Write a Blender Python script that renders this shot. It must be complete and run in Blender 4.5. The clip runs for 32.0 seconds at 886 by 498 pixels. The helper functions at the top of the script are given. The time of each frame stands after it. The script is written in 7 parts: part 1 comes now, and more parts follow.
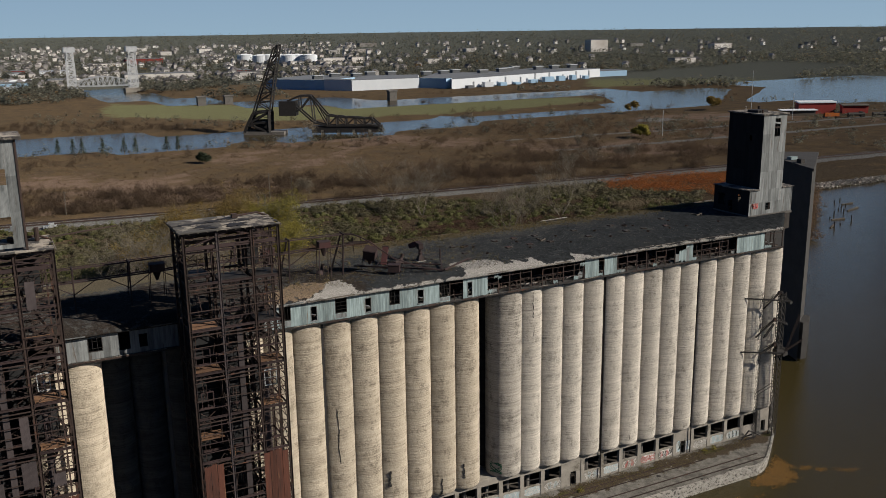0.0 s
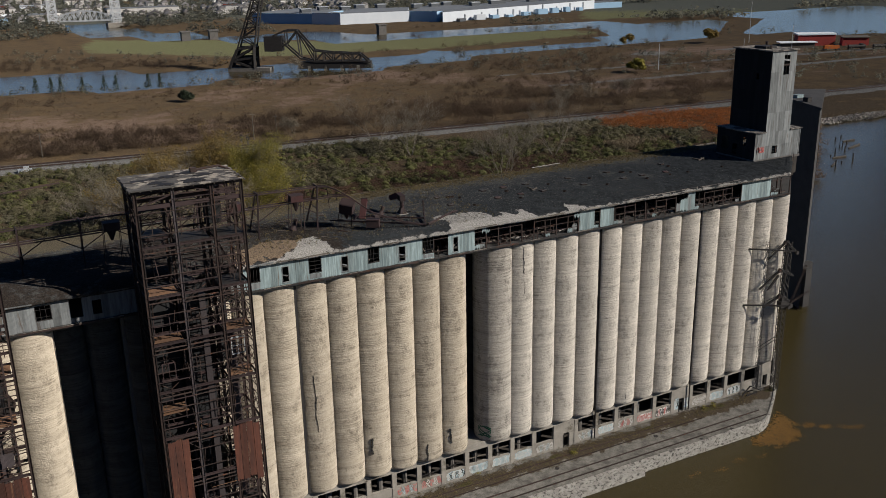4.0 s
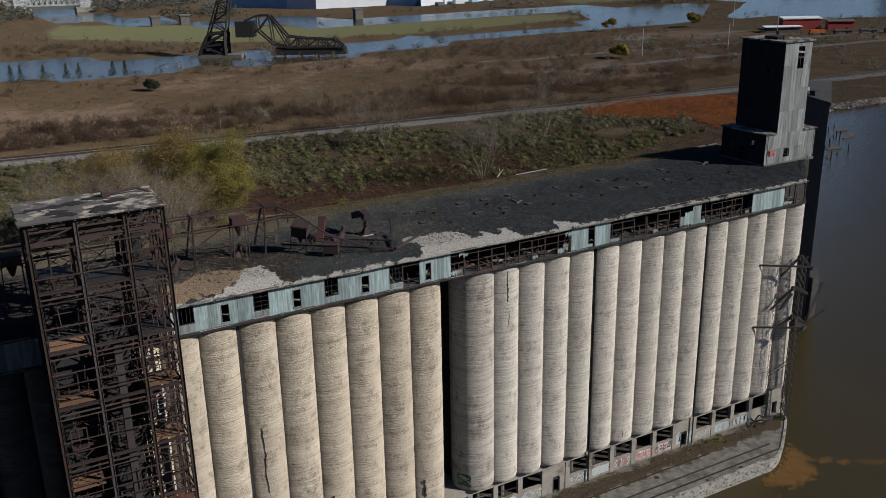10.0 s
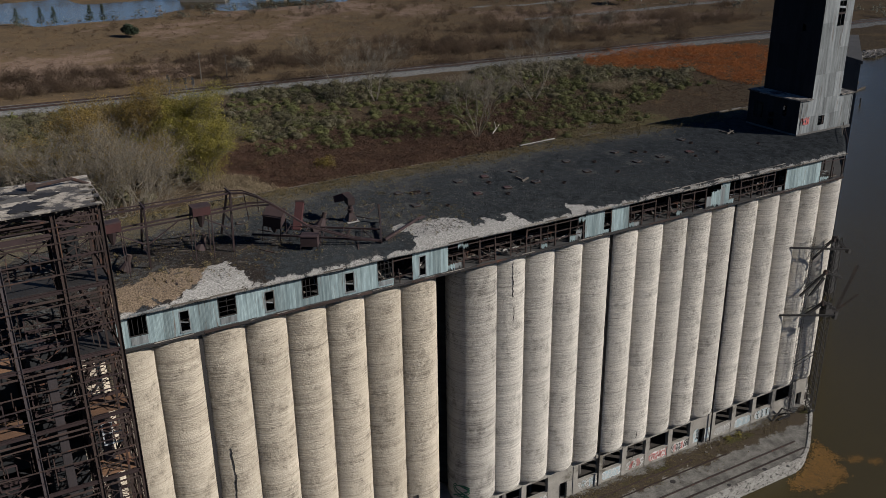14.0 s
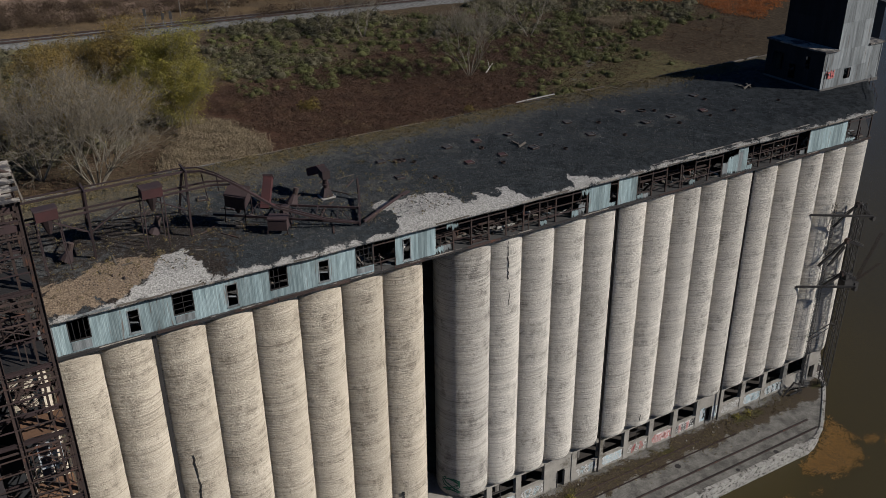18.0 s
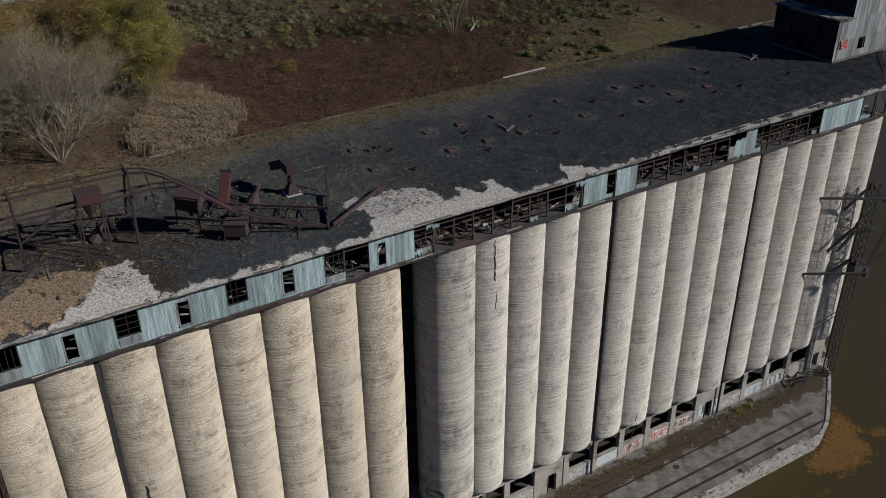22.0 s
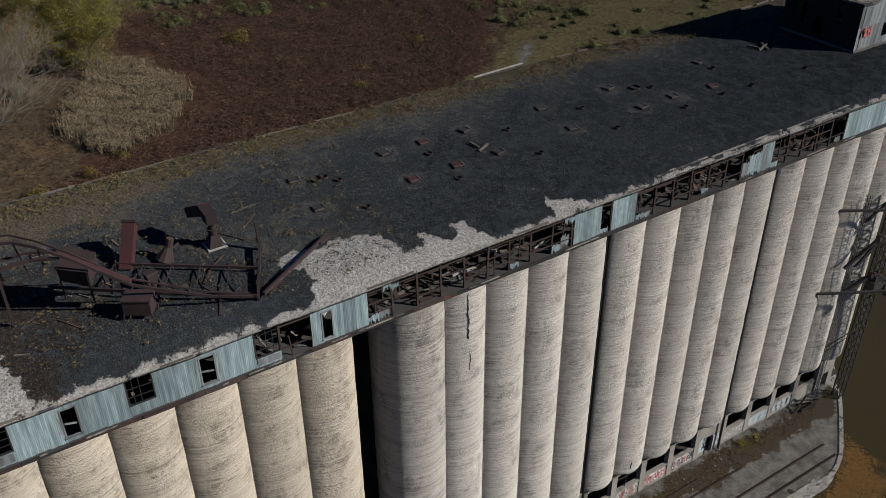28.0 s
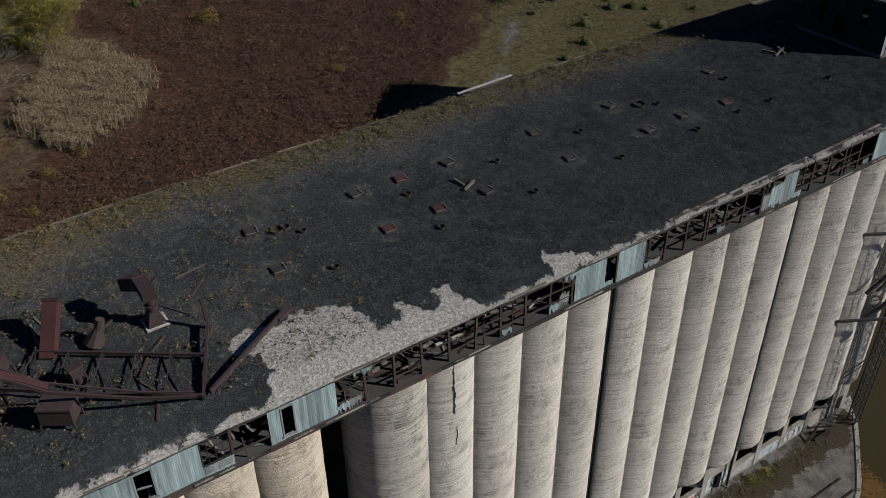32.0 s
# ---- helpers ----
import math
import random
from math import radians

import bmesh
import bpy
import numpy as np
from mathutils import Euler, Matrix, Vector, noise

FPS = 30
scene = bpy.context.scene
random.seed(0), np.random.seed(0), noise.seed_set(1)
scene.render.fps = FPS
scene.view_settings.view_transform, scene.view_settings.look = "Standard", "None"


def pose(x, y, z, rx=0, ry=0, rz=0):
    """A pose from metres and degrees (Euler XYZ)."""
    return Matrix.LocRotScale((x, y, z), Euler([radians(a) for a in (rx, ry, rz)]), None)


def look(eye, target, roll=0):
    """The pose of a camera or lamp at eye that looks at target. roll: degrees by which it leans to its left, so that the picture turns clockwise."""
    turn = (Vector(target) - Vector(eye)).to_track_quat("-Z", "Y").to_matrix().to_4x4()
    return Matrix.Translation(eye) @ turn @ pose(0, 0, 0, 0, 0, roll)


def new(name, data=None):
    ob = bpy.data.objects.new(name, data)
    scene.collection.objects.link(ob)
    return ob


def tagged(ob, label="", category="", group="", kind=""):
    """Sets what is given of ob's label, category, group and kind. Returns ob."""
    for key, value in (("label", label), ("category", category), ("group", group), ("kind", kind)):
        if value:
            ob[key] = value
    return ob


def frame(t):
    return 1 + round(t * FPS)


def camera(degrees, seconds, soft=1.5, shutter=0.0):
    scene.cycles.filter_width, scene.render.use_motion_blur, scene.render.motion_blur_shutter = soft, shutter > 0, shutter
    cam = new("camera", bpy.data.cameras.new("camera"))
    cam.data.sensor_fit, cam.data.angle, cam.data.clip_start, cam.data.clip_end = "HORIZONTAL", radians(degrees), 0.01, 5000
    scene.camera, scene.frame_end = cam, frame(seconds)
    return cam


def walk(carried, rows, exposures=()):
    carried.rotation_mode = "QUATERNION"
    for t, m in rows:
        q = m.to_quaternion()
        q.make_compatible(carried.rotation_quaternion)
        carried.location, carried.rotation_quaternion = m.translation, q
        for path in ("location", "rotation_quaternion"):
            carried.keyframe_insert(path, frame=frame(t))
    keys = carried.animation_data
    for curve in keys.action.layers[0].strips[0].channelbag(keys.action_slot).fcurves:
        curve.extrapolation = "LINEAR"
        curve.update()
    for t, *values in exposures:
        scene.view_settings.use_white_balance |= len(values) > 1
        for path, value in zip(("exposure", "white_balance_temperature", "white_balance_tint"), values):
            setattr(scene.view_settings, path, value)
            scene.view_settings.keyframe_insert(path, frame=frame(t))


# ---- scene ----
cam = camera(51.95, 32.0, soft=0.75)
PATH = [
    (0, (-76.467, -134.263, 88.304), (-75.579, -132.535, 87.828), -0.8),
    (1, (-74.396, -131.995, 88.444), (-73.512, -130.276, 87.932), -1.1),
    (2, (-72.685, -129.625, 88.228), (-71.802, -127.916, 87.68), -1.1),
    (3, (-71.222, -127.006, 88.156), (-70.34, -125.308, 87.573), -1.1),
    (3.5, (-70.405, -125.589, 88.107), (-69.525, -123.897, 87.507), -1.1),
    (5.5, (-66.217, -120.059, 87.757), (-65.332, -118.378, 87.132), -1.2),
    (6, (-65.238, -118.592, 87.571), (-64.35, -116.913, 86.945), -1.1),
    (7, (-63.042, -115.351, 87.22), (-62.147, -113.677, 86.591), -1.1),
    (8, (-61.262, -112.262, 87.145), (-60.357, -110.594, 86.513), -1.2),
    (9, (-59.628, -109.048, 87.168), (-58.718, -107.385, 86.531), -1.2),
    (9.5, (-58.938, -107.426, 87.284), (-58.026, -105.765, 86.643), -1.2),
    (10, (-58.074, -105.748, 87.292), (-57.162, -104.09, 86.647), -1.1),
    (10.5, (-57.31, -103.562, 87.193), (-56.394, -101.908, 86.541), -1.1),
    (11, (-56.574, -101.346, 87.101), (-55.654, -99.697, 86.44), -1.0),
    (11.5, (-55.631, -99.208, 87.063), (-54.71, -97.564, 86.393), -0.9),
    (12, (-54.495, -97.16, 87.047), (-53.576, -95.521, 86.362), -0.9),
    (12.5, (-53.433, -95.069, 87.03), (-52.515, -93.437, 86.327), -0.8),
    (13, (-52.273, -93.026, 86.985), (-51.358, -91.4, 86.262), -0.8),
    (13.5, (-51.158, -91.44, 86.933), (-50.246, -89.821, 86.192), -0.8),
    (14, (-50.097, -89.935, 86.956), (-49.188, -88.322, 86.198), -0.8),
    (14.5, (-49.127, -88.355, 86.931), (-48.22, -86.75, 86.156), -0.8),
    (16.5, (-45.386, -82.276, 87.223), (-44.489, -80.701, 86.377), -0.7),
    (17, (-44.593, -80.854, 87.149), (-43.697, -79.288, 86.286), -0.7),
    (18, (-42.852, -78.545, 87.308), (-41.963, -76.995, 86.41), -0.7),
    (19, (-41.285, -76.42, 87.103), (-40.397, -74.885, 86.178), -0.8),
    (20, (-39.674, -74.119, 87.269), (-38.789, -72.601, 86.313), -0.8),
    (20.5, (-38.903, -72.834, 87.306), (-38.017, -71.325, 86.338), -0.7),
    (21, (-38.139, -71.618, 87.351), (-37.253, -70.116, 86.373), -0.7),
    (22, (-36.586, -69.12, 87.227), (-35.698, -67.628, 86.234), -0.7),
    (23, (-34.892, -66.391, 87.188), (-34.004, -64.912, 86.175), -0.7),
    (24, (-33.159, -63.866, 87.061), (-32.271, -62.397, 86.034), -0.7),
    (25, (-31.485, -61.379, 86.866), (-30.594, -59.921, 85.827), -0.8),
    (25.5, (-30.529, -59.648, 86.698), (-29.634, -58.2, 85.648), -0.6),
    (27.5, (-26.802, -54.466, 86.468), (-25.893, -53.049, 85.388), -0.6),
    (28, (-25.813, -53.058, 86.415), (-24.902, -51.647, 85.328), -0.6),
    (29, (-24.131, -50.51, 86.372), (-23.214, -49.112, 85.274), -0.7),
    (30, (-22.179, -47.687, 86.324), (-21.259, -46.304, 85.21), -0.8),
    (31, (-20.252, -44.741, 86.436), (-19.33, -43.376, 85.301), -0.7),
    (32, (-18.104, -42.162, 87.01), (-17.197, -40.809, 85.849), -0.8),
]
EXPOSURES = [(0, 0.0, 7000, 10), (3, 0.0, 6900, 10), (6, 0.0, 6500, 10), (13, 0.0, 6450, 10), (20, -0.03, 6300, 10), (24, -0.04, 6300, 10), (28, -0.07, 6330, 10), (32, -0.07, 6380, 10)]
walk(cam, [(t, look(eye, target, roll)) for t, eye, target, roll in PATH], EXPOSURES)

# ---- light ----
SUN_AZ, SUN_EL = radians(136.0), radians(31.0)
sun_way = Vector((math.sin(SUN_AZ) * math.cos(SUN_EL), math.cos(SUN_AZ) * math.cos(SUN_EL), math.sin(SUN_EL)))
world = bpy.data.worlds.new("sky")
scene.world = world
world.use_nodes = True
wn = world.node_tree
sky = wn.nodes.new("ShaderNodeTexSky")
sky.sky_type, sky.sun_disc = "NISHITA", False
sky.sun_elevation, sky.sun_rotation = SUN_EL, SUN_AZ
sky.air_density, sky.dust_density, sky.ozone_density = 1.0, 0.4, 2.5
tint = wn.nodes.new("ShaderNodeMix")
tint.data_type, tint.blend_type = "RGBA", "MULTIPLY"
tint.inputs[0].default_value, tint.inputs[7].default_value = 1.0, (0.52, 0.96, 1.62, 1)
wn.links.new(sky.outputs[0], tint.inputs[6])
wn.links.new(tint.outputs[2], wn.nodes["Background"].inputs[0])
wn.nodes["Background"].inputs[1].default_value = 0.021
# pale blue distance behind the horizon
glow = bpy.data.materials.new("pale_blue_sky")
glow.use_nodes = True
gn = glow.node_tree
gn.nodes.remove(gn.nodes["Principled BSDF"])
emit, place, split, rise, blend = (gn.nodes.new("ShaderNode" + k) for k in ("Emission", "NewGeometry", "SeparateXYZ", "MapRange", "Mix"))
blend.data_type = "RGBA"
blend.inputs[6].default_value, blend.inputs[7].default_value = (0.27, 0.415, 0.57, 1), (0.05, 0.15, 0.40, 1)
rise.inputs["From Min"].default_value, rise.inputs["From Max"].default_value = 60, 1500
for a, b in ((place.outputs["Position"], split.inputs[0]), (split.outputs["Z"], rise.inputs["Value"]), (rise.outputs[0], blend.inputs[0]), (blend.outputs[2], emit.inputs[0]), (emit.outputs[0], gn.nodes["Material Output"].inputs[0])):
    gn.links.new(a, b)
sun_lamp = new("sun", bpy.data.lights.new("sun", "SUN"))
sun_lamp.data.energy, sun_lamp.data.angle, sun_lamp.data.color = 5.55, radians(0.5), (1.0, 0.95, 0.88)
sun_lamp.matrix_world = look(sun_way * 300, (0, 0, 0))

# ---- materials ----
def mat(name, base, rough=0.85, metal=0.0, dark=None, scale=1.0, stretch=(1, 1, 1), bump=0.2, spread=0.0, spots=None, spot_scale=0.25, spot_at=0.55, fine=6.0, island=0.0, bump_size=0.02, leafy=0.0):
    """A weathered surface: base and dark mixed by two sizes of noise, blotches of a third colour, fine relief."""
    m = bpy.data.materials.new(name)
    m.use_nodes = True
    nt = m.node_tree
    n, l = nt.nodes, nt.links
    b = n["Principled BSDF"]
    b.inputs["Roughness"].default_value, b.inputs["Metallic"].default_value = rough, metal
    b.inputs["Specular IOR Level"].default_value = 0.3
    b.inputs["Diffuse Roughness"].default_value = 0.7 if rough > 0.8 else 0.0
    co = n.new("ShaderNodeNewGeometry")
    mp = n.new("ShaderNodeMapping")
    mp.inputs["Scale"].default_value = stretch
    l.new(co.outputs["Position"], mp.inputs["Vector"])

    def noise_tex(s, detail=6, rgh=0.6):
        t = n.new("ShaderNodeTexNoise")
        t.inputs["Scale"].default_value, t.inputs["Detail"].default_value, t.inputs["Roughness"].default_value = s, detail, rgh
        l.new(mp.outputs[0], t.inputs["Vector"])
        return t.outputs["Fac"]

    def ramp(fac, a, c):
        r = n.new("ShaderNodeMapRange")
        r.inputs["From Min"].default_value, r.inputs["From Max"].default_value = a, c
        l.new(fac, r.inputs["Value"])
        return r.outputs[0]

    def mix(fac, a, c):
        x = n.new("ShaderNodeMix")
        x.data_type = "RGBA"
        for i, v in ((0, fac), (6, a), (7, c)):
            if hasattr(v, "is_linked"):
                l.new(v, x.inputs[i])
            else:
                x.inputs[i].default_value = v if i == 0 else (*v, 1)
        return x.outputs[2]

    dark = dark or tuple(c * 0.55 for c in base)
    col = mix(ramp(noise_tex(scale), 0.35, 0.68), base, dark)
    col = mix(ramp(noise_tex(scale * fine, 4), 0.3, 0.75), col, mix(0.5, dark, base))
    if spots:
        col = mix(ramp(noise_tex(spot_scale, 8, 0.7), spot_at, spot_at + 0.09), col, spots)
    if spread or island:
        src = n.new("ShaderNodeObjectInfo").outputs["Random"] if spread else co.outputs["Random Per Island"]
        hsv = n.new("ShaderNodeHueSaturation")
        r = n.new("ShaderNodeMapRange")
        amount = spread or island
        r.inputs["To Min"].default_value, r.inputs["To Max"].default_value = 1 - amount, 1 + amount
        l.new(src, r.inputs["Value"])
        l.new(r.outputs[0], hsv.inputs["Value"])
        l.new(col, hsv.inputs["Color"])
        col = hsv.outputs[0]
    l.new(col, b.inputs["Base Color"])
    if bump:
        bp = n.new("ShaderNodeBump")
        bp.inputs["Strength"].default_value, bp.inputs["Distance"].default_value = bump, bump_size * 10
        l.new(noise_tex(scale * fine * 1.7, 5), bp.inputs["Height"])
        l.new(bp.outputs[0], b.inputs["Normal"])
    if leafy:
        thin, both = n.new("ShaderNodeBsdfTranslucent"), n.new("ShaderNodeMixShader")
        both.inputs[0].default_value = leafy
        for p, q in ((col, thin.inputs["Color"]), (b.outputs[0], both.inputs[1]), (thin.outputs[0], both.inputs[2]), (both.outputs[0], n["Material Output"].inputs[0])):
            l.new(p, q)
    return m


def silo_concrete(name, light, mid, dirt):
    """Slip-formed concrete: thin level streaks, pour bands, stains and pits; each drum shifted at random."""
    m = bpy.data.materials.new(name)
    m.use_nodes = True
    n, l = m.node_tree.nodes, m.node_tree.links
    b = n["Principled BSDF"]
    b.inputs["Roughness"].default_value, b.inputs["Diffuse Roughness"].default_value = 0.92, 1.0
    b.inputs["Specular IOR Level"].default_value = 0.15
    geo, info = n.new("ShaderNodeNewGeometry"), n.new("ShaderNodeObjectInfo")
    shift = n.new("ShaderNodeVectorMath")
    shift.operation = "MULTIPLY_ADD"
    shift.inputs[1].default_value = (31, 17, 43)
    l.new(info.outputs["Random"], shift.inputs[0])
    l.new(geo.outputs["Position"], shift.inputs[2])

    def tex(scale3, detail, rgh=0.65):
        mp = n.new("ShaderNodeMapping")
        mp.inputs["Scale"].default_value = scale3
        l.new(shift.outputs[0], mp.inputs["Vector"])
        t = n.new("ShaderNodeTexNoise")
        t.inputs["Scale"].default_value, t.inputs["Detail"].default_value, t.inputs["Roughness"].default_value = 1.0, detail, rgh
        l.new(mp.outputs[0], t.inputs["Vector"])
        return t.outputs["Fac"]

    def span(v, a, c, lo=0.0, hi=1.0):
        r = n.new("ShaderNodeMapRange")
        for key, val in (("From Min", a), ("From Max", c), ("To Min", lo), ("To Max", hi)):
            r.inputs[key].default_value = val
        l.new(v, r.inputs["Value"])
        return r.outputs[0]

    def mix(fac, a, c):
        x = n.new("ShaderNodeMix")
        x.data_type = "RGBA"
        l.new(fac, x.inputs[0])
        for i, v in ((6, a), (7, c)):
            if hasattr(v, "is_linked"):
                l.new(v, x.inputs[i])
            else:
                x.inputs[i].default_value = (*v, 1)
        return x.outputs[2]

    streak = tex((0.035, 0.035, 5.0), 8, 0.8)
    fine = tex((0.09, 0.09, 13.0), 5, 0.7)
    wide = tex((0.05, 0.05, 1.8), 6, 0.7)
    band = tex((0.1, 0.1, 0.7), 4)
    stain = tex((0.5, 0.5, 0.32), 9, 0.78)
    pit = tex((0.9, 0.9, 7.0), 4, 0.75)
    drip = tex((1.6, 1.6, 0.05), 4)
    col = mix(span(band, 0.36, 0.64), light, mid)
    col = mix(span(wide, 0.46, 0.66, 0, 0.75), col, mid)
    col = mix(span(fine, 0.5, 0.66, 0, 0.38), col, dirt)
    col = mix(span(streak, 0.53, 0.65, 0, 0.72), col, dirt)
    col = mix(span(drip, 0.56, 0.74, 0, 0.3), col, mid)
    zone = n.new("ShaderNodeMath")
    zone.operation = "MULTIPLY"
    l.new(span(stain, 0.5, 0.62, 0, 0.8), zone.inputs[0])
    l.new(span(tex((0.09, 0.09, 6.0), 7, 0.8), 0.42, 0.54), zone.inputs[1])
    col = mix(zone.outputs[0], col, dirt)
    col = mix(span(pit, 0.6, 0.66, 0, 0.7), col, tuple(c * 0.5 for c in dirt))
    hsv = n.new("ShaderNodeHueSaturation")
    l.new(span(info.outputs["Random"], 0, 1, 0.9, 1.1), hsv.inputs["Value"])
    l.new(col, hsv.inputs["Color"])
    l.new(hsv.outputs[0], b.inputs["Base Color"])
    add = n.new("ShaderNodeMath")
    l.new(streak, add.inputs[0])
    l.new(pit, add.inputs[1])
    bp = n.new("ShaderNodeBump")
    bp.inputs["Strength"].default_value, bp.inputs["Distance"].default_value = 1.0, 0.14
    l.new(add.outputs[0], bp.inputs["Height"])
    l.new(bp.outputs[0], b.inputs["Normal"])
    return m


CONC_L = silo_concrete("concrete_tan", (0.55, 0.487, 0.395), (0.44, 0.385, 0.306), (0.155, 0.13, 0.10))
CONC_R = silo_concrete("concrete_grey_tan", (0.66, 0.615, 0.548), (0.55, 0.513, 0.455), (0.20, 0.182, 0.158))
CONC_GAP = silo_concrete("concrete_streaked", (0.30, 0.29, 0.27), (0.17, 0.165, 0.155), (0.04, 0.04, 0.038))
# near-black concrete with shade in its colour, for drums in shadow
CONC_SHADE = silo_concrete("concrete_shaded", (0.085, 0.085, 0.082), (0.05, 0.051, 0.05), (0.02, 0.021, 0.021))
CONC_CORNER = silo_concrete("concrete_dirty_tan", (0.57, 0.53, 0.47), (0.42, 0.39, 0.345), (0.11, 0.10, 0.088))
CONC = mat("concrete", (0.35, 0.325, 0.285), dark=(0.18, 0.165, 0.145), scale=0.6, bump=0.4, spots=(0.13, 0.115, 0.09), spot_scale=0.3)
BLOCK_DARK = mat("near_black_concrete", (0.065, 0.062, 0.06), dark=(0.035, 0.034, 0.033), scale=0.3, bump=0.2)
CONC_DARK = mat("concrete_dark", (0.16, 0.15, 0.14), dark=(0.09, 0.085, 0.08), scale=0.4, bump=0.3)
SHEET = mat("galvanised_sheet", (0.30, 0.375, 0.385), rough=0.6, metal=0.1, dark=(0.05, 0.078, 0.086), scale=1.3, stretch=(3.2, 3.2, 0.22), spread=0.3, bump=0.1, spots=(0.12, 0.105, 0.092), spot_scale=0.8, spot_at=0.585, fine=4.0)
# near-black sheet: shade put into the colour of unlit faces
SHADE_SHEET = mat("black_shade_sheet", (0.022, 0.023, 0.025), rough=0.95, dark=(0.012, 0.012, 0.013), scale=0.5, stretch=(2.2, 2.2, 0.3), spread=0.2, bump=0.1)
SHEET_TOWER = mat("grey_sheet", (0.235, 0.25, 0.255), rough=0.75, metal=0.1, dark=(0.05, 0.056, 0.058), scale=0.9, stretch=(2.6, 2.6, 0.25), spread=0.3, bump=0.1, spots=(0.09, 0.075, 0.065), spot_scale=0.6, spot_at=0.57)
RUST = mat("rusty_steel", (0.056, 0.036, 0.03), rough=0.85, dark=(0.026, 0.0185, 0.017), scale=0.9, spread=0.25, bump=0.2, spots=(0.105, 0.044, 0.026), spot_scale=0.5, spot_at=0.585)
RUST_RED = mat("red_rust_sheet", (0.105, 0.036, 0.022), rough=0.85, dark=(0.028, 0.016, 0.014), scale=0.7, stretch=(2.6, 2.6, 0.22), spread=0.35, bump=0.2, spots=(0.14, 0.07, 0.04), spot_scale=0.6, spot_at=0.6)
BLACK_STEEL = mat("black_steel", (0.03, 0.027, 0.026), rough=0.7, dark=(0.016, 0.015, 0.015), scale=0.5)
TIMBER = mat("grey_timber", (0.155, 0.132, 0.108), dark=(0.06, 0.051, 0.044), scale=1.2, stretch=(0.4, 2, 2), spread=0.3, bump=0.3)
INSIDE = mat("dark_interior", (0.07, 0.06, 0.052), dark=(0.03, 0.027, 0.025), scale=0.4)
SNOWY = mat("peeled_roof_board", (0.34, 0.31, 0.27), dark=(0.15, 0.13, 0.11), scale=0.9, spots=(0.045, 0.042, 0.042), spot_scale=0.55, spot_at=0.46, bump=0.3)
RIM_DULL = mat("dull_flashing", (0.2, 0.185, 0.17), dark=(0.09, 0.08, 0.072), scale=2.0, bump=0.2)
RIM_PALE = mat("pale_flashing", (0.42, 0.40, 0.37), dark=(0.2, 0.185, 0.17), scale=2.0, bump=0.2)
BARK = mat("bark", (0.24, 0.208, 0.162), dark=(0.10, 0.086, 0.068), scale=2.0, bump=0.3)
LEAF_YG = mat("yellow_green_leaves", (0.29, 0.245, 0.045), dark=(0.10, 0.098, 0.022), scale=0.35, island=0.4, bump=0, rough=0.7, leafy=0.35)
TWIG = mat("bare_twigs", (0.20, 0.165, 0.12), dark=(0.11, 0.09, 0.065), scale=0.5, island=0.35, bump=0, rough=0.9)
SHRUB = mat("olive_shrubs", (0.163, 0.143, 0.083), dark=(0.045, 0.043, 0.025), scale=0.13, fine=2.5, island=0.25, bump=0, rough=0.9, spots=(0.165, 0.15, 0.105), spot_scale=0.12, leafy=0.35)
BRUSH = mat("red_brown_brush", (0.10, 0.055, 0.033), dark=(0.034, 0.022, 0.015), scale=0.14, island=0.35, bump=0, rough=0.9, spots=(0.115, 0.08, 0.042), spot_scale=0.09, spot_at=0.56)
REED = mat("tan_reeds", (0.23, 0.18, 0.115), dark=(0.15, 0.115, 0.075), scale=0.08, island=0.35, bump=0, rough=0.9)
ORANGE = mat("orange_sumac", (0.36, 0.125, 0.03), dark=(0.24, 0.085, 0.03), scale=0.05, island=0.4, bump=0, rough=0.9, leafy=0.35)
MARSH_BUSH = mat("brown_bushes", (0.19, 0.125, 0.08), dark=(0.12, 0.083, 0.058), scale=0.02, island=0.4, bump=0, rough=0.9, leafy=0.6)
THICKET = mat("grey_brown_thicket", (0.155, 0.105, 0.068), dark=(0.065, 0.048, 0.034), scale=0.06, island=0.2, bump=0, rough=0.9, leafy=0.6)
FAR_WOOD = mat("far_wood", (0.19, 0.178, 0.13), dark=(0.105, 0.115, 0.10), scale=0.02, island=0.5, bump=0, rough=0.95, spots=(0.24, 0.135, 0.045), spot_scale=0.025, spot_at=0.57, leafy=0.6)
WHITE_WALL = mat("white_cladding", (0.72, 0.75, 0.78), dark=(0.60, 0.64, 0.68), scale=0.05, bump=0)
BLUE_WALL = mat("pale_blue_cladding", (0.36, 0.54, 0.70), dark=(0.30, 0.46, 0.60), scale=0.05, bump=0)
FLAT_ROOF = mat("grey_flat_roof", (0.14, 0.15, 0.165), dark=(0.10, 0.11, 0.12), scale=0.05, bump=0)
HOUSE = mat("town_walls", (0.66, 0.66, 0.65), dark=(0.3, 0.26, 0.23), scale=0.01, island=0.6, bump=0)
RED_PAINT = mat("red_paint", (0.33, 0.035, 0.03), dark=(0.22, 0.03, 0.025), scale=0.2, bump=0)
ORANGE_PAINT = mat("orange_paint", (0.55, 0.14, 0.02), scale=0.3, bump=0)
SILVER = mat("silver_steel", (0.52, 0.54, 0.56), rough=0.5, metal=0.2, dark=(0.25, 0.27, 0.29), scale=0.2, bump=0)
STONE_PALE = mat("pale_rubble", (0.40, 0.37, 0.33), dark=(0.22, 0.2, 0.18), scale=0.3, island=0.4)
WEED = mat("orange_duckweed", (0.21, 0.108, 0.021), dark=(0.115, 0.062, 0.016), scale=1.2, island=0.25, bump=0.4, rough=0.95)
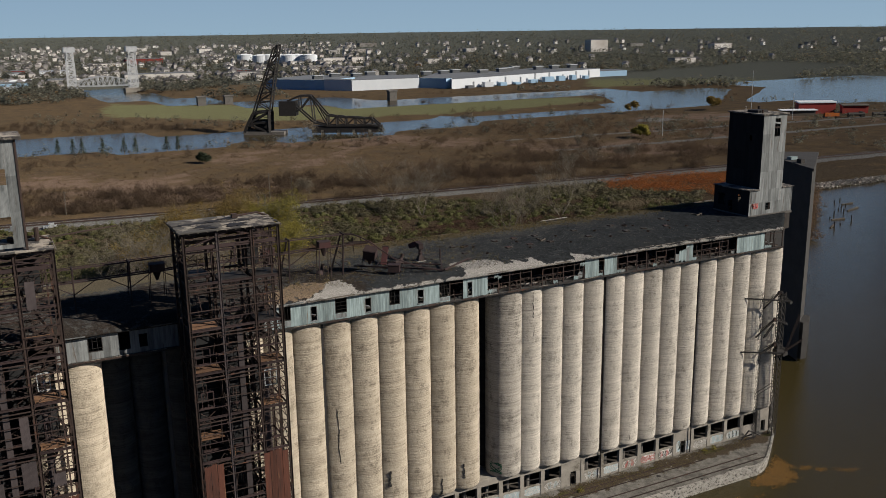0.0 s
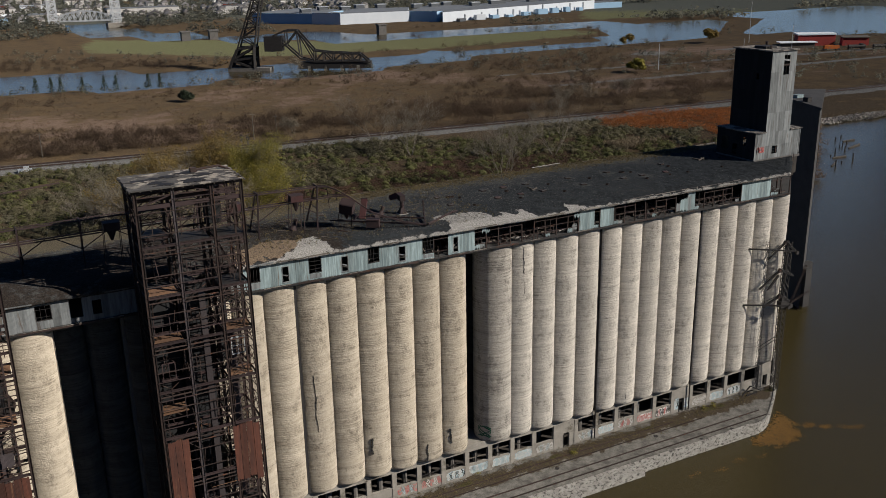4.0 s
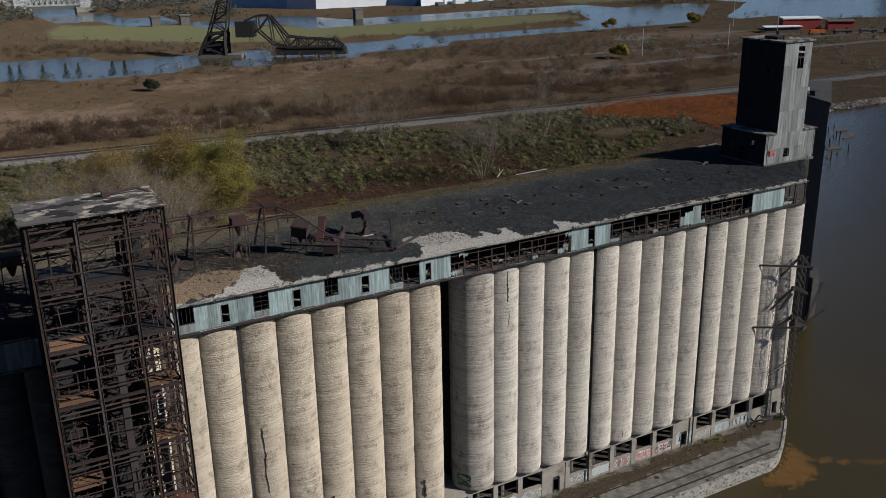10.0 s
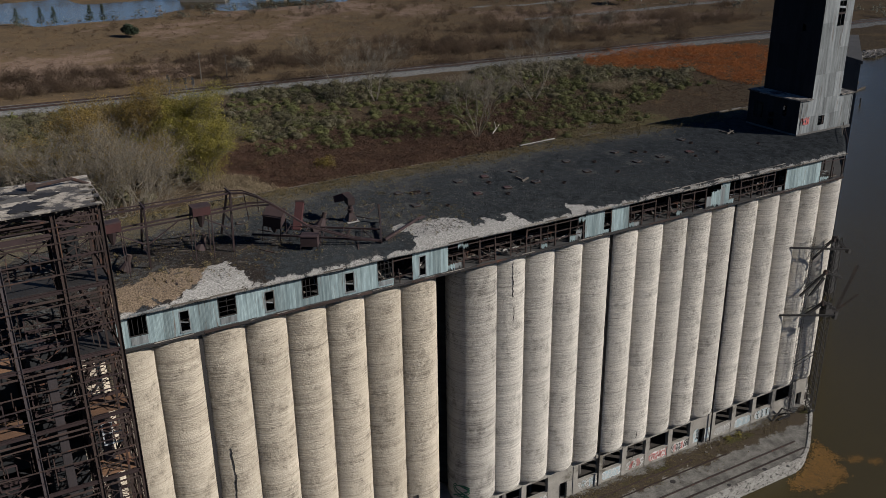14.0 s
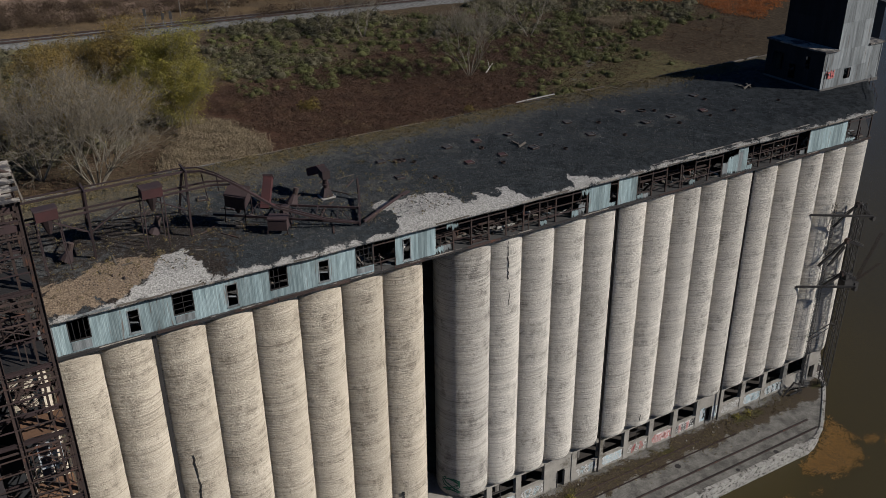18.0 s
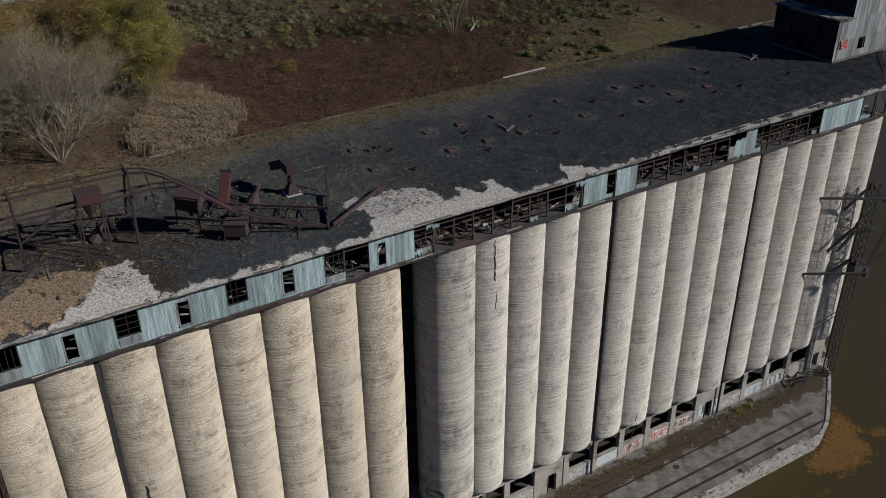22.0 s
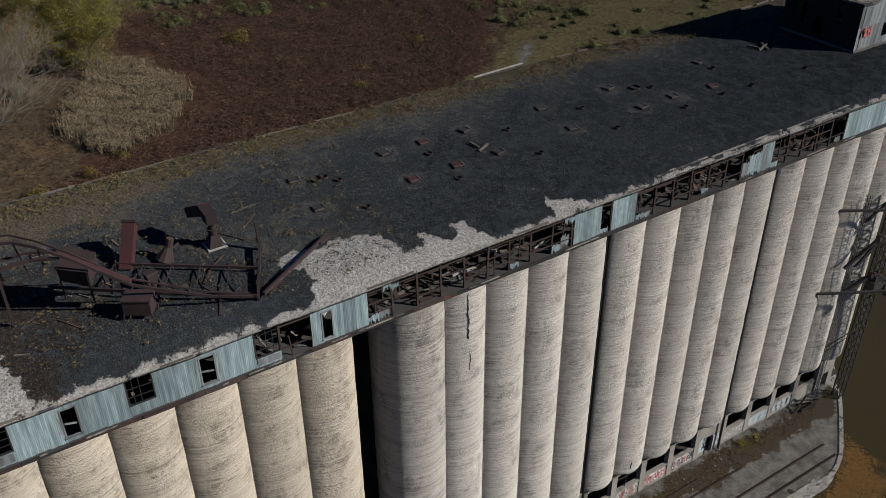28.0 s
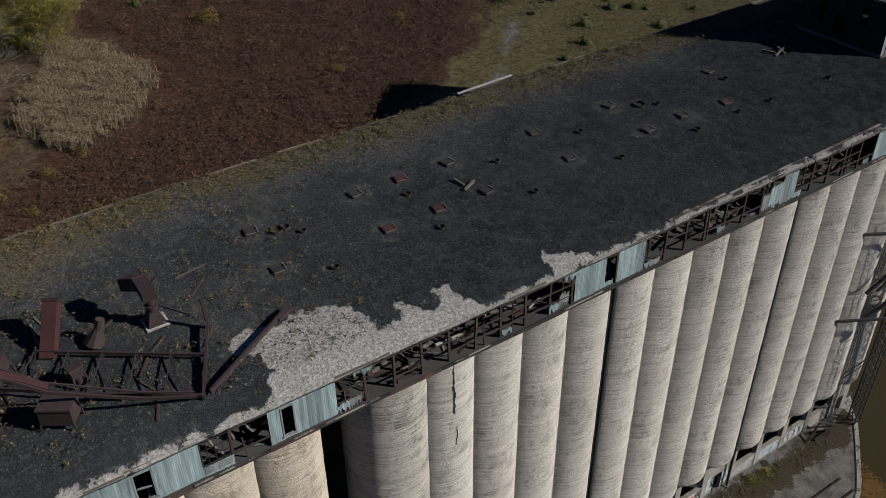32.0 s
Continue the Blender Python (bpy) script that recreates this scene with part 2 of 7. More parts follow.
WEED_BED = mat("sunken_duckweed", (0.17, 0.088, 0.02), dark=(0.09, 0.05, 0.015), scale=0.7, spots=(0.045, 0.032, 0.016), spot_scale=0.5, spot_at=0.52, bump=0.3, rough=0.9)
DULL_RED = mat("dull_red_plate", (0.06, 0.02, 0.02), rough=0.75, dark=(0.034, 0.015, 0.015), scale=0.6, spread=0.2, bump=0.1)
WRECK = mat("violet_brown_steel", (0.042, 0.025, 0.025), rough=0.75, dark=(0.023, 0.016, 0.016), scale=0.8, spread=0.25, bump=0.1)
GRAF_BLUE = mat("pale_blue_spray", (0.36, 0.50, 0.55), scale=1.5, dark=(0.42, 0.42, 0.40), bump=0)
GRAF_RED = mat("red_spray", (0.55, 0.10, 0.10), scale=1.5, dark=(0.45, 0.25, 0.22), bump=0)
GRAF_WHITE = mat("white_spray", (0.68, 0.67, 0.64), scale=1.5, dark=(0.45, 0.43, 0.40), bump=0)
GRAF_GREEN = mat("green_spray", (0.04, 0.15, 0.09), scale=1.5, bump=0)


def water_material():
    m = bpy.data.materials.new("brown_river")
    m.use_nodes = True
    n, l = m.node_tree.nodes, m.node_tree.links
    b = n["Principled BSDF"]
    b.inputs["Roughness"].default_value, b.inputs["IOR"].default_value = 0.16, 1.42
    g = n.new("ShaderNodeNewGeometry")
    t = n.new("ShaderNodeTexNoise")
    t.inputs["Scale"].default_value, t.inputs["Detail"].default_value = 0.012, 3
    l.new(g.outputs["Position"], t.inputs["Vector"])
    x = n.new("ShaderNodeMix")
    x.data_type = "RGBA"
    x.inputs[6].default_value, x.inputs[7].default_value = (0.046, 0.035, 0.0125, 1), (0.032, 0.026, 0.011, 1)
    l.new(t.outputs["Fac"], x.inputs[0])
    l.new(x.outputs[2], b.inputs["Base Color"])
    w = n.new("ShaderNodeTexNoise")
    w.inputs["Scale"].default_value, w.inputs["Detail"].default_value = 7.0, 2
    l.new(g.outputs["Position"], w.inputs["Vector"])
    bp = n.new("ShaderNodeBump")
    bp.inputs["Strength"].default_value, bp.inputs["Distance"].default_value = 0.8, 0.04
    l.new(w.outputs["Fac"], bp.inputs["Height"])
    l.new(bp.outputs[0], b.inputs["Normal"])
    return m


def covered_material(name, colours, rough, relief, grains):
    """Surface whose cover (stored on the mesh as weights) picks among colours, broken up by noise."""
    m = bpy.data.materials.new(name)
    m.use_nodes = True
    n, l = m.node_tree.nodes, m.node_tree.links
    b = n["Principled BSDF"]
    b.inputs["Roughness"].default_value, b.inputs["Diffuse Roughness"].default_value = rough, 1.0
    b.inputs["Specular IOR Level"].default_value = 0.04
    g = n.new("ShaderNodeNewGeometry")

    def noise_tex(s, d=8):
        t = n.new("ShaderNodeTexNoise")
        t.inputs["Scale"].default_value, t.inputs["Detail"].default_value, t.inputs["Roughness"].default_value = s, d, 0.72
        l.new(g.outputs["Position"], t.inputs["Vector"])
        return t.outputs["Fac"]

    col = None
    big, small = noise_tex(grains[0]), noise_tex(grains[1], 8)
    for name_, pair in colours:
        x = n.new("ShaderNodeMix")
        x.data_type = "RGBA"
        x.inputs[6].default_value, x.inputs[7].default_value = (*pair[0], 1), (*pair[1], 1)
        r = n.new("ShaderNodeMapRange")
        r.inputs["From Min"].default_value, r.inputs["From Max"].default_value = 0.38, 0.62
        l.new(big if col is None else small, r.inputs["Value"])
        l.new(r.outputs[0], x.inputs[0])
        if col is None:
            col = x.outputs[2]
            continue
        at = n.new("ShaderNodeAttribute")
        at.attribute_name = name_
        s = n.new("ShaderNodeMath")
        s.operation = "ADD"
        l.new(at.outputs["Fac"], s.inputs[0])
        e = n.new("ShaderNodeMath")
        e.operation = "MULTIPLY_ADD"
        e.inputs[1].default_value = 0.45
        l.new(small, e.inputs[0])
        e2 = n.new("ShaderNodeMath")
        e2.operation = "MULTIPLY_ADD"
        e2.inputs[1].default_value = 0.9
        e2.inputs[2].default_value = -0.17
        l.new(big, e2.inputs[0])
        l.new(e2.outputs[0], e.inputs[2])
        l.new(e.outputs[0], s.inputs[1])
        q = n.new("ShaderNodeMapRange")
        q.inputs["From Min"].default_value, q.inputs["From Max"].default_value = 0.96, 1.02
        l.new(s.outputs[0], q.inputs["Value"])
        y = n.new("ShaderNodeMix")
        y.data_type = "RGBA"
        l.new(q.outputs[0], y.inputs[0])
        l.new(col, y.inputs[6])
        l.new(x.outputs[2], y.inputs[7])
        col = y.outputs[2]
    hsv = n.new("ShaderNodeHueSaturation")
    r = n.new("ShaderNodeMapRange")
    r.inputs["From Min"].default_value, r.inputs["From Max"].default_value = 0.3, 0.7
    r.inputs["To Min"].default_value, r.inputs["To Max"].default_value = 1.32, 0.6
    l.new(small, r.inputs["Value"])
    l.new(r.outputs[0], hsv.inputs["Value"])
    l.new(col, hsv.inputs["Color"])
    l.new(hsv.outputs[0], b.inputs["Base Color"])
    bp = n.new("ShaderNodeBump")
    bp.inputs["Strength"].default_value, bp.inputs["Distance"].default_value = relief
    l.new(small, bp.inputs["Height"])
    l.new(bp.outputs[0], b.inputs["Normal"])
    return m


WATER = water_material()

# ---- building helpers ----
class Shape:
    """Collects faces for one mesh."""

    def __init__(self):
        self.v, self.f = [], []

    def add(self, pts, faces):
        k = len(self.v)
        self.v += [tuple(p) for p in pts]
        self.f += [tuple(k + i for i in f) for f in faces]
        return self

    def quad(self, a, b, c, d):
        return self.add((a, b, c, d), ((0, 1, 2, 3),))

    def box(self, x0, y0, z0, x1, y1, z1):
        return self.add([(x, y, z) for z in (z0, z1) for x, y in ((x0, y0), (x1, y0), (x1, y1), (x0, y1))],
                        ((3, 2, 1, 0), (4, 5, 6, 7), (0, 1, 5, 4), (1, 2, 6, 5), (2, 3, 7, 6), (3, 0, 4, 7)))

    def prism(self, poly, z0, z1):
        k = len(poly)
        return self.add([(x, y, z0) for x, y in poly] + [(x, y, z1) for x, y in poly],
                        [tuple(range(k))[::-1], tuple(range(k, 2 * k))] + [(i, (i + 1) % k, k + (i + 1) % k, k + i) for i in range(k)])

    def beam(self, p, q, w, h=None):
        p, q = Vector(p), Vector(q)
        h = h or w
        d = q - p
        if d.length < 1e-6:
            return self
        d.normalize()
        side = d.cross(Vector((0, 0, 1)) if abs(d.z) < 0.95 else Vector((0, 1, 0))).normalized()
        up = side.cross(d)
        c = [side * (sx * w / 2) + up * (sy * h / 2) for sx, sy in ((-1, -1), (1, -1), (1, 1), (-1, 1))]
        return self.add([p + o for o in c] + [q + o for o in c], ((3, 2, 1, 0), (4, 5, 6, 7), (0, 1, 5, 4), (1, 2, 6, 5), (2, 3, 7, 6), (3, 0, 4, 7)))

    def tube(self, p, q, r0, r1=None, n=8, ends=True):
        p, q = Vector(p), Vector(q)
        r1 = r0 if r1 is None else r1
        d = (q - p).normalized()
        side = d.cross(Vector((0, 0, 1)) if abs(d.z) < 0.95 else Vector((1, 0, 0))).normalized()
        up = side.cross(d)
        ring = [(math.cos(2 * math.pi * i / n), math.sin(2 * math.pi * i / n)) for i in range(n)]
        pts = [p + side * (c * r0) + up * (s * r0) for c, s in ring] + [q + side * (c * r1) + up * (s * r1) for c, s in ring]
        faces = [(i, (i + 1) % n, n + (i + 1) % n, n + i) for i in range(n)]
        if ends:
            faces += [tuple(range(n))[::-1], tuple(range(n, 2 * n))]
        return self.add(pts, faces)

    def data(self, name, material, smooth=False):
        me = bpy.data.meshes.new(name)
        me.from_pydata(self.v, [], self.f)
        me.materials.append(material)
        if smooth:
            me.polygons.foreach_set("use_smooth", [True] * len(me.polygons))
        me.update()
        return me


def put(name, me, parent=None, m=None, label=""):
    ob = new(name, me)
    if m is not None:
        ob.matrix_basis = m
    if parent is not None:
        ob.parent = parent
        ob.matrix_parent_inverse = parent.matrix_basis.inverted()
    if label:
        ob["label"] = label
    return ob


def part(name, shape, material, parent, label="", smooth=False):
    return put(name, shape.data(name, material, smooth), parent, None, label)


def thing(name, at, label, category, group="", kind=""):
    ob = new(name)
    ob.matrix_basis = Matrix.Translation(at)
    return tagged(ob, label, category, group, kind)


def solid(name, shape, material, label, category, group="", kind="", smooth=False):
    return tagged(new(name, shape.data(name, material, smooth)), label, category, group, kind)


def inside(poly, xs, ys):
    """Which of the points lie in the polygon, and how far each lies from its outline."""
    p = np.array(poly, float)
    q = np.roll(p, -1, 0)
    hit = np.zeros(xs.shape, bool)
    far = np.full(xs.shape, 1e9)
    for (ax, ay), (bx, by) in zip(p, q):
        cross = ((ay > ys) != (by > ys)) & (xs < (bx - ax) * (ys - ay) / ((by - ay) or 1e-9) + ax)
        hit ^= cross
        ux, uy = bx - ax, by - ay
        s = np.clip(((xs - ax) * ux + (ys - ay) * uy) / (ux * ux + uy * uy + 1e-9), 0, 1)
        far = np.minimum(far, np.hypot(xs - ax - s * ux, ys - ay - s * uy))
    return hit, far


def grid_mesh(name, xs, ys, height, material, weights):
    """A sheet over a rectangular net of points, with cover weights stored on it."""
    X, Y = np.meshgrid(xs, ys)
    Z = height(X, Y)
    nx, ny = len(xs), len(ys)
    me = bpy.data.meshes.new(name)
    i = np.arange(nx * ny).reshape(ny, nx)
    f = np.stack([i[:-1, :-1], i[:-1, 1:], i[1:, 1:], i[1:, :-1]], -1).reshape(-1, 4)
    me.from_pydata(np.stack([X, Y, Z], -1).reshape(-1, 3).tolist(), [], f.tolist())
    for key, fn in weights.items():
        me.attributes.new(key, "FLOAT", "POINT").data.foreach_set("value", np.clip(fn(X, Y), 0, 1).ravel().astype(np.float32))
    me.materials.append(material)
    me.polygons.foreach_set("use_smooth", [True] * len(me.polygons))
    me.update()
    return me

# ---- land and water ----
RIVER = [(-1500, 1180), (-500, 950), (-100, 785), (-7, 735), (56, 708), (123, 673), (200, 665), (280, 695), (356, 705), (430, 697), (539, 685), (600, 729), (640, 800), (640, 822), (520, 845),
         (384, 856), (309, 885), (230, 950), (165, 1040), (95, 1130), (70, 1250), (80, 1480), (140, 1480), (150, 1290), (185, 1120), (255, 1020), (350, 978), (437, 964), (580, 942),
         (702, 902), (850, 848), (870, 815), (770, 740), (676, 662), (600, 642), (530, 631), (398, 636), (311, 615), (234, 588), (180, 583), (128, 600), (56, 581), (-18, 605), (-500, 780), (-1500, 960)]
POND = [(985, 945), (900, 800), (750, 658), (838, 556), (1300, 520), (1700, 640), (1600, 840)]
HARBOUR = [(-2500, -3), (55, -3), (70, 4), (110, 33), (168, 80), (241, 138), (340, 217), (402, 216), (520, 172), (900, 60), (1600, -200), (2500, -900), (2500, -2600), (-2500, -2600)]
WATERS = (RIVER, POND, HARBOUR)


def wet(X, Y):
    """Metres inside the water's edge; below zero on land."""
    out = np.full(X.shape, -1e9)
    for poly in WATERS:
        hit, far = inside(poly, X, Y)
        out = np.maximum(out, np.where(hit, far, -far))
    return out


def swell(X, Y, s, k):
    a = np.sin(X / s + 1.7 * k) * np.cos(Y / s * 1.13 - k) + 0.6 * np.sin(X / s * 2.3 + Y / s * 1.9 + k) + 0.4 * np.cos(X / s * 4.1 - Y / s * 3.7)
    return a / 2.0


def land_height(X, Y):
    w = wet(X, Y)
    bank = np.clip((w + 5) / 9, 0, 1)
    bank = bank * bank * (3 - 2 * bank)
    far = np.clip((np.hypot(X, Y) - 1600) / 3200, 0, 1)
    z = -0.3 + 0.35 * swell(X, Y, 23, 0.4) * np.clip(-w / 20, 0, 1) + 62 * far ** 1.5
    rail = np.abs(Y - rail_y(X))
    z = z + 0.9 * np.clip(1.5 - rail / 9, 0, 1) * ((X > -300) & (X < 900))
    return z * (1 - bank) - 5 * bank


def rail_y(X):
    return 316 - 0.105 * X + 0.00005 * X * X


def near_poly(poly, soft):
    def fn(X, Y):
        hit, far = inside(poly, X, Y)
        return 0.5 + np.where(hit, far, -far) / soft
    return fn


def spaced(lo, hi, step, out_lo, out_hi, grow=1.18):
    mid = list(np.arange(lo, hi + 0.1, step))
    a, s = [], step
    x = lo
    while x > out_lo:
        s = min(s * grow, 220)
        x -= s
        a.append(x)
    b, s = [], step
    x = mid[-1]
    while x < out_hi:
        s = min(s * grow, 220)
        x += s
        b.append(x)
    return np.array(a[::-1] + mid + b)


BRUSH_AREA = [(-30, 60), (20, 95), (60, 100), (100, 122), (135, 165), (186, 192), (188, 214), (140, 236), (92, 226), (60, 214), (40, 222), (26, 192), (33, 176), (37, 150), (23, 133), (-10, 118)]
GRASS_AREA = [(60, 20), (75, 104), (110, 128), (150, 175), (190, 185), (200, 120), (120, 40)]
ORANGE_AREA = [(230, 262), (243, 286), (264, 290), (300, 284), (348, 264), (352, 236), (285, 198), (268, 190), (260, 205), (268, 230), (250, 238)]
REED_AREA = [(0, 146), (10, 166), (20, 184), (31, 176), (37, 152), (25, 134), (8, 124)]
SPIT = [(40, 900), (180, 735), (280, 720), (440, 712), (595, 745), (632, 812), (510, 835), (384, 846), (305, 872), (210, 960), (80, 1080)]
FIELD = [(700, 945), (1000, 900), (1500, 1060), (1500, 1350), (900, 1180)]
TRACK = [(88, 102), (104, 118), (122, 140), (150, 168), (190, 200), (196, 198), (155, 162), (128, 136), (110, 112), (92, 96)]


def rail_cover(X, Y):
    return np.where((X > -300) & (X < 1200), 1.45 - np.abs(Y - rail_y(X)) / 11, 0)


def road_cover(X, Y):
    lines = ((300, 480, 900, 430), (350, 520, 1000, 520), (420, 560, 1100, 420), (300, 410, 760, 395))
    out = np.zeros(X.shape)
    for ax, ay, bx, by in lines:
        ux, uy = bx - ax, by - ay
        s = np.clip(((X - ax) * ux + (Y - ay) * uy) / (ux * ux + uy * uy), 0, 1)
        out = np.maximum(out, 1.0 - np.hypot(X - ax - s * ux, Y - ay - s * uy) / 9)
    return out


GROUND = covered_material("autumn_ground", [
    ("", ((0.09, 0.063, 0.036), (0.058, 0.043, 0.028))),
    ("scrub", ((0.07, 0.052, 0.033), (0.045, 0.034, 0.023))),
    ("brush", ((0.055, 0.03, 0.02), (0.036, 0.021, 0.016))),
    ("grass", ((0.105, 0.092, 0.045), (0.075, 0.063, 0.034))),
    ("green", ((0.122, 0.128, 0.062), (0.095, 0.09, 0.052))),
    ("tan", ((0.15, 0.106, 0.08), (0.105, 0.074, 0.055))),
    ("gravel", ((0.15, 0.148, 0.145), (0.10, 0.098, 0.095))),
    ("town", ((0.085, 0.088, 0.072), (0.055, 0.06, 0.054))),
], 0.95, (0.5, 0.5), (0.06, 0.9))
gx = spaced(-170, 470, 6, -4700, 4800)
gy = spaced(20, 460, 6, -1500, 4850)
ground = tagged(new("ground", grid_mesh("ground", gx, gy, land_height, GROUND, {
    "scrub": lambda X, Y: np.where((Y > 30) & (Y < rail_y(X) - 6), 0.6 + 0.15 * swell(X, Y, 31, 2), 0.1) + 0 * X,
    "brush": lambda X, Y: near_poly(BRUSH_AREA, 26)(X, Y) + 0.2 * swell(X, Y, 9, 4), "grass": lambda X, Y: near_poly(GRASS_AREA, 24)(X, Y) + 0.22 * swell(X, Y, 9, 2) + 0.12 * swell(X, Y, 4, 1),
    "green": lambda X, Y: 0.85 * np.maximum(near_poly(SPIT, 60)(X, Y), near_poly(FIELD, 80)(X, Y)) + 0.14 * swell(X, Y, 45, 1),
    "tan": lambda X, Y: np.where((Y > 345) & (Y < 590), 0.42 + 0.22 * swell(X, Y, 60, 1), 0),
    "gravel": lambda X, Y: np.maximum(np.maximum(rail_cover(X, Y), road_cover(X, Y)), near_poly(TRACK, 9)(X, Y) * 0.62),
    "town": lambda X, Y: np.clip((np.hypot(X, Y) - 1150) / 500, 0, 0.72),
})), "brown autumn marsh, scrub and grass land", "ground", kind="structure")
arc = [math.radians(a) for a in range(36, 127, 3)]
veil = Shape()
veil.v = [(-50 + 4840 * math.cos(a), -90 + 4840 * math.sin(a), z) for a in arc for z in ((-30, 400, 700, 1000) if a < 0.95 else (-30, 500, 1200, 2400))]
veil.f = [(4 * i + k, 4 * i + 4 + k, 4 * i + 5 + k, 4 * i + 1 + k) for i in range(len(arc) - 1) for k in range(3)]
solid("sky_backdrop", veil, glow, "pale blue clear sky over the horizon", "sky", kind="structure")
water_sheet = Shape().quad((-4700, -2600, -2.3), (4700, -2600, -2.3), (4700, 1700, -2.3), (-4700, 1700, -2.3))
tagged(solid("water", water_sheet, WATER, "still brown river water reflecting blue sky", "water", kind="structure"))

# ---- grain elevator ----
GAL_Y, GAL_Z0, GAL_Z1, ROOF_Z = -2.2, 42.7, 46.5, 47.5
SILOS_R = [5.44 + 4.64 * i for i in range(5)] + [28.98 + 4.64 * i for i in range(5)] + [52.4 + 4.64 * i for i in range(5)]
SILOS_L = [-3.4 - 4.84 * i for i in range(6)] + [-32.7 - 4.84 * i for i in range(5)] + [-57.2 - 4.84 * i for i in range(8)]

elevator = thing("grain_elevator", (0, 10, 0), "abandoned concrete grain elevator with tall ribbed silos", "grain elevator")


def silo_mesh(seed, material, radius):
    """A slip-formed concrete drum: faint pour rings, a rounded foot."""
    rnd = random.Random(seed)
    s = Shape()
    n, zs = 44, [6.1, 6.35, 6.7] + [7.3 + 0.9 * i for i in range(40)]
    zs[-1] = 42.4
    for k, z in enumerate(zs):
        r = radius + rnd.uniform(-0.016, 0.016) - (0.22, 0.09, 0.02)[k] * 0.8 if k < 3 else radius + rnd.uniform(-0.016, 0.016)
        s.v += [(r * math.cos(2 * math.pi * i / n), r * math.sin(2 * math.pi * i / n), z) for i in range(n)]
    for k in range(len(zs) - 1):
        s.f += [(k * n + i, k * n + (i + 1) % n, (k + 1) * n + (i + 1) % n, (k + 1) * n + i) for i in range(n)]
    s.f += [tuple(range(n))[::-1], tuple(range(len(s.v) - n, len(s.v)))]
    return s.data("silo", material, True)


# darkened drums: tower shadow and gap shade are put into their colour
inner_shaded = silo_mesh(8, CONC_SHADE, 2.41)
for xs, material, radius, mid in ((SILOS_R, CONC_R, 3.0, 1.17), (SILOS_L, CONC_L, 3.2, 1.29)):
    meshes = [silo_mesh(k, material, radius) for k in range(4)]
    for i, x in enumerate(xs):
        if x == 5.44:
            put("silo", silo_mesh(12, CONC_CORNER, 3.4), elevator, pose(5.55, 1.5, 0, 0, 0, 15), "larger corner silo, streaked dark")
            continue
        put("silo", inner_shaded if -63 < x < -50 else meshes[i % 4], elevator, pose(x, 3.3 if -63 < x < -55 else mid, 0, 0, 0, 37 * i))
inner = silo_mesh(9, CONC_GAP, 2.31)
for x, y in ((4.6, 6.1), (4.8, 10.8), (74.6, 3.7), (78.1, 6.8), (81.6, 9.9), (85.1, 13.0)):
    put("silo", inner if x > 20 else inner_shaded, elevator, pose(x, y, 0, 0, 0, 50))
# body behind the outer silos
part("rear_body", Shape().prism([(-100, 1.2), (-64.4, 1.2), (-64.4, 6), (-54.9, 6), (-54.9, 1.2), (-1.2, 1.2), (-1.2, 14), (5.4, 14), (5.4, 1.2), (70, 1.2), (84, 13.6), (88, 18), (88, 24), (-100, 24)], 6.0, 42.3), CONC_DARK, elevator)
# black skin added on the drum's flank: paints the gap's shade, cuts bounce
flank_shade = Shape()
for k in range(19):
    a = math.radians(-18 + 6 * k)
    flank_shade.v += [(-3.4 + 3.225 * math.cos(a), 1.29 + 3.225 * math.sin(a), 6.3), (-3.4 + 3.225 * math.cos(a), 1.29 + 3.225 * math.sin(a), 42.2)]
flank_shade.f = [(2 * k, 2 * k + 2, 2 * k + 3, 2 * k + 1) for k in range(18)]
part("soot_stain", flank_shade, CONC_SHADE, elevator, "flank of the last drum beside the gap, painted black as shade", True)
# added dark sheet over the notch wall, keeps bounced light out of the gap
part("gap_lining", Shape().box(-1.19, 3.4, 6.1, -1.1, 13.9, 42.2), BLOCK_DARK, elevator, "dark lining added in the gap between silo rows to cut bounced light")
part("base_slab", Shape().prism([(-100, -0.5), (72.4, -0.5), (90, 15.5), (90, 24), (-100, 24)], 5.2, 6.1), CONC, elevator, "stained concrete slab under the silos")
# deck of the gallery storey with its ledge
part("gallery_deck", Shape().prism([(-100, -2.3), (71.6, -2.3), (90.5, 14.6), (90.5, 24.2), (-100, 24.2)], 42.25, 42.62), BLOCK_DARK, elevator)
part("rear_wall", Shape().box(-100, 23.4, 0, 90, 24, 47.0), CONC_DARK, elevator)
rnd = random.Random(5)
x = -98.0
while x < 71.5:
    w = min(rnd.uniform(3.5, 6.5), 71.6 - x)
    d = rnd.uniform(-0.05, 0.05)
    part("ledge_beam", Shape().box(x, -2.46 + d, 42.36, x + w - 0.04, -2.3, 42.62), BLACK_STEEL if rnd.random() < 0.5 else RUST, elevator)
    if rnd.random() < 0.75:
        part("ledge_flashing", Shape().beam((x + rnd.uniform(0, 2), -2.5 + d, 42.64), (x + w * rnd.uniform(0.55, 0.9), -2.46 + d, 42.66), 0.12, 0.05), SNOWY, elevator)
    x += w

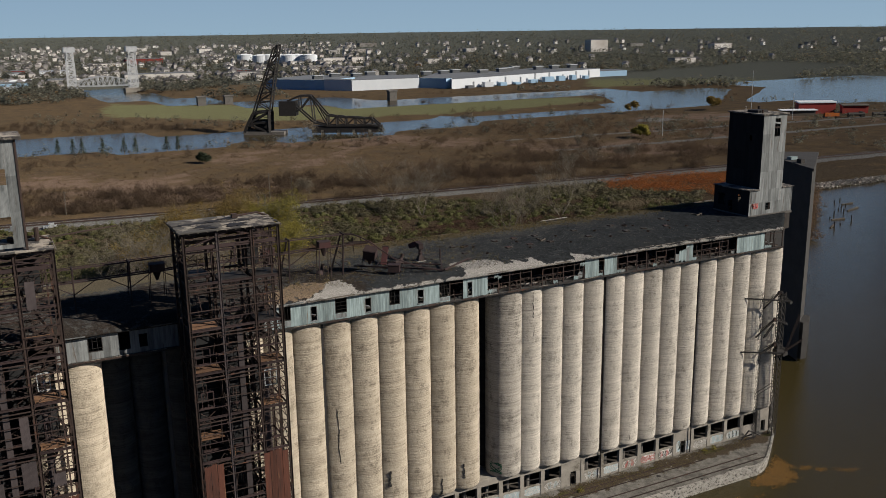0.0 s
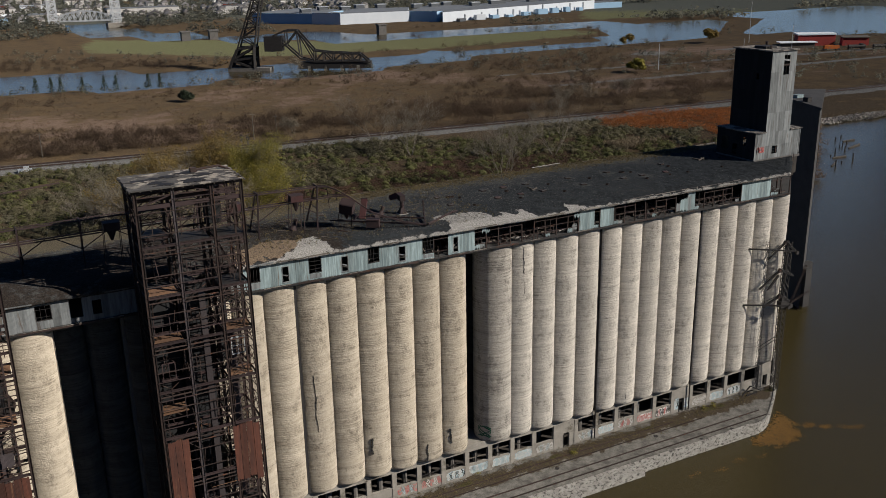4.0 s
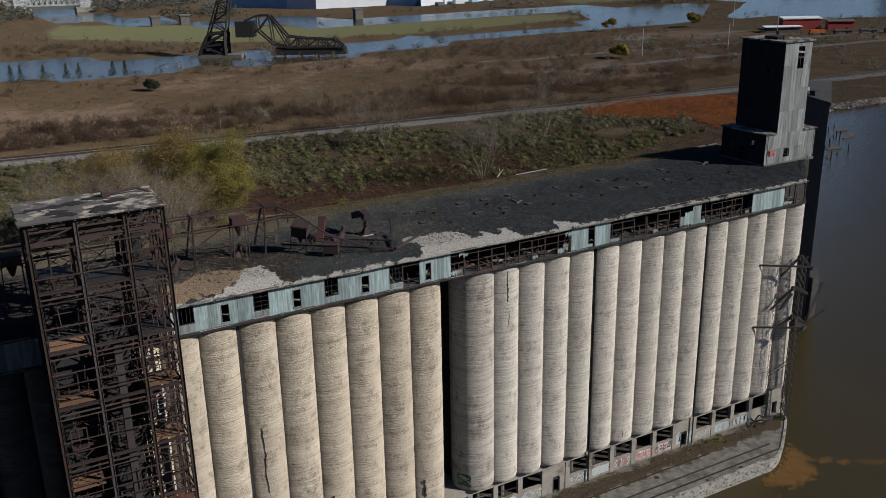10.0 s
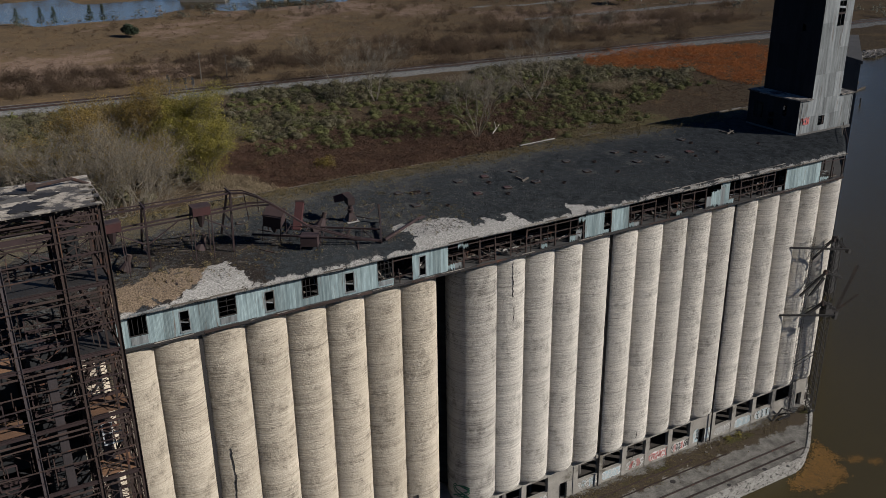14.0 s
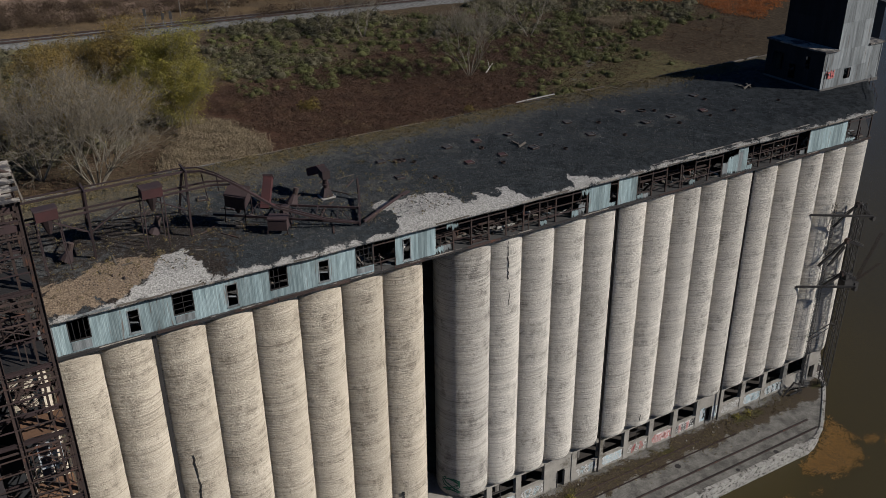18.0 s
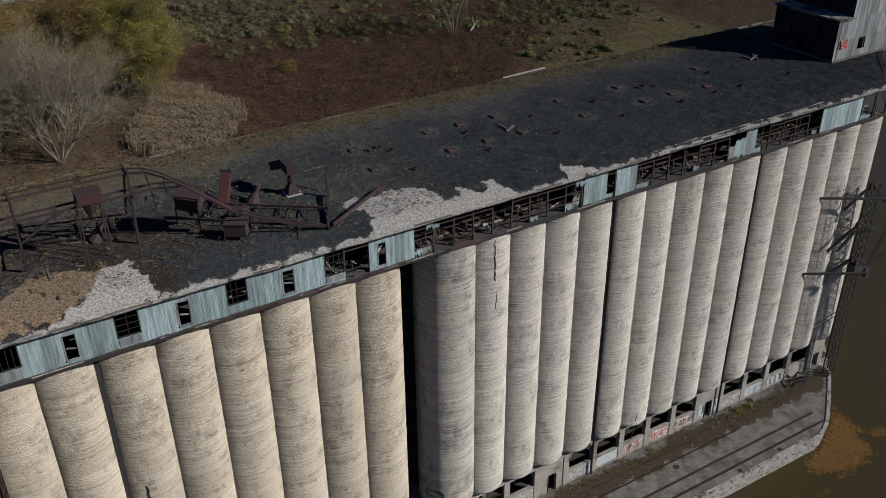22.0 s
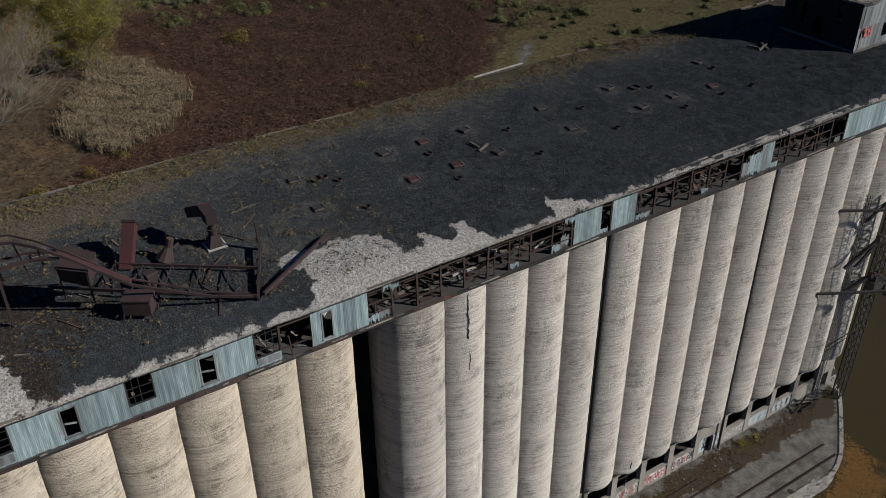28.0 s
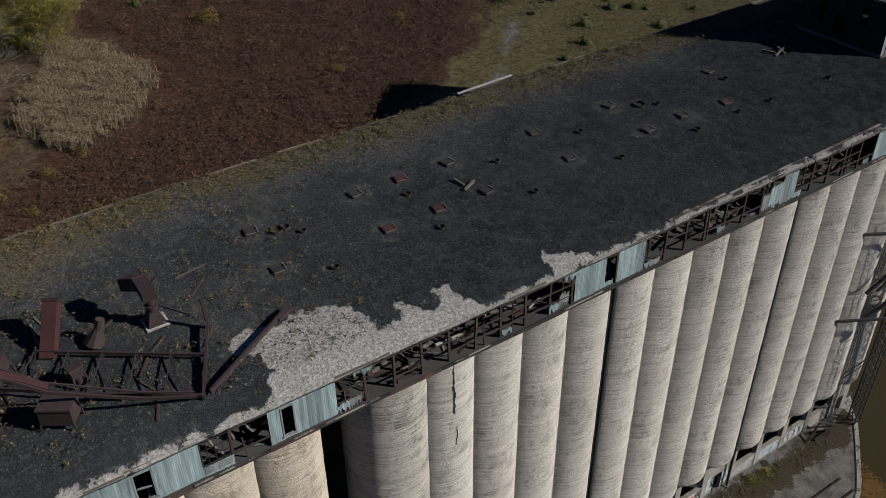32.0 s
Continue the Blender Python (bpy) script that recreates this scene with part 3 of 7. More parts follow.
# ---- gallery storey: sheets, windows, open bays ----
def sheet_shape(x0, x1, z0, z1, y, rag=0.0, seed=0):
    """One corrugated sheet with thickness, ragged at the foot where rag is set."""
    r = random.Random(seed)
    n = max(4, int((x1 - x0) / 0.062))
    s = Shape()
    for i in range(n + 1):
        x = x0 + (x1 - x0) * i / n
        w = 0.004 if i % 2 else -0.004
        low, top = z0 + rag * r.random(), z1 - rag * 0.6 * r.random()
        s.v += [(x, y + w, low), (x, y + w, top), (x, y + w + 0.012, low), (x, y + w + 0.012, top)]
    for i in range(n):
        a, b = 4 * i, 4 * i + 4
        s.f += [(a, b, b + 1, a + 1), (b + 2, a + 2, a + 3, b + 3), (a + 1, b + 1, b + 3, a + 3), (a + 2, b + 2, b, a)]
    return s


def wall_run(x0, x1, openings, parent, mats=(SHEET,), seed=1, y=GAL_Y, z0=GAL_Z0, z1=GAL_Z1):
    """Sheets edge to edge along the gallery, cut round the openings."""
    r = random.Random(seed)
    cuts = sorted({x0, x1, *[v for o in openings for v in o[:2] if x0 < v < x1]})
    for a, b in zip(cuts, cuts[1:]):
        k = max(1, round((b - a) / 0.93))
        for i in range(k):
            p, q = a + (b - a) * i / k, a + (b - a) * (i + 1) / k
            spans = [(z0, z1)]
            for ox0, ox1, oz0, oz1 in openings:
                if ox0 < (p + q) / 2 < ox1:
                    spans = [(z0, oz0), (oz1, z1)]
            for lo, hi in spans:
                if hi - lo > 0.12:
                    ob = part("metal_sheet", sheet_shape(p - 0.02, q + 0.03, lo - r.uniform(0, 0.08), hi + r.uniform(-0.03, 0.05), y - 0.006 * (i % 2) - r.uniform(0, 0.012), 0.05, r.random()), r.choice(mats), parent)


def window_unit(x0, x1, z0, z1, cols, rows, parent, broken, seed):
    r = random.Random(seed)
    w = part("window", Shape().box(x0, GAL_Y - 0.03, z0, x1, GAL_Y + 0.1, z0 + 0.1).box(x0, GAL_Y - 0.03, z1 - 0.1, x1, GAL_Y + 0.1, z1)
             .box(x0, GAL_Y - 0.03, z0 + 0.1, x0 + 0.09, GAL_Y + 0.1, z1 - 0.1).box(x1 - 0.09, GAL_Y - 0.03, z0 + 0.1, x1, GAL_Y + 0.1, z1 - 0.1), BLACK_STEEL, parent, "black steel window frame with broken panes")
    for i in range(1, cols):
        if r.random() > broken * 0.5:
            x = x0 + (x1 - x0) * i / cols
            part("glazing_bar", Shape().beam((x, GAL_Y + 0.03, z0 + 0.1), (x + r.uniform(-0.06, 0.06), GAL_Y + 0.03, z1 - 0.1), 0.045), BLACK_STEEL, w)
    for i in range(1, rows):
        if r.random() > broken * 0.5:
            z = z0 + (z1 - z0) * i / rows
            part("glazing_bar", Shape().beam((x0 + 0.09, GAL_Y + 0.03, z), (x1 - 0.09, GAL_Y + 0.03, z + r.uniform(-0.08, 0.05)), 0.045), BLACK_STEEL, w)


OPEN_L = [(-37.5, -35.6, 43.8, 46.1), (-32.3, -31.3, 43.1, 45.5), (-28.2, -26.2, 43.65, 46.1), (-23.0, -22.0, 43.1, 45.5), (-18.7, -16.8, 43.6, 46.5), (-13.5, -12.4, 43.1, 45.5),
          (-9.4, -7.4, 43.5, 46.2), (-7.4, -4.8, 42.7, 46.5), (-3.9, -3.05, 43.0, 45.5)]
wall_run(-38.7, 0.0, OPEN_L, elevator, seed=3)
for o in OPEN_L[0], OPEN_L[2], OPEN_L[4], OPEN_L[6]:
    window_unit(*o, 4, 4, elevator, 0.5, o[0])
for o in OPEN_L[1], OPEN_L[3], OPEN_L[5], OPEN_L[8]:
    f = part("window", Shape().box(o[0] - 0.06, GAL_Y - 0.05, o[2], o[0] + 0.04, GAL_Y + 0.06, o[3]).box(o[1] - 0.04, GAL_Y - 0.05, o[2], o[1] + 0.06, GAL_Y + 0.06, o[3]).box(o[0] + 0.04, GAL_Y - 0.05, o[3] - 0.1, o[1] - 0.04, GAL_Y + 0.06, o[3]), SHEET_TOWER, elevator, "empty weathered frame of a small opening")
    part("sill", Shape().box(o[0] - 0.1, GAL_Y - 0.12, o[2] - 0.12, o[1] + 0.1, GAL_Y + 0.1, o[2]), SHEET_TOWER, f)
    if o[0] < -10:
        part("hanging_board", Shape().beam((o[0] + 0.1, GAL_Y + 0.05, o[2] + 1.1), (o[1] - 0.1, GAL_Y + 0.08, o[2] + 0.85), 0.05, 0.14), SHEET_TOWER, f)
# skirting strips under the large windows
for o in OPEN_L[0], OPEN_L[2], OPEN_L[6]:
    part("skirt_sheet", sheet_shape(o[0] + 0.1, o[1] - 0.1, GAL_Z0 + 0.1, o[2] - 0.05, GAL_Y - 0.05, 0.1, 2), SHEET_TOWER, elevator)
# far block beyond the marine tower
OPEN_FAR = [(-65.6, -63.6, 43.8, 45.9), (-61.4, -59.8, 43.4, 46.2), (-58.6, -57.4, 43.4, 45.4), (-53, -40, 42.7, 46.4), (-90, -70, 42.7, 46.4)]
wall_run(-94, -38.7, OPEN_FAR, elevator, (SHEET_TOWER,), 8)
window_unit(*OPEN_FAR[0], 3, 4, elevator, 0.3, 7)
# clad bays of the stripped length
for x0, x1, seed in ((20.8, 23.9, 1), (25.25, 28.1, 2), (58.5, 66.0, 3)):
    wall_run(x0, x1, [], elevator, seed=seed)
for i, (x, top, rag) in enumerate(((42.4, 44.6, 0.5), (43.3, 45.2, 0.7), (44.2, 45.3, 0.6), (45.0, 46.4, 0.2), (45.85, 46.3, 0.3), (0.05, 43.6, 0.5), (1.0, 43.8, 0.6), (13.8, 43.3, 0.4), (18.3, 43.6, 0.5), (19.3, 44.3, 0.9),
                                    (23.9, 43.3, 0.3), (28.2, 43.4, 0.4), (29.1, 43.3, 0.3), (36.8, 43.5, 0.5), (46.8, 43.4, 0.3), (56.9, 43.4, 0.3), (66.2, 43.5, 0.5), (67.2, 43.3, 0.4))):
    part("torn_sheet", sheet_shape(x, x + 0.92, GAL_Z0 - 0.1, top, GAL_Y - 0.02 * (i % 3), rag, i), SHEET if i % 3 else SHEET_TOWER, elevator)
for x, z in ((1.4, 46.2), (19.6, 46.0), (20.3, 45.9), (45.2, 46.3), (2.1, 45.9)):
    part("torn_sheet", sheet_shape(x, x + 0.75, z - 1.0, z, GAL_Y - 0.04, 0.6, z), SHEET, elevator)
# posts and rails of the open bays
rnd = random.Random(21)
BAYS = [(0.0, 20.6), (23.9, 25.2), (28.2, 42.3), (46.8, 58.4), (66.2, 71.3), (-7.4, -4.8)]
for x0, x1 in BAYS:
    k = max(1, round((x1 - x0) / 2.35))
    for i in range(k + 1):
        x = x0 + (x1 - x0) * i / k
        lean = rnd.uniform(-0.12, 0.12)
        part("gallery_post", Shape().beam((x, GAL_Y + 0.1, 42.62), (x + lean, GAL_Y + 0.1, 46.6), 0.17, 0.17), RUST, elevator)
        part("gallery_post", Shape().beam((x + 0.6, 1.6, 42.62), (x + 0.6, 1.6, 47.1), 0.2), RUST, elevator)
        part("rafter", Shape().beam((x, GAL_Y, 46.25), (x, 1.6, 46.95), 0.14, 0.24), RUST, elevator)
        for z, chance in ((43.55, 0.75), (44.55, 0.6), (45.6, 0.75)):
            if i < k and rnd.random() < chance:
                sag = rnd.uniform(-0.3, 0.1) if rnd.random() < 0.3 else 0
                part("girt", Shape().beam((x, GAL_Y + 0.02, z), (x + (x1 - x0) / k, GAL_Y + 0.02, z + sag), 0.08, 0.1), WRECK if rnd.random() < 0.4 else RUST, elevator)
        if i < k and rnd.random() < 0.6:
            a = x + rnd.uniform(0.2, 1.4)
            part("stud", Shape().beam((a, GAL_Y + 0.05, 42.62), (a + rnd.uniform(-0.25, 0.25), GAL_Y + 0.05, rnd.choice((44.5, 45.6, 46.4))), 0.09), RUST, elevator)
# wreckage on the gallery floor
for i in range(230):
    x0, x1 = BAYS[(0, 0, 0, 2, 2, 3, 3, 4, 5, 1)[i % 10]]
    x, y = rnd.uniform(x0, x1), rnd.uniform(-2.0, 2.6)
    a, n2 = rnd.uniform(-0.5, 0.5) + (1.57 if rnd.random() < 0.3 else 0), rnd.uniform(0.4, 1.9)
    z = 42.66 + rnd.uniform(0, 0.22)
    part("debris_board", Shape().beam((x, y, z), (x + math.cos(a) * n2, min(max(y + math.sin(a) * n2, -2.15), 4), z + (rnd.uniform(0.2, 1.2) if rnd.random() < 0.25 else 0.03)), rnd.uniform(0.08, 0.4), rnd.uniform(0.03, 0.12)),
         rnd.choice((RUST, BLACK_STEEL, TIMBER, RUST, WRECK, SHEET_TOWER)), elevator)
for i in range(150):
    x, y = rnd.uniform(-38, 71), rnd.uniform(-1.9, 5.5)
    if -7.4 > x or -4.8 < x < 0:
        y += 0.8
    a, n2 = rnd.uniform(0, 6.28), rnd.uniform(0.8, 3.2)
    z = 42.66 + rnd.uniform(0.05, 0.25)
    q = (x + math.cos(a) * n2, min(max(y + math.sin(a) * n2, -2.0), 9), z + (rnd.uniform(0, 1.6) if rnd.random() < 0.35 else 0.05))
    part("fallen_timber", Shape().beam((x, y, z), q, rnd.uniform(0.06, 0.2), rnd.uniform(0.05, 0.3)), rnd.choice((TIMBER, RUST, TIMBER, SNOWY, RIM_PALE)), elevator)
for x0, x1 in ((1, 20), (28, 42), (47, 58)):
    conveyor = part("conveyor_frame", Shape().box(x0, 0.2, 43.4, x1, 1.3, 43.55).box(x0, 0.2, 43.9, x1, 0.3, 44.0), RUST, elevator)
    for i in range(int((x1 - x0) / 1.6)):
        part("conveyor_leg", Shape().box(x0 + 1.6 * i, 0.2, 42.62, x0 + 1.6 * i + 0.12, 1.3, 43.4), RUST, conveyor)
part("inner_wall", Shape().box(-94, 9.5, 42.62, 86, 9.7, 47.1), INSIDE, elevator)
# boards and flashing along the eave
x = -94.0
while x < 71:
    w = rnd.uniform(1.6, 4.8)
    d, z = rnd.uniform(-0.03, 0.05), rnd.uniform(-0.06, 0.06)
    part("eave_board", Shape().beam((x, -2.78 + d, 46.5 + z), (min(x + w, 71.2), -2.78 + d, 46.5 + z + rnd.uniform(-0.05, 0.05)), 0.09, 0.17), rnd.choice((TIMBER, SNOWY, SHEET_TOWER, SNOWY)), elevator)
    x += w * rnd.choice((1.0, 1.0, 1.15))
for x0, x1 in ((47.5, 57.5), (37, 47), (30, 36.5)):
    part("lifted_flashing", Shape().beam((x0, -2.6, 46.95), (x1, -2.5, 47.05), 0.22, 0.05), SNOWY, elevator)
# pipes in the joints
part("joint_gap", Shape().box(-30.36, -0.9, 6.1, -29.94, 1.3, 42.3), BLACK_STEEL, elevator)
for x in (26.65, 50.0):
    part("joint_gap", Shape().box(x - 0.26, -0.82, 6.1, x + 0.26, 1.3, 42.3), BLACK_STEEL, elevator)
    part("downpipe", Shape().tube((x, -0.95, 0.2), (x, -0.95, 6.2), 0.13).tube((x, -0.92, 6.0), (x, -0.92, 42.3), 0.09), BLACK_STEEL, elevator, "black drain pipe in the joint between silos")

# ---- base storey ----
PIER_W = 0.85
FACE = -0.62
bays = [(-0.5 + 4.7 * k) for k in range(-20, 15)]
rnd = random.Random(77)


def ribbon(pts, width, y):
    """A painted stroke: one unbroken strip along the points (x, z) of a wall that faces -y."""
    s, k = Shape(), len(pts)
    for i in range(k):
        (ax, az), (bx, bz) = pts[max(i - 1, 0)], pts[min(i + 1, k - 1)]
        length = math.hypot(bx - ax, bz - az) or 1
        nx, nz = -(bz - az) / length * width / 2, (bx - ax) / length * width / 2
        x, z = pts[i]
        s.v += [(x + nx, y, z + nz), (x - nx, y, z - nz)]
    s.f = [(2 * i, 2 * i + 1, 2 * i + 3, 2 * i + 2) for i in range(k - 1)]
    return s


def tag_wall(x0, x1, z0, z1, y, fill, lines, letters, parent):
    """A graffiti piece: a ragged filled ground and bulgy unreadable outlines over it."""
    n = 22
    ring = []
    for i in range(n):
        u = 2 * math.pi * i / n
        cx, cz = math.copysign(abs(math.cos(u)) ** 0.4, math.cos(u)), math.copysign(abs(math.sin(u)) ** 0.4, math.sin(u))
        ring.append(((x0 + x1) / 2 + (x1 - x0) / 2 * cx * rnd.uniform(0.88, 1.0), (z0 + z1) / 2 + (z1 - z0) / 2 * cz * rnd.uniform(0.78, 1.0)))
    if fill:
        ground_ = Shape().add([(x, y, z) for x, z in ring], [tuple(range(n))])
        part("sprayed_ground", ground_, fill, parent)
    for i in range(letters):
        w = (x1 - x0) / letters
        cx = x0 + w * (i + 0.5)
        f, g, p = rnd.choice((1, 2, 2, 3)), rnd.choice((1, 2, 3)), rnd.uniform(0, 6)
        pts = [(cx + w * (0.4 * math.sin(f * t * 0.23 + p) + 0.22 * math.sin(5 * t * 0.23)), (z0 + z1) / 2 + (z1 - z0) * (0.3 * math.cos(g * t * 0.23 + i) + 0.15 * math.sin(4 * t * 0.23 + p))) for t in range(30)]
        part("spray_mark", ribbon(pts, 0.1, y - 0.006), lines[i % len(lines)], parent)


for k, left in enumerate(bays):
    right = left + 4.7 - PIER_W
    if left > 68.5:
        continue
    part("pier", Shape().box(left - PIER_W, FACE, 0, left, 0.0, 5.2), CONC, elevator)
    part("lintel", Shape().box(left, FACE + 0.06, 4.95 + rnd.uniform(-0.06, 0.06), right, -0.1, 5.2), CONC, elevator)
    door = abs(left - 18.3) < 0.2 or abs(left - 46.5) < 0.2
    if door:
        d0 = left + (1.45 if left < 20 else 1.3)
        part("infill_wall", Shape().box(left, FACE + 0.1, 0, d0, -0.15, 5.0).box(d0 + 1.25, FACE + 0.1, 0, right, -0.15, 5.0).box(d0, FACE + 0.1, 2.9, d0 + 1.25, -0.15, 5.0), CONC, elevator, "patched concrete wall round a doorway")
        part("doorway_frame", Shape().box(d0 - 0.06, FACE + 0.04, 0, d0 + 0.06, FACE + 0.1, 2.6).box(d0 + 1.19, FACE + 0.04, 0, d0 + 1.31, FACE + 0.1, 2.6), BLACK_STEEL, elevator)
    else:
        top = 2.15 + rnd.uniform(-0.12, 0.12)
        part("parapet", Shape().box(left, FACE + 0.08, 0, right, -0.2, top), CONC, elevator)
        part("sill", Shape().box(left, FACE, top, right, -0.12, top + 0.1), CONC, elevator)
        if rnd.random() < 0.3:
            z = rnd.uniform(2.6, 4.2)
            part("broken_sash", Shape().beam((left + 0.1, -0.3, z), (right - 0.2, -0.28, z + rnd.uniform(-0.3, 0.3)), 0.07, 0.16), BLACK_STEEL if rnd.random() < 0.5 else TIMBER, elevator)
            part("broken_sash", Shape().beam((left + 1.6, -0.3, top), (left + 1.6 + rnd.uniform(-0.4, 0.4), -0.3, 5.0), 0.08), BLACK_STEEL, elevator)
for x0, x1, z0 in ((69.5, 70.7, 0), (72.0, 72.9, 0), (70.7, 72.0, 2.6)):
    part("pier", Shape().box(x0, FACE, z0, x1, 0.0, 5.2), CONC, elevator)
part("end_pier_wall", Shape().prism([(72.9, FACE), (88, 13.6), (87.7, 13.9), (72.6, 0.2)], 0, 5.2), CONC, elevator)
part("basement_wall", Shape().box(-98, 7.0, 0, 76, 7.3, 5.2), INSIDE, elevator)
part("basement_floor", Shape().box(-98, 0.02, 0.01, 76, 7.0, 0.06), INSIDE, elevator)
for k in range(0, 38):
    part("inner_column", Shape().tube((-96 + 4.7 * k, 3.4, 0.05), (-96 + 4.7 * k, 3.4, 5.2), 0.5, 0.5, 10), CONC_DARK, elevator)
# graffiti on the parapets
rnd = random.Random(4)
W, B, R_ = GRAF_WHITE, GRAF_BLUE, GRAF_RED
for left, fill, lines, n in ((-14.6, None, (R_, B), 5), (-9.9, None, (R_, W), 5), (-5.2, B, (W, BLACK_STEEL), 6), (-0.5, B, (W, B), 6), (4.2, B, (W, B), 6), (8.9, B, (W,), 5), (13.6, None, (W, B), 5), (23.0, None, (W, B), 5),
                             (27.7, B, (W,), 4), (32.4, None, (W, R_), 5), (37.1, W, (R_, R_, GRAF_RED), 7), (41.8, W, (BLACK_STEEL, R_, BLACK_STEEL), 7), (51.2, None, (W,), 4), (55.9, B, (W, B), 6), (60.6, B, (W, BLACK_STEEL), 7)):
    tag_wall(left + 0.08, left + 3.76, 0.3, 2.1, FACE + 0.07, fill, lines, n, elevator)
tag_wall(46.6, 47.75, 0.5, 3.2, FACE + 0.09, B, (W, BLACK_STEEL), 2, elevator)
tag_wall(49.15, 50.3, 0.5, 2.8, FACE + 0.09, B, (W,), 2, elevator)


def crack(cx, cy, radius, angle, z0, z1, seed, width=0.09):
    """A dark jagged crack running down the face of a drum."""
    r = random.Random(seed)
    s = Shape()
    a = math.radians(angle)
    z, pts = z1, []
    while z > z0:
        pts.append((cx + (radius + 0.015) * math.cos(a), cy + (radius + 0.015) * math.sin(a), z))
        a += r.uniform(-0.035, 0.035)
        z -= r.uniform(0.25, 0.6)
    for p, q in zip(pts, pts[1:]):
        s.beam(p, q, width * r.uniform(0.4, 1.5), width * r.uniform(0.4, 1.5))
    part("crack", s, BLACK_STEEL, elevator, "dark crack in the concrete")


for args in ((10.08, 1.17, 3.0, -96, 36.6, 41.6, 1), (10.08, 1.17, 3.0, -92, 33.0, 35.0, 6, 0.05), (-27.6, 1.29, 3.2, -107, 17.0, 27.0, 2, 0.1), (-17.92, 1.29, 3.2, -112, 10.5, 13.4, 3, 0.24), (-8.24, 1.29, 3.2, -106, 6.3, 9.5, 4, 0.14),
             (-3.4, 1.29, 3.2, -114, 8.2, 11.2, 5, 0.22), (33.6, 1.17, 3.0, -100, 6.9, 8.2, 8, 0.06)):
    crack(*args)
s = Shape()
for j in range(26):
    u, z = math.radians(212 + 22 * math.sin(j * 0.9)), 8.0 + 1.0 * math.cos(j * 0.62)
    s.v += [(5.55 + 3.43 * math.cos(u), 1.5 + 3.43 * math.sin(u), z - 0.1), (5.55 + 3.43 * math.cos(u + 0.03), 1.5 + 3.43 * math.sin(u + 0.03), z + 0.1)]
s.f = [(2 * j, 2 * j + 2, 2 * j + 3, 2 * j + 1) for j in range(25)]
part("spray_mark", s, GRAF_GREEN, elevator, "green spray-painted scrawl")


def roof_height(X, Y):
    return ROOF_Z + 0.06 * swell(X, Y, 5, 0.3) + 0.05 * swell(X, Y, 1.7, 2.0) - 0.9 * np.clip((-0.2 - Y) / 2.6, 0, 1) ** 2


BARE_A = [(-8.6, -3.2), (-6.6, -2.0), (-4.7, -0.9), (-4.4, 1.3), (-6.0, 2.0), (-5.2, 4.6), (-3.8, 5.0), (-1.4, 4.6), (0.0, 5.2), (2.7, 4.0), (4.3, 3.3), (4.7, 1.2), (5.1, 0.1), (6.2, 1.8), (7.6, 1.6), (8.2, -0.3), (8.7, 1.9), (11.1, 1.2), (11.6, -0.6), (13.2, -1.8), (14, -3.5)]
BARE_B = [(-40, -3), (-39, 3), (-36, 3), (-33.8, 5.1), (-28.5, 4.7), (-26.5, 3), (-27.6, -0.5), (-30.5, -1.5), (-33, -3)]
BARE_B2 = [(-35, -3.2), (-33, -1.3), (-30, 0.2), (-28.4, 4.1), (-24.8, 4.3), (-24.2, 1.8), (-23.4, -1.2), (-20, -3.4)]
BARE_C = [(17.4, -3.5), (18.0, -0.9), (18.8, 0.9), (19.4, -0.8), (21.9, -1.6), (25, -3.5)]


def ragged(poly, soft):
    fn = near_poly(poly, soft)
    return lambda X, Y: fn(X, Y) + 0.22 * swell(X, Y, 0.9, 1.3) + 0.18 * swell(X, Y, 0.37, 2.1)


HATCHES = [(1.9, 14.3, 1), (1.5, 8.6, 1), (11.2, 14.4, 1), (15.5, 14.2, 2), (10.8, 8.4, 2), (15.6, 8.5, 2), (20.3, 8.5, 1), (20.2, 14.1, 1), (39.0, 14.2, 1), (43.2, 8.7, 1), (38.5, 8.5, 1), (48.6, 8.2, 2), (29.7, 14.1, 1), (29.4, 8.7, 1), (52.4, 14.0, 1), (-20, 14.5, 1)]
VENTS = [(3.6, 13.3, 0.45), (4.3, 13.2, 0.32), (5.2, 12.0, 0.25), (5.0, 6.4, 0.25), (14.7, 11.9, 0.28), (14.2, 6.2, 0.25), (23.4, 6.1, 0.25), (41.4, 12.6, 0.5), (43.0, 11.8, 0.25), (42.1, 5.9, 0.28), (48.0, 6.2, 0.22), (52.2, 6.0, 0.25), (33.2, 11.8, 0.28), (52.4, 11.8, 0.3), (61.0, 6.0, 0.25), (33.0, 6.2, 0.25), (23.8, 11.9, 0.25)]
ROOF = covered_material("tar_roof", [
    ("", ((0.044, 0.049, 0.053), (0.0165, 0.0185, 0.0205))),
    ("brown", ((0.046, 0.037, 0.031), (0.019, 0.016, 0.0145))),
    ("grit", ((0.088, 0.088, 0.085), (0.04, 0.041, 0.041))),
    ("board", ((0.26, 0.195, 0.135), (0.12, 0.09, 0.065))),
    ("bare", ((0.42, 0.405, 0.38), (0.25, 0.24, 0.225))),
    ("moss", ((0.115, 0.098, 0.068), (0.06, 0.052, 0.038))),
], 0.95, (1.0, 0.2), (1.0, 5.5))


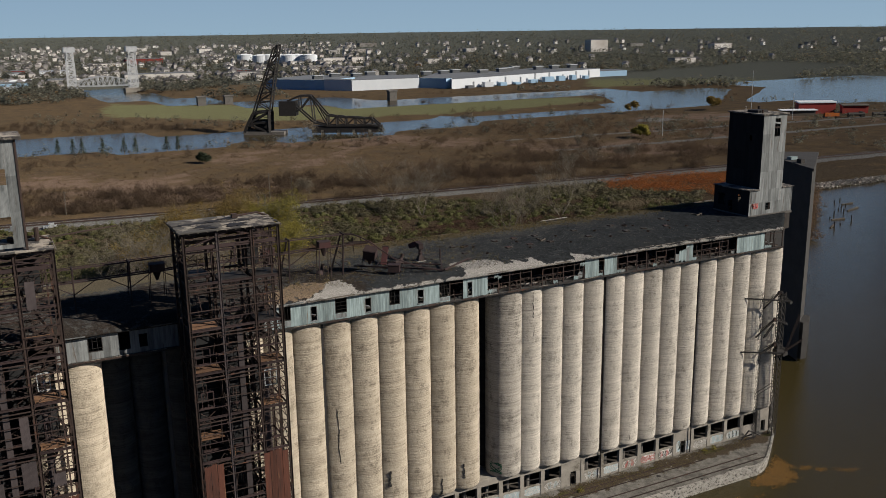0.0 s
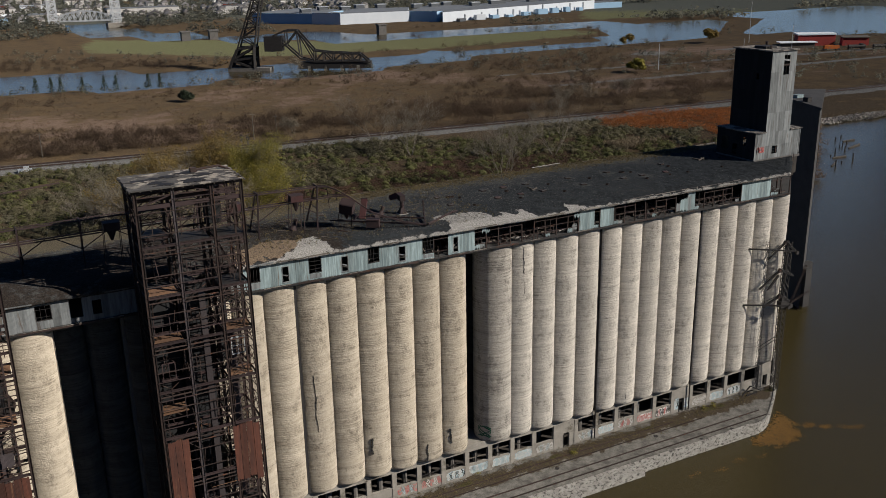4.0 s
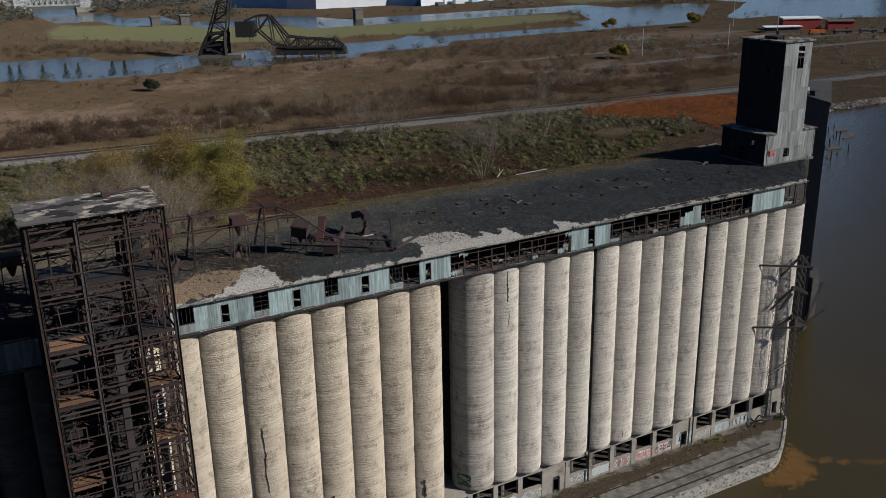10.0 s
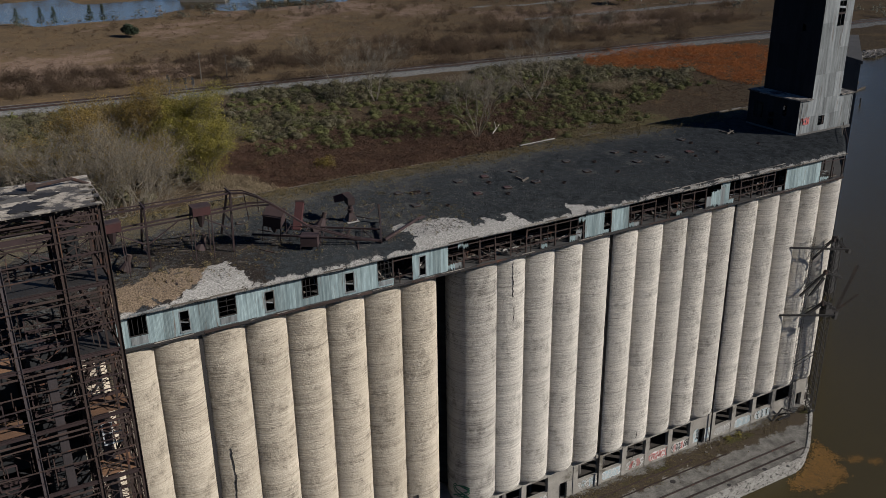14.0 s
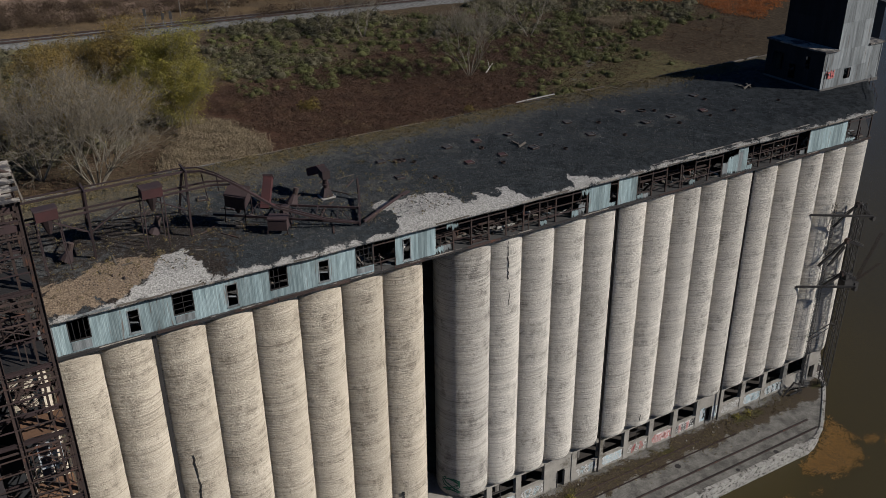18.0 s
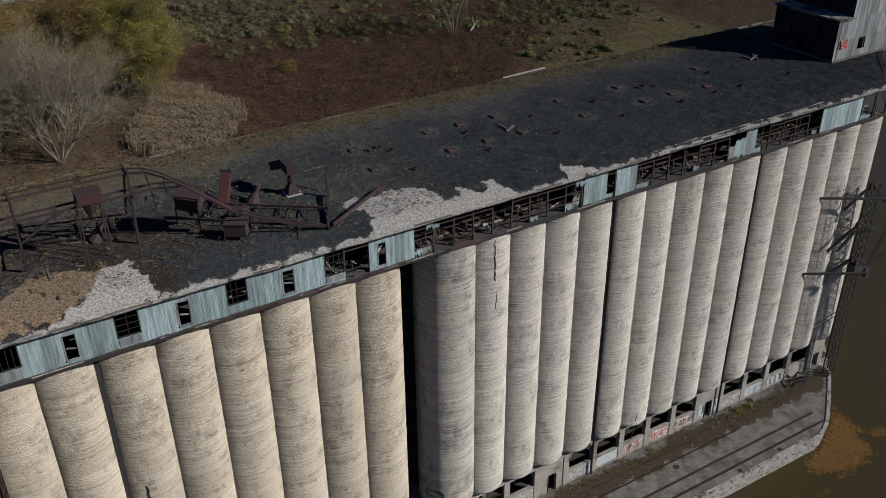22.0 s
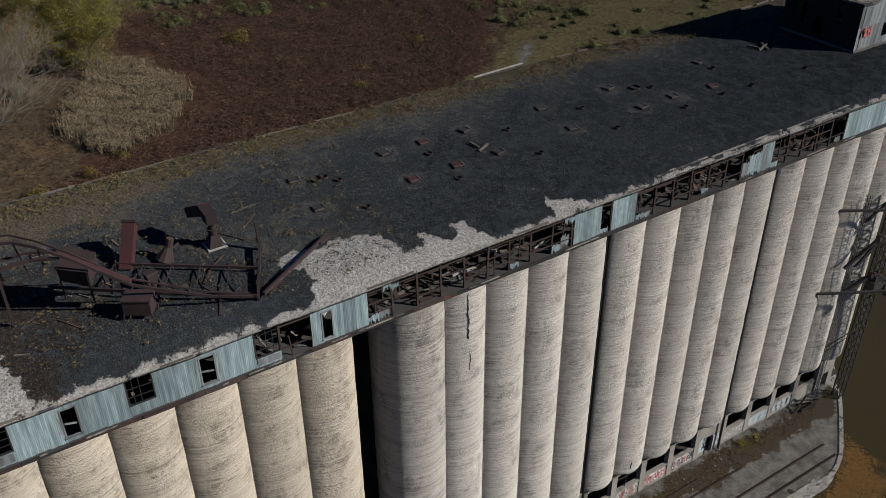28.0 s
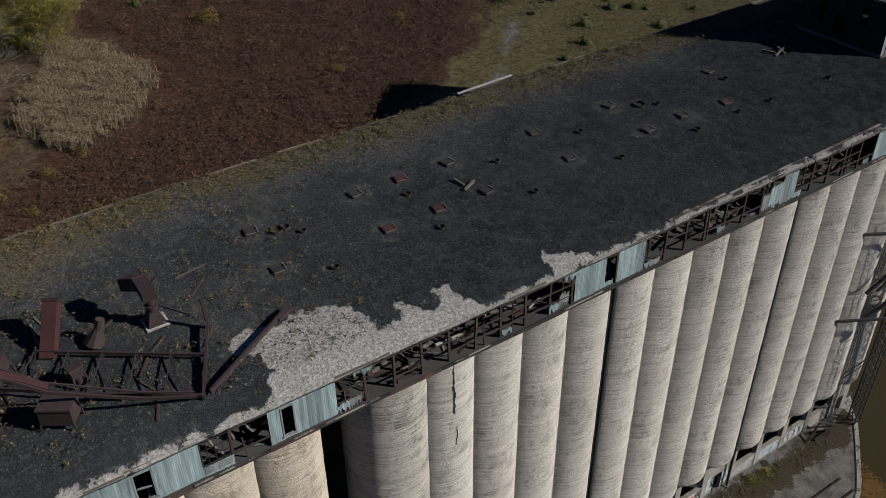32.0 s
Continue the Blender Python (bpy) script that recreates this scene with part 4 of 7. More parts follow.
def roof_part(name, x0, x1, y0, y1):
    xs, ys = np.arange(x0, x1 + 0.01, 0.4), np.arange(y0, y1 + 0.01, 0.34)
    me = grid_mesh(name, xs, ys, roof_height, ROOF, {
        "brown": lambda X, Y: 0.75 * np.clip((-X - 4) / 22, 0, 1) + 0.12 * swell(X, Y, 5, 2) - 0.02 * np.abs(Y - 6) * (X < -5),
        "grit": lambda X, Y: 0.36 + 0.07 * np.clip((15 - X) / 20, 0, 1) + 0.10 * swell(X, Y, 6, 1) + 0.25 * np.clip((Y - 14) / 9, 0, 1) - 0.25 * np.clip((X - 50) / 10, 0, 1) + sum(0.13 * np.exp(-((np.hypot(X - hx, Y - hy) - 1.15) / 0.5) ** 2) for hx, hy, _ in HATCHES),
        "bare": lambda X, Y: np.minimum(0.7, np.maximum(np.maximum(ragged(BARE_A, 1.7)(X, Y + 0.6) - 0.5, ragged(BARE_B2, 2.2)(X, Y + 0.5) - 0.38), np.maximum(ragged(BARE_C, 1.6)(X, Y) - 0.4, np.clip(-1.45 - Y, 0, 1.4) * 0.42 * (X > -39) + 0.16 * swell(X, Y, 1.6, 3)))),
        "board": lambda X, Y: ragged(BARE_B, 3.0)(X, Y) - 0.2,
        "moss": lambda X, Y: 0.6 * np.clip((Y - 14.5) / 8, 0, 1) + 0.1 * swell(X, Y, 2.5, 1) + np.clip((-X - 5) / 30, 0, 0.3)})
    bm = bmesh.new()
    bm.from_mesh(me)
    gone = [v for v in bm.verts if v.co.x > 71.0 + (v.co.y + 2.7) * 1.12 or v.co.x > 90]
    bmesh.ops.delete(bm, geom=gone, context="VERTS")
    # thickness
    edge = bmesh.ops.extrude_face_region(bm, geom=bm.faces[:])
    for v in [g for g in edge["geom"] if isinstance(g, bmesh.types.BMVert)]:
        v.co.z -= 0.35
    bmesh.ops.recalc_face_normals(bm, faces=bm.faces[:])
    bm.to_mesh(me)
    bm.free()
    return put(name, me, elevator, None, "black tar and gravel roof, worn bare along the eaves")


roof_part("roof", -95, 90, -2.8, 24.4)

# ---- head house on the roof ----
head_house = thing("head_house", (76, 10, ROOF_Z), "tall grey corrugated head house standing on the roof", "tower")


def clad_face(parent, a, b, z0, z1, holes, rows, seed, material, name="metal_sheet"):
    """Rows of corrugated sheets on the upright face from a to b (plan points), leaving the holes (s0, s1, z0, z1) open."""
    r = random.Random(seed)
    ax, ay = a
    bx, by = b
    length = math.hypot(bx - ax, by - ay)
    m = Matrix.Translation((ax, ay, 0)) @ Matrix.Rotation(math.atan2(by - ay, bx - ax), 4, "Z")
    cuts = sorted({0.0, length, *[v for h in holes for v in h[:2]]})
    levels = sorted({z0 + (z1 - z0) * i / rows for i in range(rows + 1)})
    for p, q in zip(cuts, cuts[1:]):
        k = max(1, round((q - p) / 1.0))
        for i in range(k):
            u, v = p + (q - p) * i / k, p + (q - p) * (i + 1) / k
            for lo, hi in zip(levels, levels[1:]):
                spans = [(lo, hi)]
                for s0, s1, h0, h1 in holes:
                    if s0 < (u + v) / 2 < s1:
                        spans = [(x, y) for c, d in spans for x, y in ((c, min(d, h0)), (max(c, h1), d)) if y - x > 0.1]
                for c, d in spans:
                    me = sheet_shape(u - 0.01, v + 0.02, c - 0.04, d + 0.03, -0.02 - r.uniform(0, 0.02), 0.03, r.random()).data(name, material)
                    put(name, me, parent, m)


X0, X1, Y0, Y1 = 72.3, 79.0, 6.02, 15.9
for x in (X0, (X0 + X1) / 2, X1):
    for y in (Y0, (Y0 + Y1) / 2, Y1):
        part("column", Shape().beam((x + (0.15 if x == X0 else -0.15 if x == X1 else 0), y + (0.2 if y == Y0 else -0.2 if y == Y1 else 0), 47.4), (x + (0.15 if x == X0 else -0.15 if x == X1 else 0), y + (0.2 if y == Y0 else -0.2 if y == Y1 else 0), 69.1), 0.26), RUST, head_house)
clad_face(head_house, (X0, Y0), (X1, Y0), 53.0, 69.1, [(3.3, 4.9, 64.4, 68.3)], 4, 1, SHEET_TOWER)
# west face gets the near-black sheet, so its shade is in the colour
clad_face(head_house, (X0, Y1), (X0, Y0), 53.0, 69.1, [(6.2, 6.9, 63.5, 64.6)], 4, 2, SHADE_SHEET)
clad_face(head_house, (X1, Y0), (X1, Y1), 53.0, 69.1, [], 4, 3, SHEET_TOWER)
clad_face(head_house, (X1, Y1), (X0, Y1), 53.0, 69.1, [], 4, 4, SHEET_TOWER)
w = part("window", Shape().box(75.55, 5.98, 66.2, 77.25, 6.1, 66.5), RUST, head_house, "tall broken opening near the top")
part("glazing_bar", Shape().beam((76.4, 6.1, 64.4), (76.4, 6.1, 68.3), 0.09), BLACK_STEEL, w)
part("loose_board", Shape().beam((75.6, 6.02, 67.4), (77.2, 6.02, 67.2), 0.06, 0.3), SHEET_TOWER, w)
part("roof_slab", Shape().box(X0 - 0.35, Y0 - 0.35, 69.1, X1 + 0.35, Y1 + 0.35, 69.35), SNOWY, head_house)
part("roof_rail", Shape().beam((X0 + 4, Y1 - 0.3, 69.9), (X1, Y1 - 0.3, 69.9), 0.06), RUST, head_house)
part("roof_curb", Shape().box(X0 + 1.2, Y0 + 3, 69.35, X0 + 4.2, Y0 + 6, 69.85), BLACK_STEEL, head_house)
part("roof_vent", Shape().tube((77.4, 12.5, 69.35), (77.4, 12.5, 70.4), 0.3), RUST, head_house)
part("roof_vent", Shape().tube((74.5, 8.6, 69.35), (74.5, 8.6, 70.0), 0.2), RUST, head_house)
# lower storey, wider, with broken openings in its side, coloured black as shade
BX0, BX1, BY0, BY1 = 69.55, 82.2, 6.0, 16.4
clad_face(head_house, (BX0, BY0), (BX1, BY0), 47.7, 53.1, [(4.8, 6.3, 48.6, 50.2)], 2, 5, SHEET_TOWER)
clad_face(head_house, (BX0, BY1), (BX0, BY0), 47.7, 53.1, [(1.2, 3.2, 49.0, 51.6), (4.4, 5.6, 48.2, 50.4), (7.2, 8.0, 50.2, 52.0)], 2, 6, SHADE_SHEET)
clad_face(head_house, (BX1, BY0), (BX1, BY1), 47.7, 53.1, [(2, 5, 48.5, 51)], 2, 7, SHEET_TOWER)
clad_face(head_house, (BX1, BY1), (BX0, BY1), 47.7, 53.1, [(3, 6, 48.5, 51.5)], 2, 8, SHEET_TOWER)
part("lower_roof", Shape().box(BX0 - 0.3, BY0 - 0.3, 53.1, X0 - 0.05, BY1 + 0.3, 53.3).box(X1 + 0.05, BY0 - 0.3, 53.1, BX1 + 0.3, BY1 + 0.3, 53.3).box(X0 - 0.05, Y1 + 0.05, 53.1, X1 + 0.05, BY1 + 0.3, 53.3), SNOWY, head_house)
part("plinth", Shape().box(BX0 - 0.15, BY0 - 0.2, 47.3, BX1 + 0.15, BY0 + 0.05, 47.75).box(BX0 - 0.15, BY0 + 0.05, 47.3, BX0 + 0.1, BY1, 47.75), CONC_DARK, head_house)
part("floor_beam", Shape().box(BX0, 8.8, 50.6, BX1, 9.0, 50.85).box(BX0, 12.4, 50.6, BX1, 12.6, 50.85), RUST, head_house)
for k, x in enumerate((70.4, 71.1, 71.8)):
    pts = [(x + 0.33 * math.sin((1 + k % 2) * t * 0.5 + k), 49.75 + 0.62 * math.cos((2 - k % 2) * t * 0.5)) for t in range(12)]
    part("spray_mark", ribbon(pts, 0.2, 5.9), GRAF_RED, head_house, "red spray-painted scrawl")
for i, (x, z0, z1) in enumerate(((70.2, 47.6, 52.8), (82.05, 47.6, 53.0))):
    part("corner_trim", Shape().box(x - 0.08, 5.9, z0, x + 0.08, 5.97, z1), SHEET_TOWER, head_house)
# handrail at the roof's corner
rail = thing("roof_handrail", (83, 5, ROOF_Z), "thin bent steel handrail at the roof edge", "railing")
for i in range(5):
    part("post", Shape().tube((72.5 + 2.6 * i, -1.4 + 2.3 * i, 47.2), (72.5 + 2.6 * i, -1.4 + 2.3 * i, 48.3), 0.04, 0.04, 6), RUST, rail)
part("rail", Shape().tube((72.5, -1.4, 48.3), (82.9, 7.8, 48.25), 0.035, 0.035, 6), RUST, rail)

block = thing("warehouse_block", (128, 44, 0), "tall dark windowless concrete elevator block on the wharf", "building")
part("wall", Shape().prism([(116.3, 30), (143, 51.5), (135, 57), (122.8, 45.5)], -2, 50.3), BLOCK_DARK, block)
part("parapet", Shape().prism([(116.3, 29.6), (143.6, 51.5), (135, 57.6), (122.3, 45.6)], 50.3, 51.0), BLOCK_DARK, block)
part("vent_box", Shape().box(121, 38, 51.0, 122.5, 39.5, 52.1), BLACK_STEEL, block)
part("roof_hut", Shape().box(124, 44, 51.0, 126.4, 45.5, 51.8), SHEET, block)
for i in range(5):
    part("wharf_ledge", Shape().box(117 + 4 * i, 29.4 + 3.3 * i, -1.5, 119.2 + 4 * i, 31 + 3.3 * i, 9 - 1.2 * i), BLOCK_DARK, block)

# ---- marine towers ----
PANEL_VIOLET = mat("violet_grey_sheet", (0.06, 0.048, 0.05), rough=0.75, dark=(0.032, 0.027, 0.028), scale=0.5, stretch=(2, 2, 0.3), spread=0.25)
PLATE_ORANGE = mat("orange_rust_plate", (0.16, 0.085, 0.045), rough=0.9, dark=(0.085, 0.05, 0.035), scale=0.7, spread=0.3)


ROOF_FELT = mat("worn_roof_felt", (0.085, 0.08, 0.075), dark=(0.04, 0.039, 0.038), scale=0.8, spots=(0.26, 0.235, 0.2), spot_scale=0.4, spot_at=0.54, bump=0.3)


def marine_tower(x0, x1, y0, y1, z1, label, seed, clad):
    """Open riveted frame: posts, floor beams, close thin girts, laced bays, casings and torn sheets."""
    r = random.Random(seed)
    t = thing("marine_tower", ((x0 + x1) / 2, (y0 + y1) / 2, 0), label, "tower", "marine towers")
    xs = [x0 + (x1 - x0) * f for f in (0, 0.345, 0.71, 1.0)]
    ys = [y0, (y0 + y1) / 2, y1]
    levels = [0.3, 7.0, 13.8, 20.5, 27.3, 34.1, 40.9, 47.4, 54.1, z1]
    for i, x in enumerate(xs):
        for j, y in enumerate(ys):
            part("post", Shape().box(x - 0.17, y - 0.03, 0, x + 0.17, y + 0.03, z1).box(x - 0.2, y - 0.17, 0, x - 0.15, y + 0.17, z1).box(x + 0.15, y - 0.17, 0, x + 0.2, y + 0.17, z1), PANEL_VIOLET if (i, j) == (1, 0) else RUST, t)
    part("post", Shape().box(x1 - 1.25, y0 + 0.1, 0, x1 - 1.05, y0 + 0.3, z1), RUST, t)
    for k, z in enumerate(levels[1:]):
        for y in ys:
            part("beam", Shape().box(x0, y - 0.11, z - 0.34, x1, y + 0.11, z - 0.29).box(x0, y - 0.025, z - 0.29, x1, y + 0.025, z - 0.05).box(x0, y - 0.11, z - 0.05, x1, y + 0.11, z), WRECK, t)
        for x in xs:
            part("beam", Shape().box(x - 0.08, y0, z - 0.36, x + 0.08, y1, z - 0.3).box(x - 0.025, y0, z - 0.3, x + 0.025, y1, z), RUST, t)
        part("beam", Shape().box(x0, y0 - 0.06, z - 0.95, x1, y0 + 0.06, z - 0.8), RUST, t)
    for z0_, z1_ in zip(levels, levels[1:]):
        n = max(3, round((z1_ - z0_) / 1.32))
        mid = (z0_ + z1_) / 2
        for i in range(1, n):
            z = z0_ + (z1_ - z0_) * i / n
            for y, keep in ((y0 - 0.12, 0.9), (ys[1], 0.35), (y1 + 0.1, 0.55)):
                for a, b in zip(xs, xs[1:]):
                    if r.random() < keep:
                        part("girt", Shape().beam((a, y, z), (b, y, z + (r.uniform(-0.35, 0.35) if r.random() < 0.1 else 0)), 0.06, 0.12), RUST if r.random() < 0.7 else WRECK, t)
            for x in (x0 - 0.1, x1 + 0.1):
                for a, b in zip(ys, ys[1:]):
                    if r.random() < 0.85:
                        part("girt", Shape().beam((x, a, z), (x, b, z), 0.06, 0.12), RUST, t)
        # laced narrow bay beside the last post, on the front and inside
        for y in (y0 + 0.15, ys[1], y1):
            k = 5
            for i in range(k):
                za, zb = z0_ + (z1_ - z0_) * i / k, z0_ + (z1_ - z0_) * (i + 1) / k
                if r.random() < 0.8:
                    part("lacing_bar", Shape().beam((xs[2] + 0.3, y, za), (x1 - 1.2, y, zb), 0.055).beam((x1 - 1.2, y, za), (xs[2] + 0.3, y, zb), 0.055), RUST, t)
        for a, b in zip(xs[:2], xs[1:3]):
            for y in ys[1:]:
                if r.random() < 0.5:
                    part("brace", Shape().beam((a, y, z0_), (b, y, mid), 0.09).beam((b, y, z0_), (a, y, mid), 0.09), RUST, t)
                if r.random() < 0.5:
                    part("brace", Shape().beam((a, y, mid), (b, y, z1_), 0.09).beam((b, y, mid), (a, y, z1_), 0.09), RUST, t)
        for x in xs:
            for a, b in zip(ys, ys[1:]):
                if r.random() < 0.7:
                    part("brace", Shape().beam((x, a, z0_), (x, b, mid), 0.08).beam((x, b, z0_), (x, a, mid), 0.08).beam((x, a, mid), (x, b, z1_), 0.08), RUST, t)
        # upright studs and small frames behind the front girts
        for a, b in zip(xs, xs[1:]):
            for i in range(3):
                u, v = a + (b - a) * r.uniform(0.1, 0.85), z0_ + r.uniform(0, 2.5)
                part("stud", Shape().beam((u, y0 + r.choice((0.1, 1.6, 3.4)), v), (u + r.uniform(-0.1, 0.1), y0 + r.choice((0.1, 1.6, 3.4)), v + r.uniform(2.0, 4.2)), 0.09), RUST, t)
            if r.random() < 0.55:
                u, v, w_ = a + r.uniform(0.5, 1.2), z0_ + r.uniform(0.6, 2.8), r.uniform(1.5, 2.4)
                y = y0 + r.uniform(0.6, 2.5)
                part("machine_frame", Shape().beam((u, y, v), (u, y, v + 2.4), 0.12).beam((u + w_, y, v), (u + w_, y, v + 2.4), 0.12).beam((u, y, v + 2.4), (u + w_, y, v + 2.4), 0.14).beam((u, y, v), (u + w_, y, v), 0.14)
                     .beam((u, y, v + 1.2), (u + w_, y, v + 1.1), 0.08).beam((u + w_ / 2, y, v), (u + w_ / 2, y, v + 2.4), 0.08), SILVER if r.random() < 0.15 else WRECK, t)
            for c, d in zip(ys, ys[1:]):
                if r.random() < 0.22:
                    part("floor_plate", Shape().box(a + 0.1, c + 0.1, z0_ + 0.02, b - r.uniform(0.1, 1.0), d - 0.1, z0_ + 0.08), BLACK_STEEL, t)
    # plates that still lie on the front edge of some floors
    for f0, f1, z in ((0.02, 0.3, 47.42), (0.02, 0.3, 40.95), (0.73, 0.98, 40.95), (0.02, 0.28, 30.6), (0.73, 0.96, 34.2)):
        part("floor_plate", Shape().box(x0 + (x1 - x0) * f0, y0 + 0.15, z, x0 + (x1 - x0) * f1, y0 + 3.0, z + 0.07), PLATE_ORANGE, t, "orange rusted floor plate")
    # black boxes and sheets added inside the frame to block sun and deepen shadow
    for k, (a, b) in enumerate(zip(levels[1:-1], levels[2:])):
        if b < 50:
            part("inner_bin", Shape().box(xs[0] + 0.6, ys[1] + 0.8, a + 0.5, xs[1] - 0.4, y1 - 0.5, b - 0.7), SHADE_SHEET, t)
            part("inner_bin", Shape().box(xs[1] + 0.5, ys[1] + 0.4, a + 0.2, xs[1] + 2.6, y1 - 0.5, b - 0.2), SHADE_SHEET, t)
        if k % 3 == 1:
            part("inner_bin", Shape().box(xs[2] + 0.3, ys[1] + 1.2, a + 0.4, xs[3] - 1.6, y1 - 0.6, b - 1.6), SHADE_SHEET, t)
    part("side_sheeting", Shape().box(x0 + 0.3, y0 + 0.4, 1, x0 + 0.36, y1 - 0.4, 57), SHADE_SHEET, t)
    part("rear_sheeting", Shape().box(x0 + 0.4, y1 - 0.35, 1, xs[2] - 0.3, y1 - 0.3, 46), SHADE_SHEET, t)
    for i in range(3):
        part("roof_truss", Shape().beam((x0, ys[i] + 0.1, z1 - 2.2), ((x0 + x1) / 2, ys[i] + 0.1, z1 - 0.2), 0.16).beam((x1, ys[i] + 0.1, z1 - 2.2), ((x0 + x1) / 2, ys[i] + 0.1, z1 - 0.2), 0.16).beam((x0, ys[i] + 0.1, z1 - 2.2), (x1, ys[i] + 0.1, z1 - 2.2), 0.14, 0.5), WRECK, t)
    # upright conveyor casing and a zigzag stair
    cx = xs[1] + 2.0
    part("leg_casing", Shape().box(cx, y0 + 0.5, 2, cx + 0.8, y0 + 1.4, 46.6), PANEL_VIOLET, t, "violet-grey sheet steel conveyor casing")
    part("leg_casing", Shape().box(xs[2] + 1.0, y0 + 2.6, 8, xs[2] + 1.9, y0 + 3.5, 40), PANEL_VIOLET, t)
    for k, (a, b) in enumerate(zip(levels[3:-2], levels[4:-1])):
        p, q = (xs[2] + 0.5, xs[3] - 0.5) if k % 2 else (xs[3] - 0.5, xs[2] + 0.5)
        part("stair_flight", Shape().beam((p, y1 - 1.0, a), (q, y1 - 1.0, b), 0.08, 0.25).beam((p, y1 - 1.9, a), (q, y1 - 1.9, b), 0.08, 0.25), RUST, t)
    for i in range(110):
        x, y, z = r.uniform(x0, x1), r.choice((y0 - 0.05, y0 + 1.2, (y0 + y1) / 2, y1 - 1)), r.uniform(4, z1 - 2)
        way, n2 = r.choice(((1, 0, 0), (1, 0, 0), (0, 0, 1), (0.6, 0, 0.8), (0.7, 0.2, -0.7), (0, 1, 0))), r.uniform(1.2, 4.2)
        q = (min(x + way[0] * n2, x1), min(y + way[1] * n2, y1), min(max(z + way[2] * n2, 2), z1))
        part("loose_bar", Shape().beam((x, y, z), q, r.uniform(0.05, 0.1)), RUST if i % 9 else PLATE_ORANGE, t)
    # loose red sheets low down
    for i in range(7):
        x = x1 - 0.4 - 0.95 * (i % 4)
        if i < 4:
            part("red_sheet", sheet_shape(x - 0.9, x, 16 + r.uniform(0, 3), 26.9 + r.uniform(-0.3, 0.3), y0 - 0.2, 0.4, i), RUST_RED, t)
        else:
            x = x0 + 0.3 + 0.95 * (i - 4)
            part("red_sheet", sheet_shape(x, x + 0.9, 14, 26.7 + r.uniform(-0.3, 0.3), y0 - 0.2, 0.5, i), RUST_RED, t)
    # roof: boards on joists, torn tar cover
    rows = 16
    for i in range(rows):
        a, b = y0 - 0.7 + (y1 - y0 + 1.3) * i / rows, y0 - 0.7 + (y1 - y0 + 1.3) * (i + 1) / rows
        cutx = x0 + (x1 - x0) * r.uniform(0.4, 0.75)
        part("roof_board", Shape().box(x0 - 0.7 + r.uniform(-0.1, 0.25), a, z1 + 0.12, cutx, b - 0.02, z1 + 0.27 + r.uniform(0, 0.04)), ROOF_FELT, t, "tattered grey roofing felt")
        part("roof_board", Shape().box(cutx + 0.01, a, z1 + 0.12, x1 + 0.5 - (r.uniform(0, 2.0) if r.random() < 0.4 else r.uniform(0, 0.4)), b - 0.02, z1 + 0.24 + r.uniform(0, 0.04)), SNOWY, t)
    for i in range(12):
        x = x0 - 0.6 + (x1 - x0 + 1.0) * i / 11
        part("joist", Shape().box(x - 0.06, y0 - 0.6, z1 - 0.05, x + 0.06, y1 + 0.5, z1 + 0.12), TIMBER, t)
    for i in range(12):
        a, b = r.uniform(x0 + 0.6, x1 - 1.2), r.uniform(y0 + 0.6, y1 - 0.8)
        ring = [(a + 1.5 * r.uniform(0.35, 1.2) * math.cos(0.35 * k), b + 0.9 * r.uniform(0.35, 1.2) * math.sin(0.35 * k)) for k in range(18)]
        part("torn_tar", Shape().prism(ring, z1 + 0.3, z1 + 0.33 + 0.004 * i), BLACK_STEEL if i % 4 else SNOWY, t)
    part("ridge_box", Shape().tube((x1 - 4.2, y1 - 1.9, z1 + 0.6), (x1 - 1.2, y1 - 1.6, z1 + 0.75), 0.16, 0.16, 8).tube((x1 - 1.2, y1 - 1.6, z1 + 0.75), (x1 + 0.4, y1 - 2.4, z1 + 0.1), 0.16, 0.14, 8).box(x1 - 5, y1 - 2.2, z1 + 0.3, x1 - 4.2, y1 - 1.4, z1 + 0.9), RUST, t)
    if clad:
        for i in range(30):
            z = r.uniform(8, 58)
            if r.random() < 0.6:
                a = r.uniform(x0, x1 - 1.6)
                part("wall_sheet", sheet_shape(a, a + r.uniform(0.9, 1.9), z, z + r.uniform(2.0, 5.0), y0 - 0.17, 0.25, i), PANEL_VIOLET, t)
            else:
                b = r.uniform(y0, y1 - 1.2)
                me = sheet_shape(0, r.uniform(1, 1.8), z, z + r.uniform(2.0, 5.0), 0, 0.25, i).data("wall_sheet", PANEL_VIOLET)
                put("wall_sheet", me, t, pose(x1 + 0.17, b, 0, 0, 0, 90))
    return t


marine_tower(-52.8, -39.5, -10.8, -3.0, 61.3, "rusted open steel marine tower with a tattered roof", 11, False)
west = marine_tower(-85.0, -69.2, -11.0, -3.2, 61.3, "rusted steel marine tower with violet-grey cladding scraps", 23, True)
# raised cabin on the second tower
clad_face(west, (-85, -10.9), (-72.0, -10.9), 62, 75.6, [(2, 4, 66, 69), (9.5, 11.5, 62.5, 66), (9.5, 11.5, 70, 72)], 3, 31, SHEET_TOWER)
clad_face(west, (-72.0, -10.9), (-72.0, -5.2), 62, 75.6, [(1.0, 2.8, 62.4, 66), (1.2, 2.6, 71, 73.5)], 3, 32, SHEET_TOWER)
part("cabin_roof", Shape().box(-85.5, -11.5, 75.6, -71.3, -4.6, 75.95), SNOWY, west)
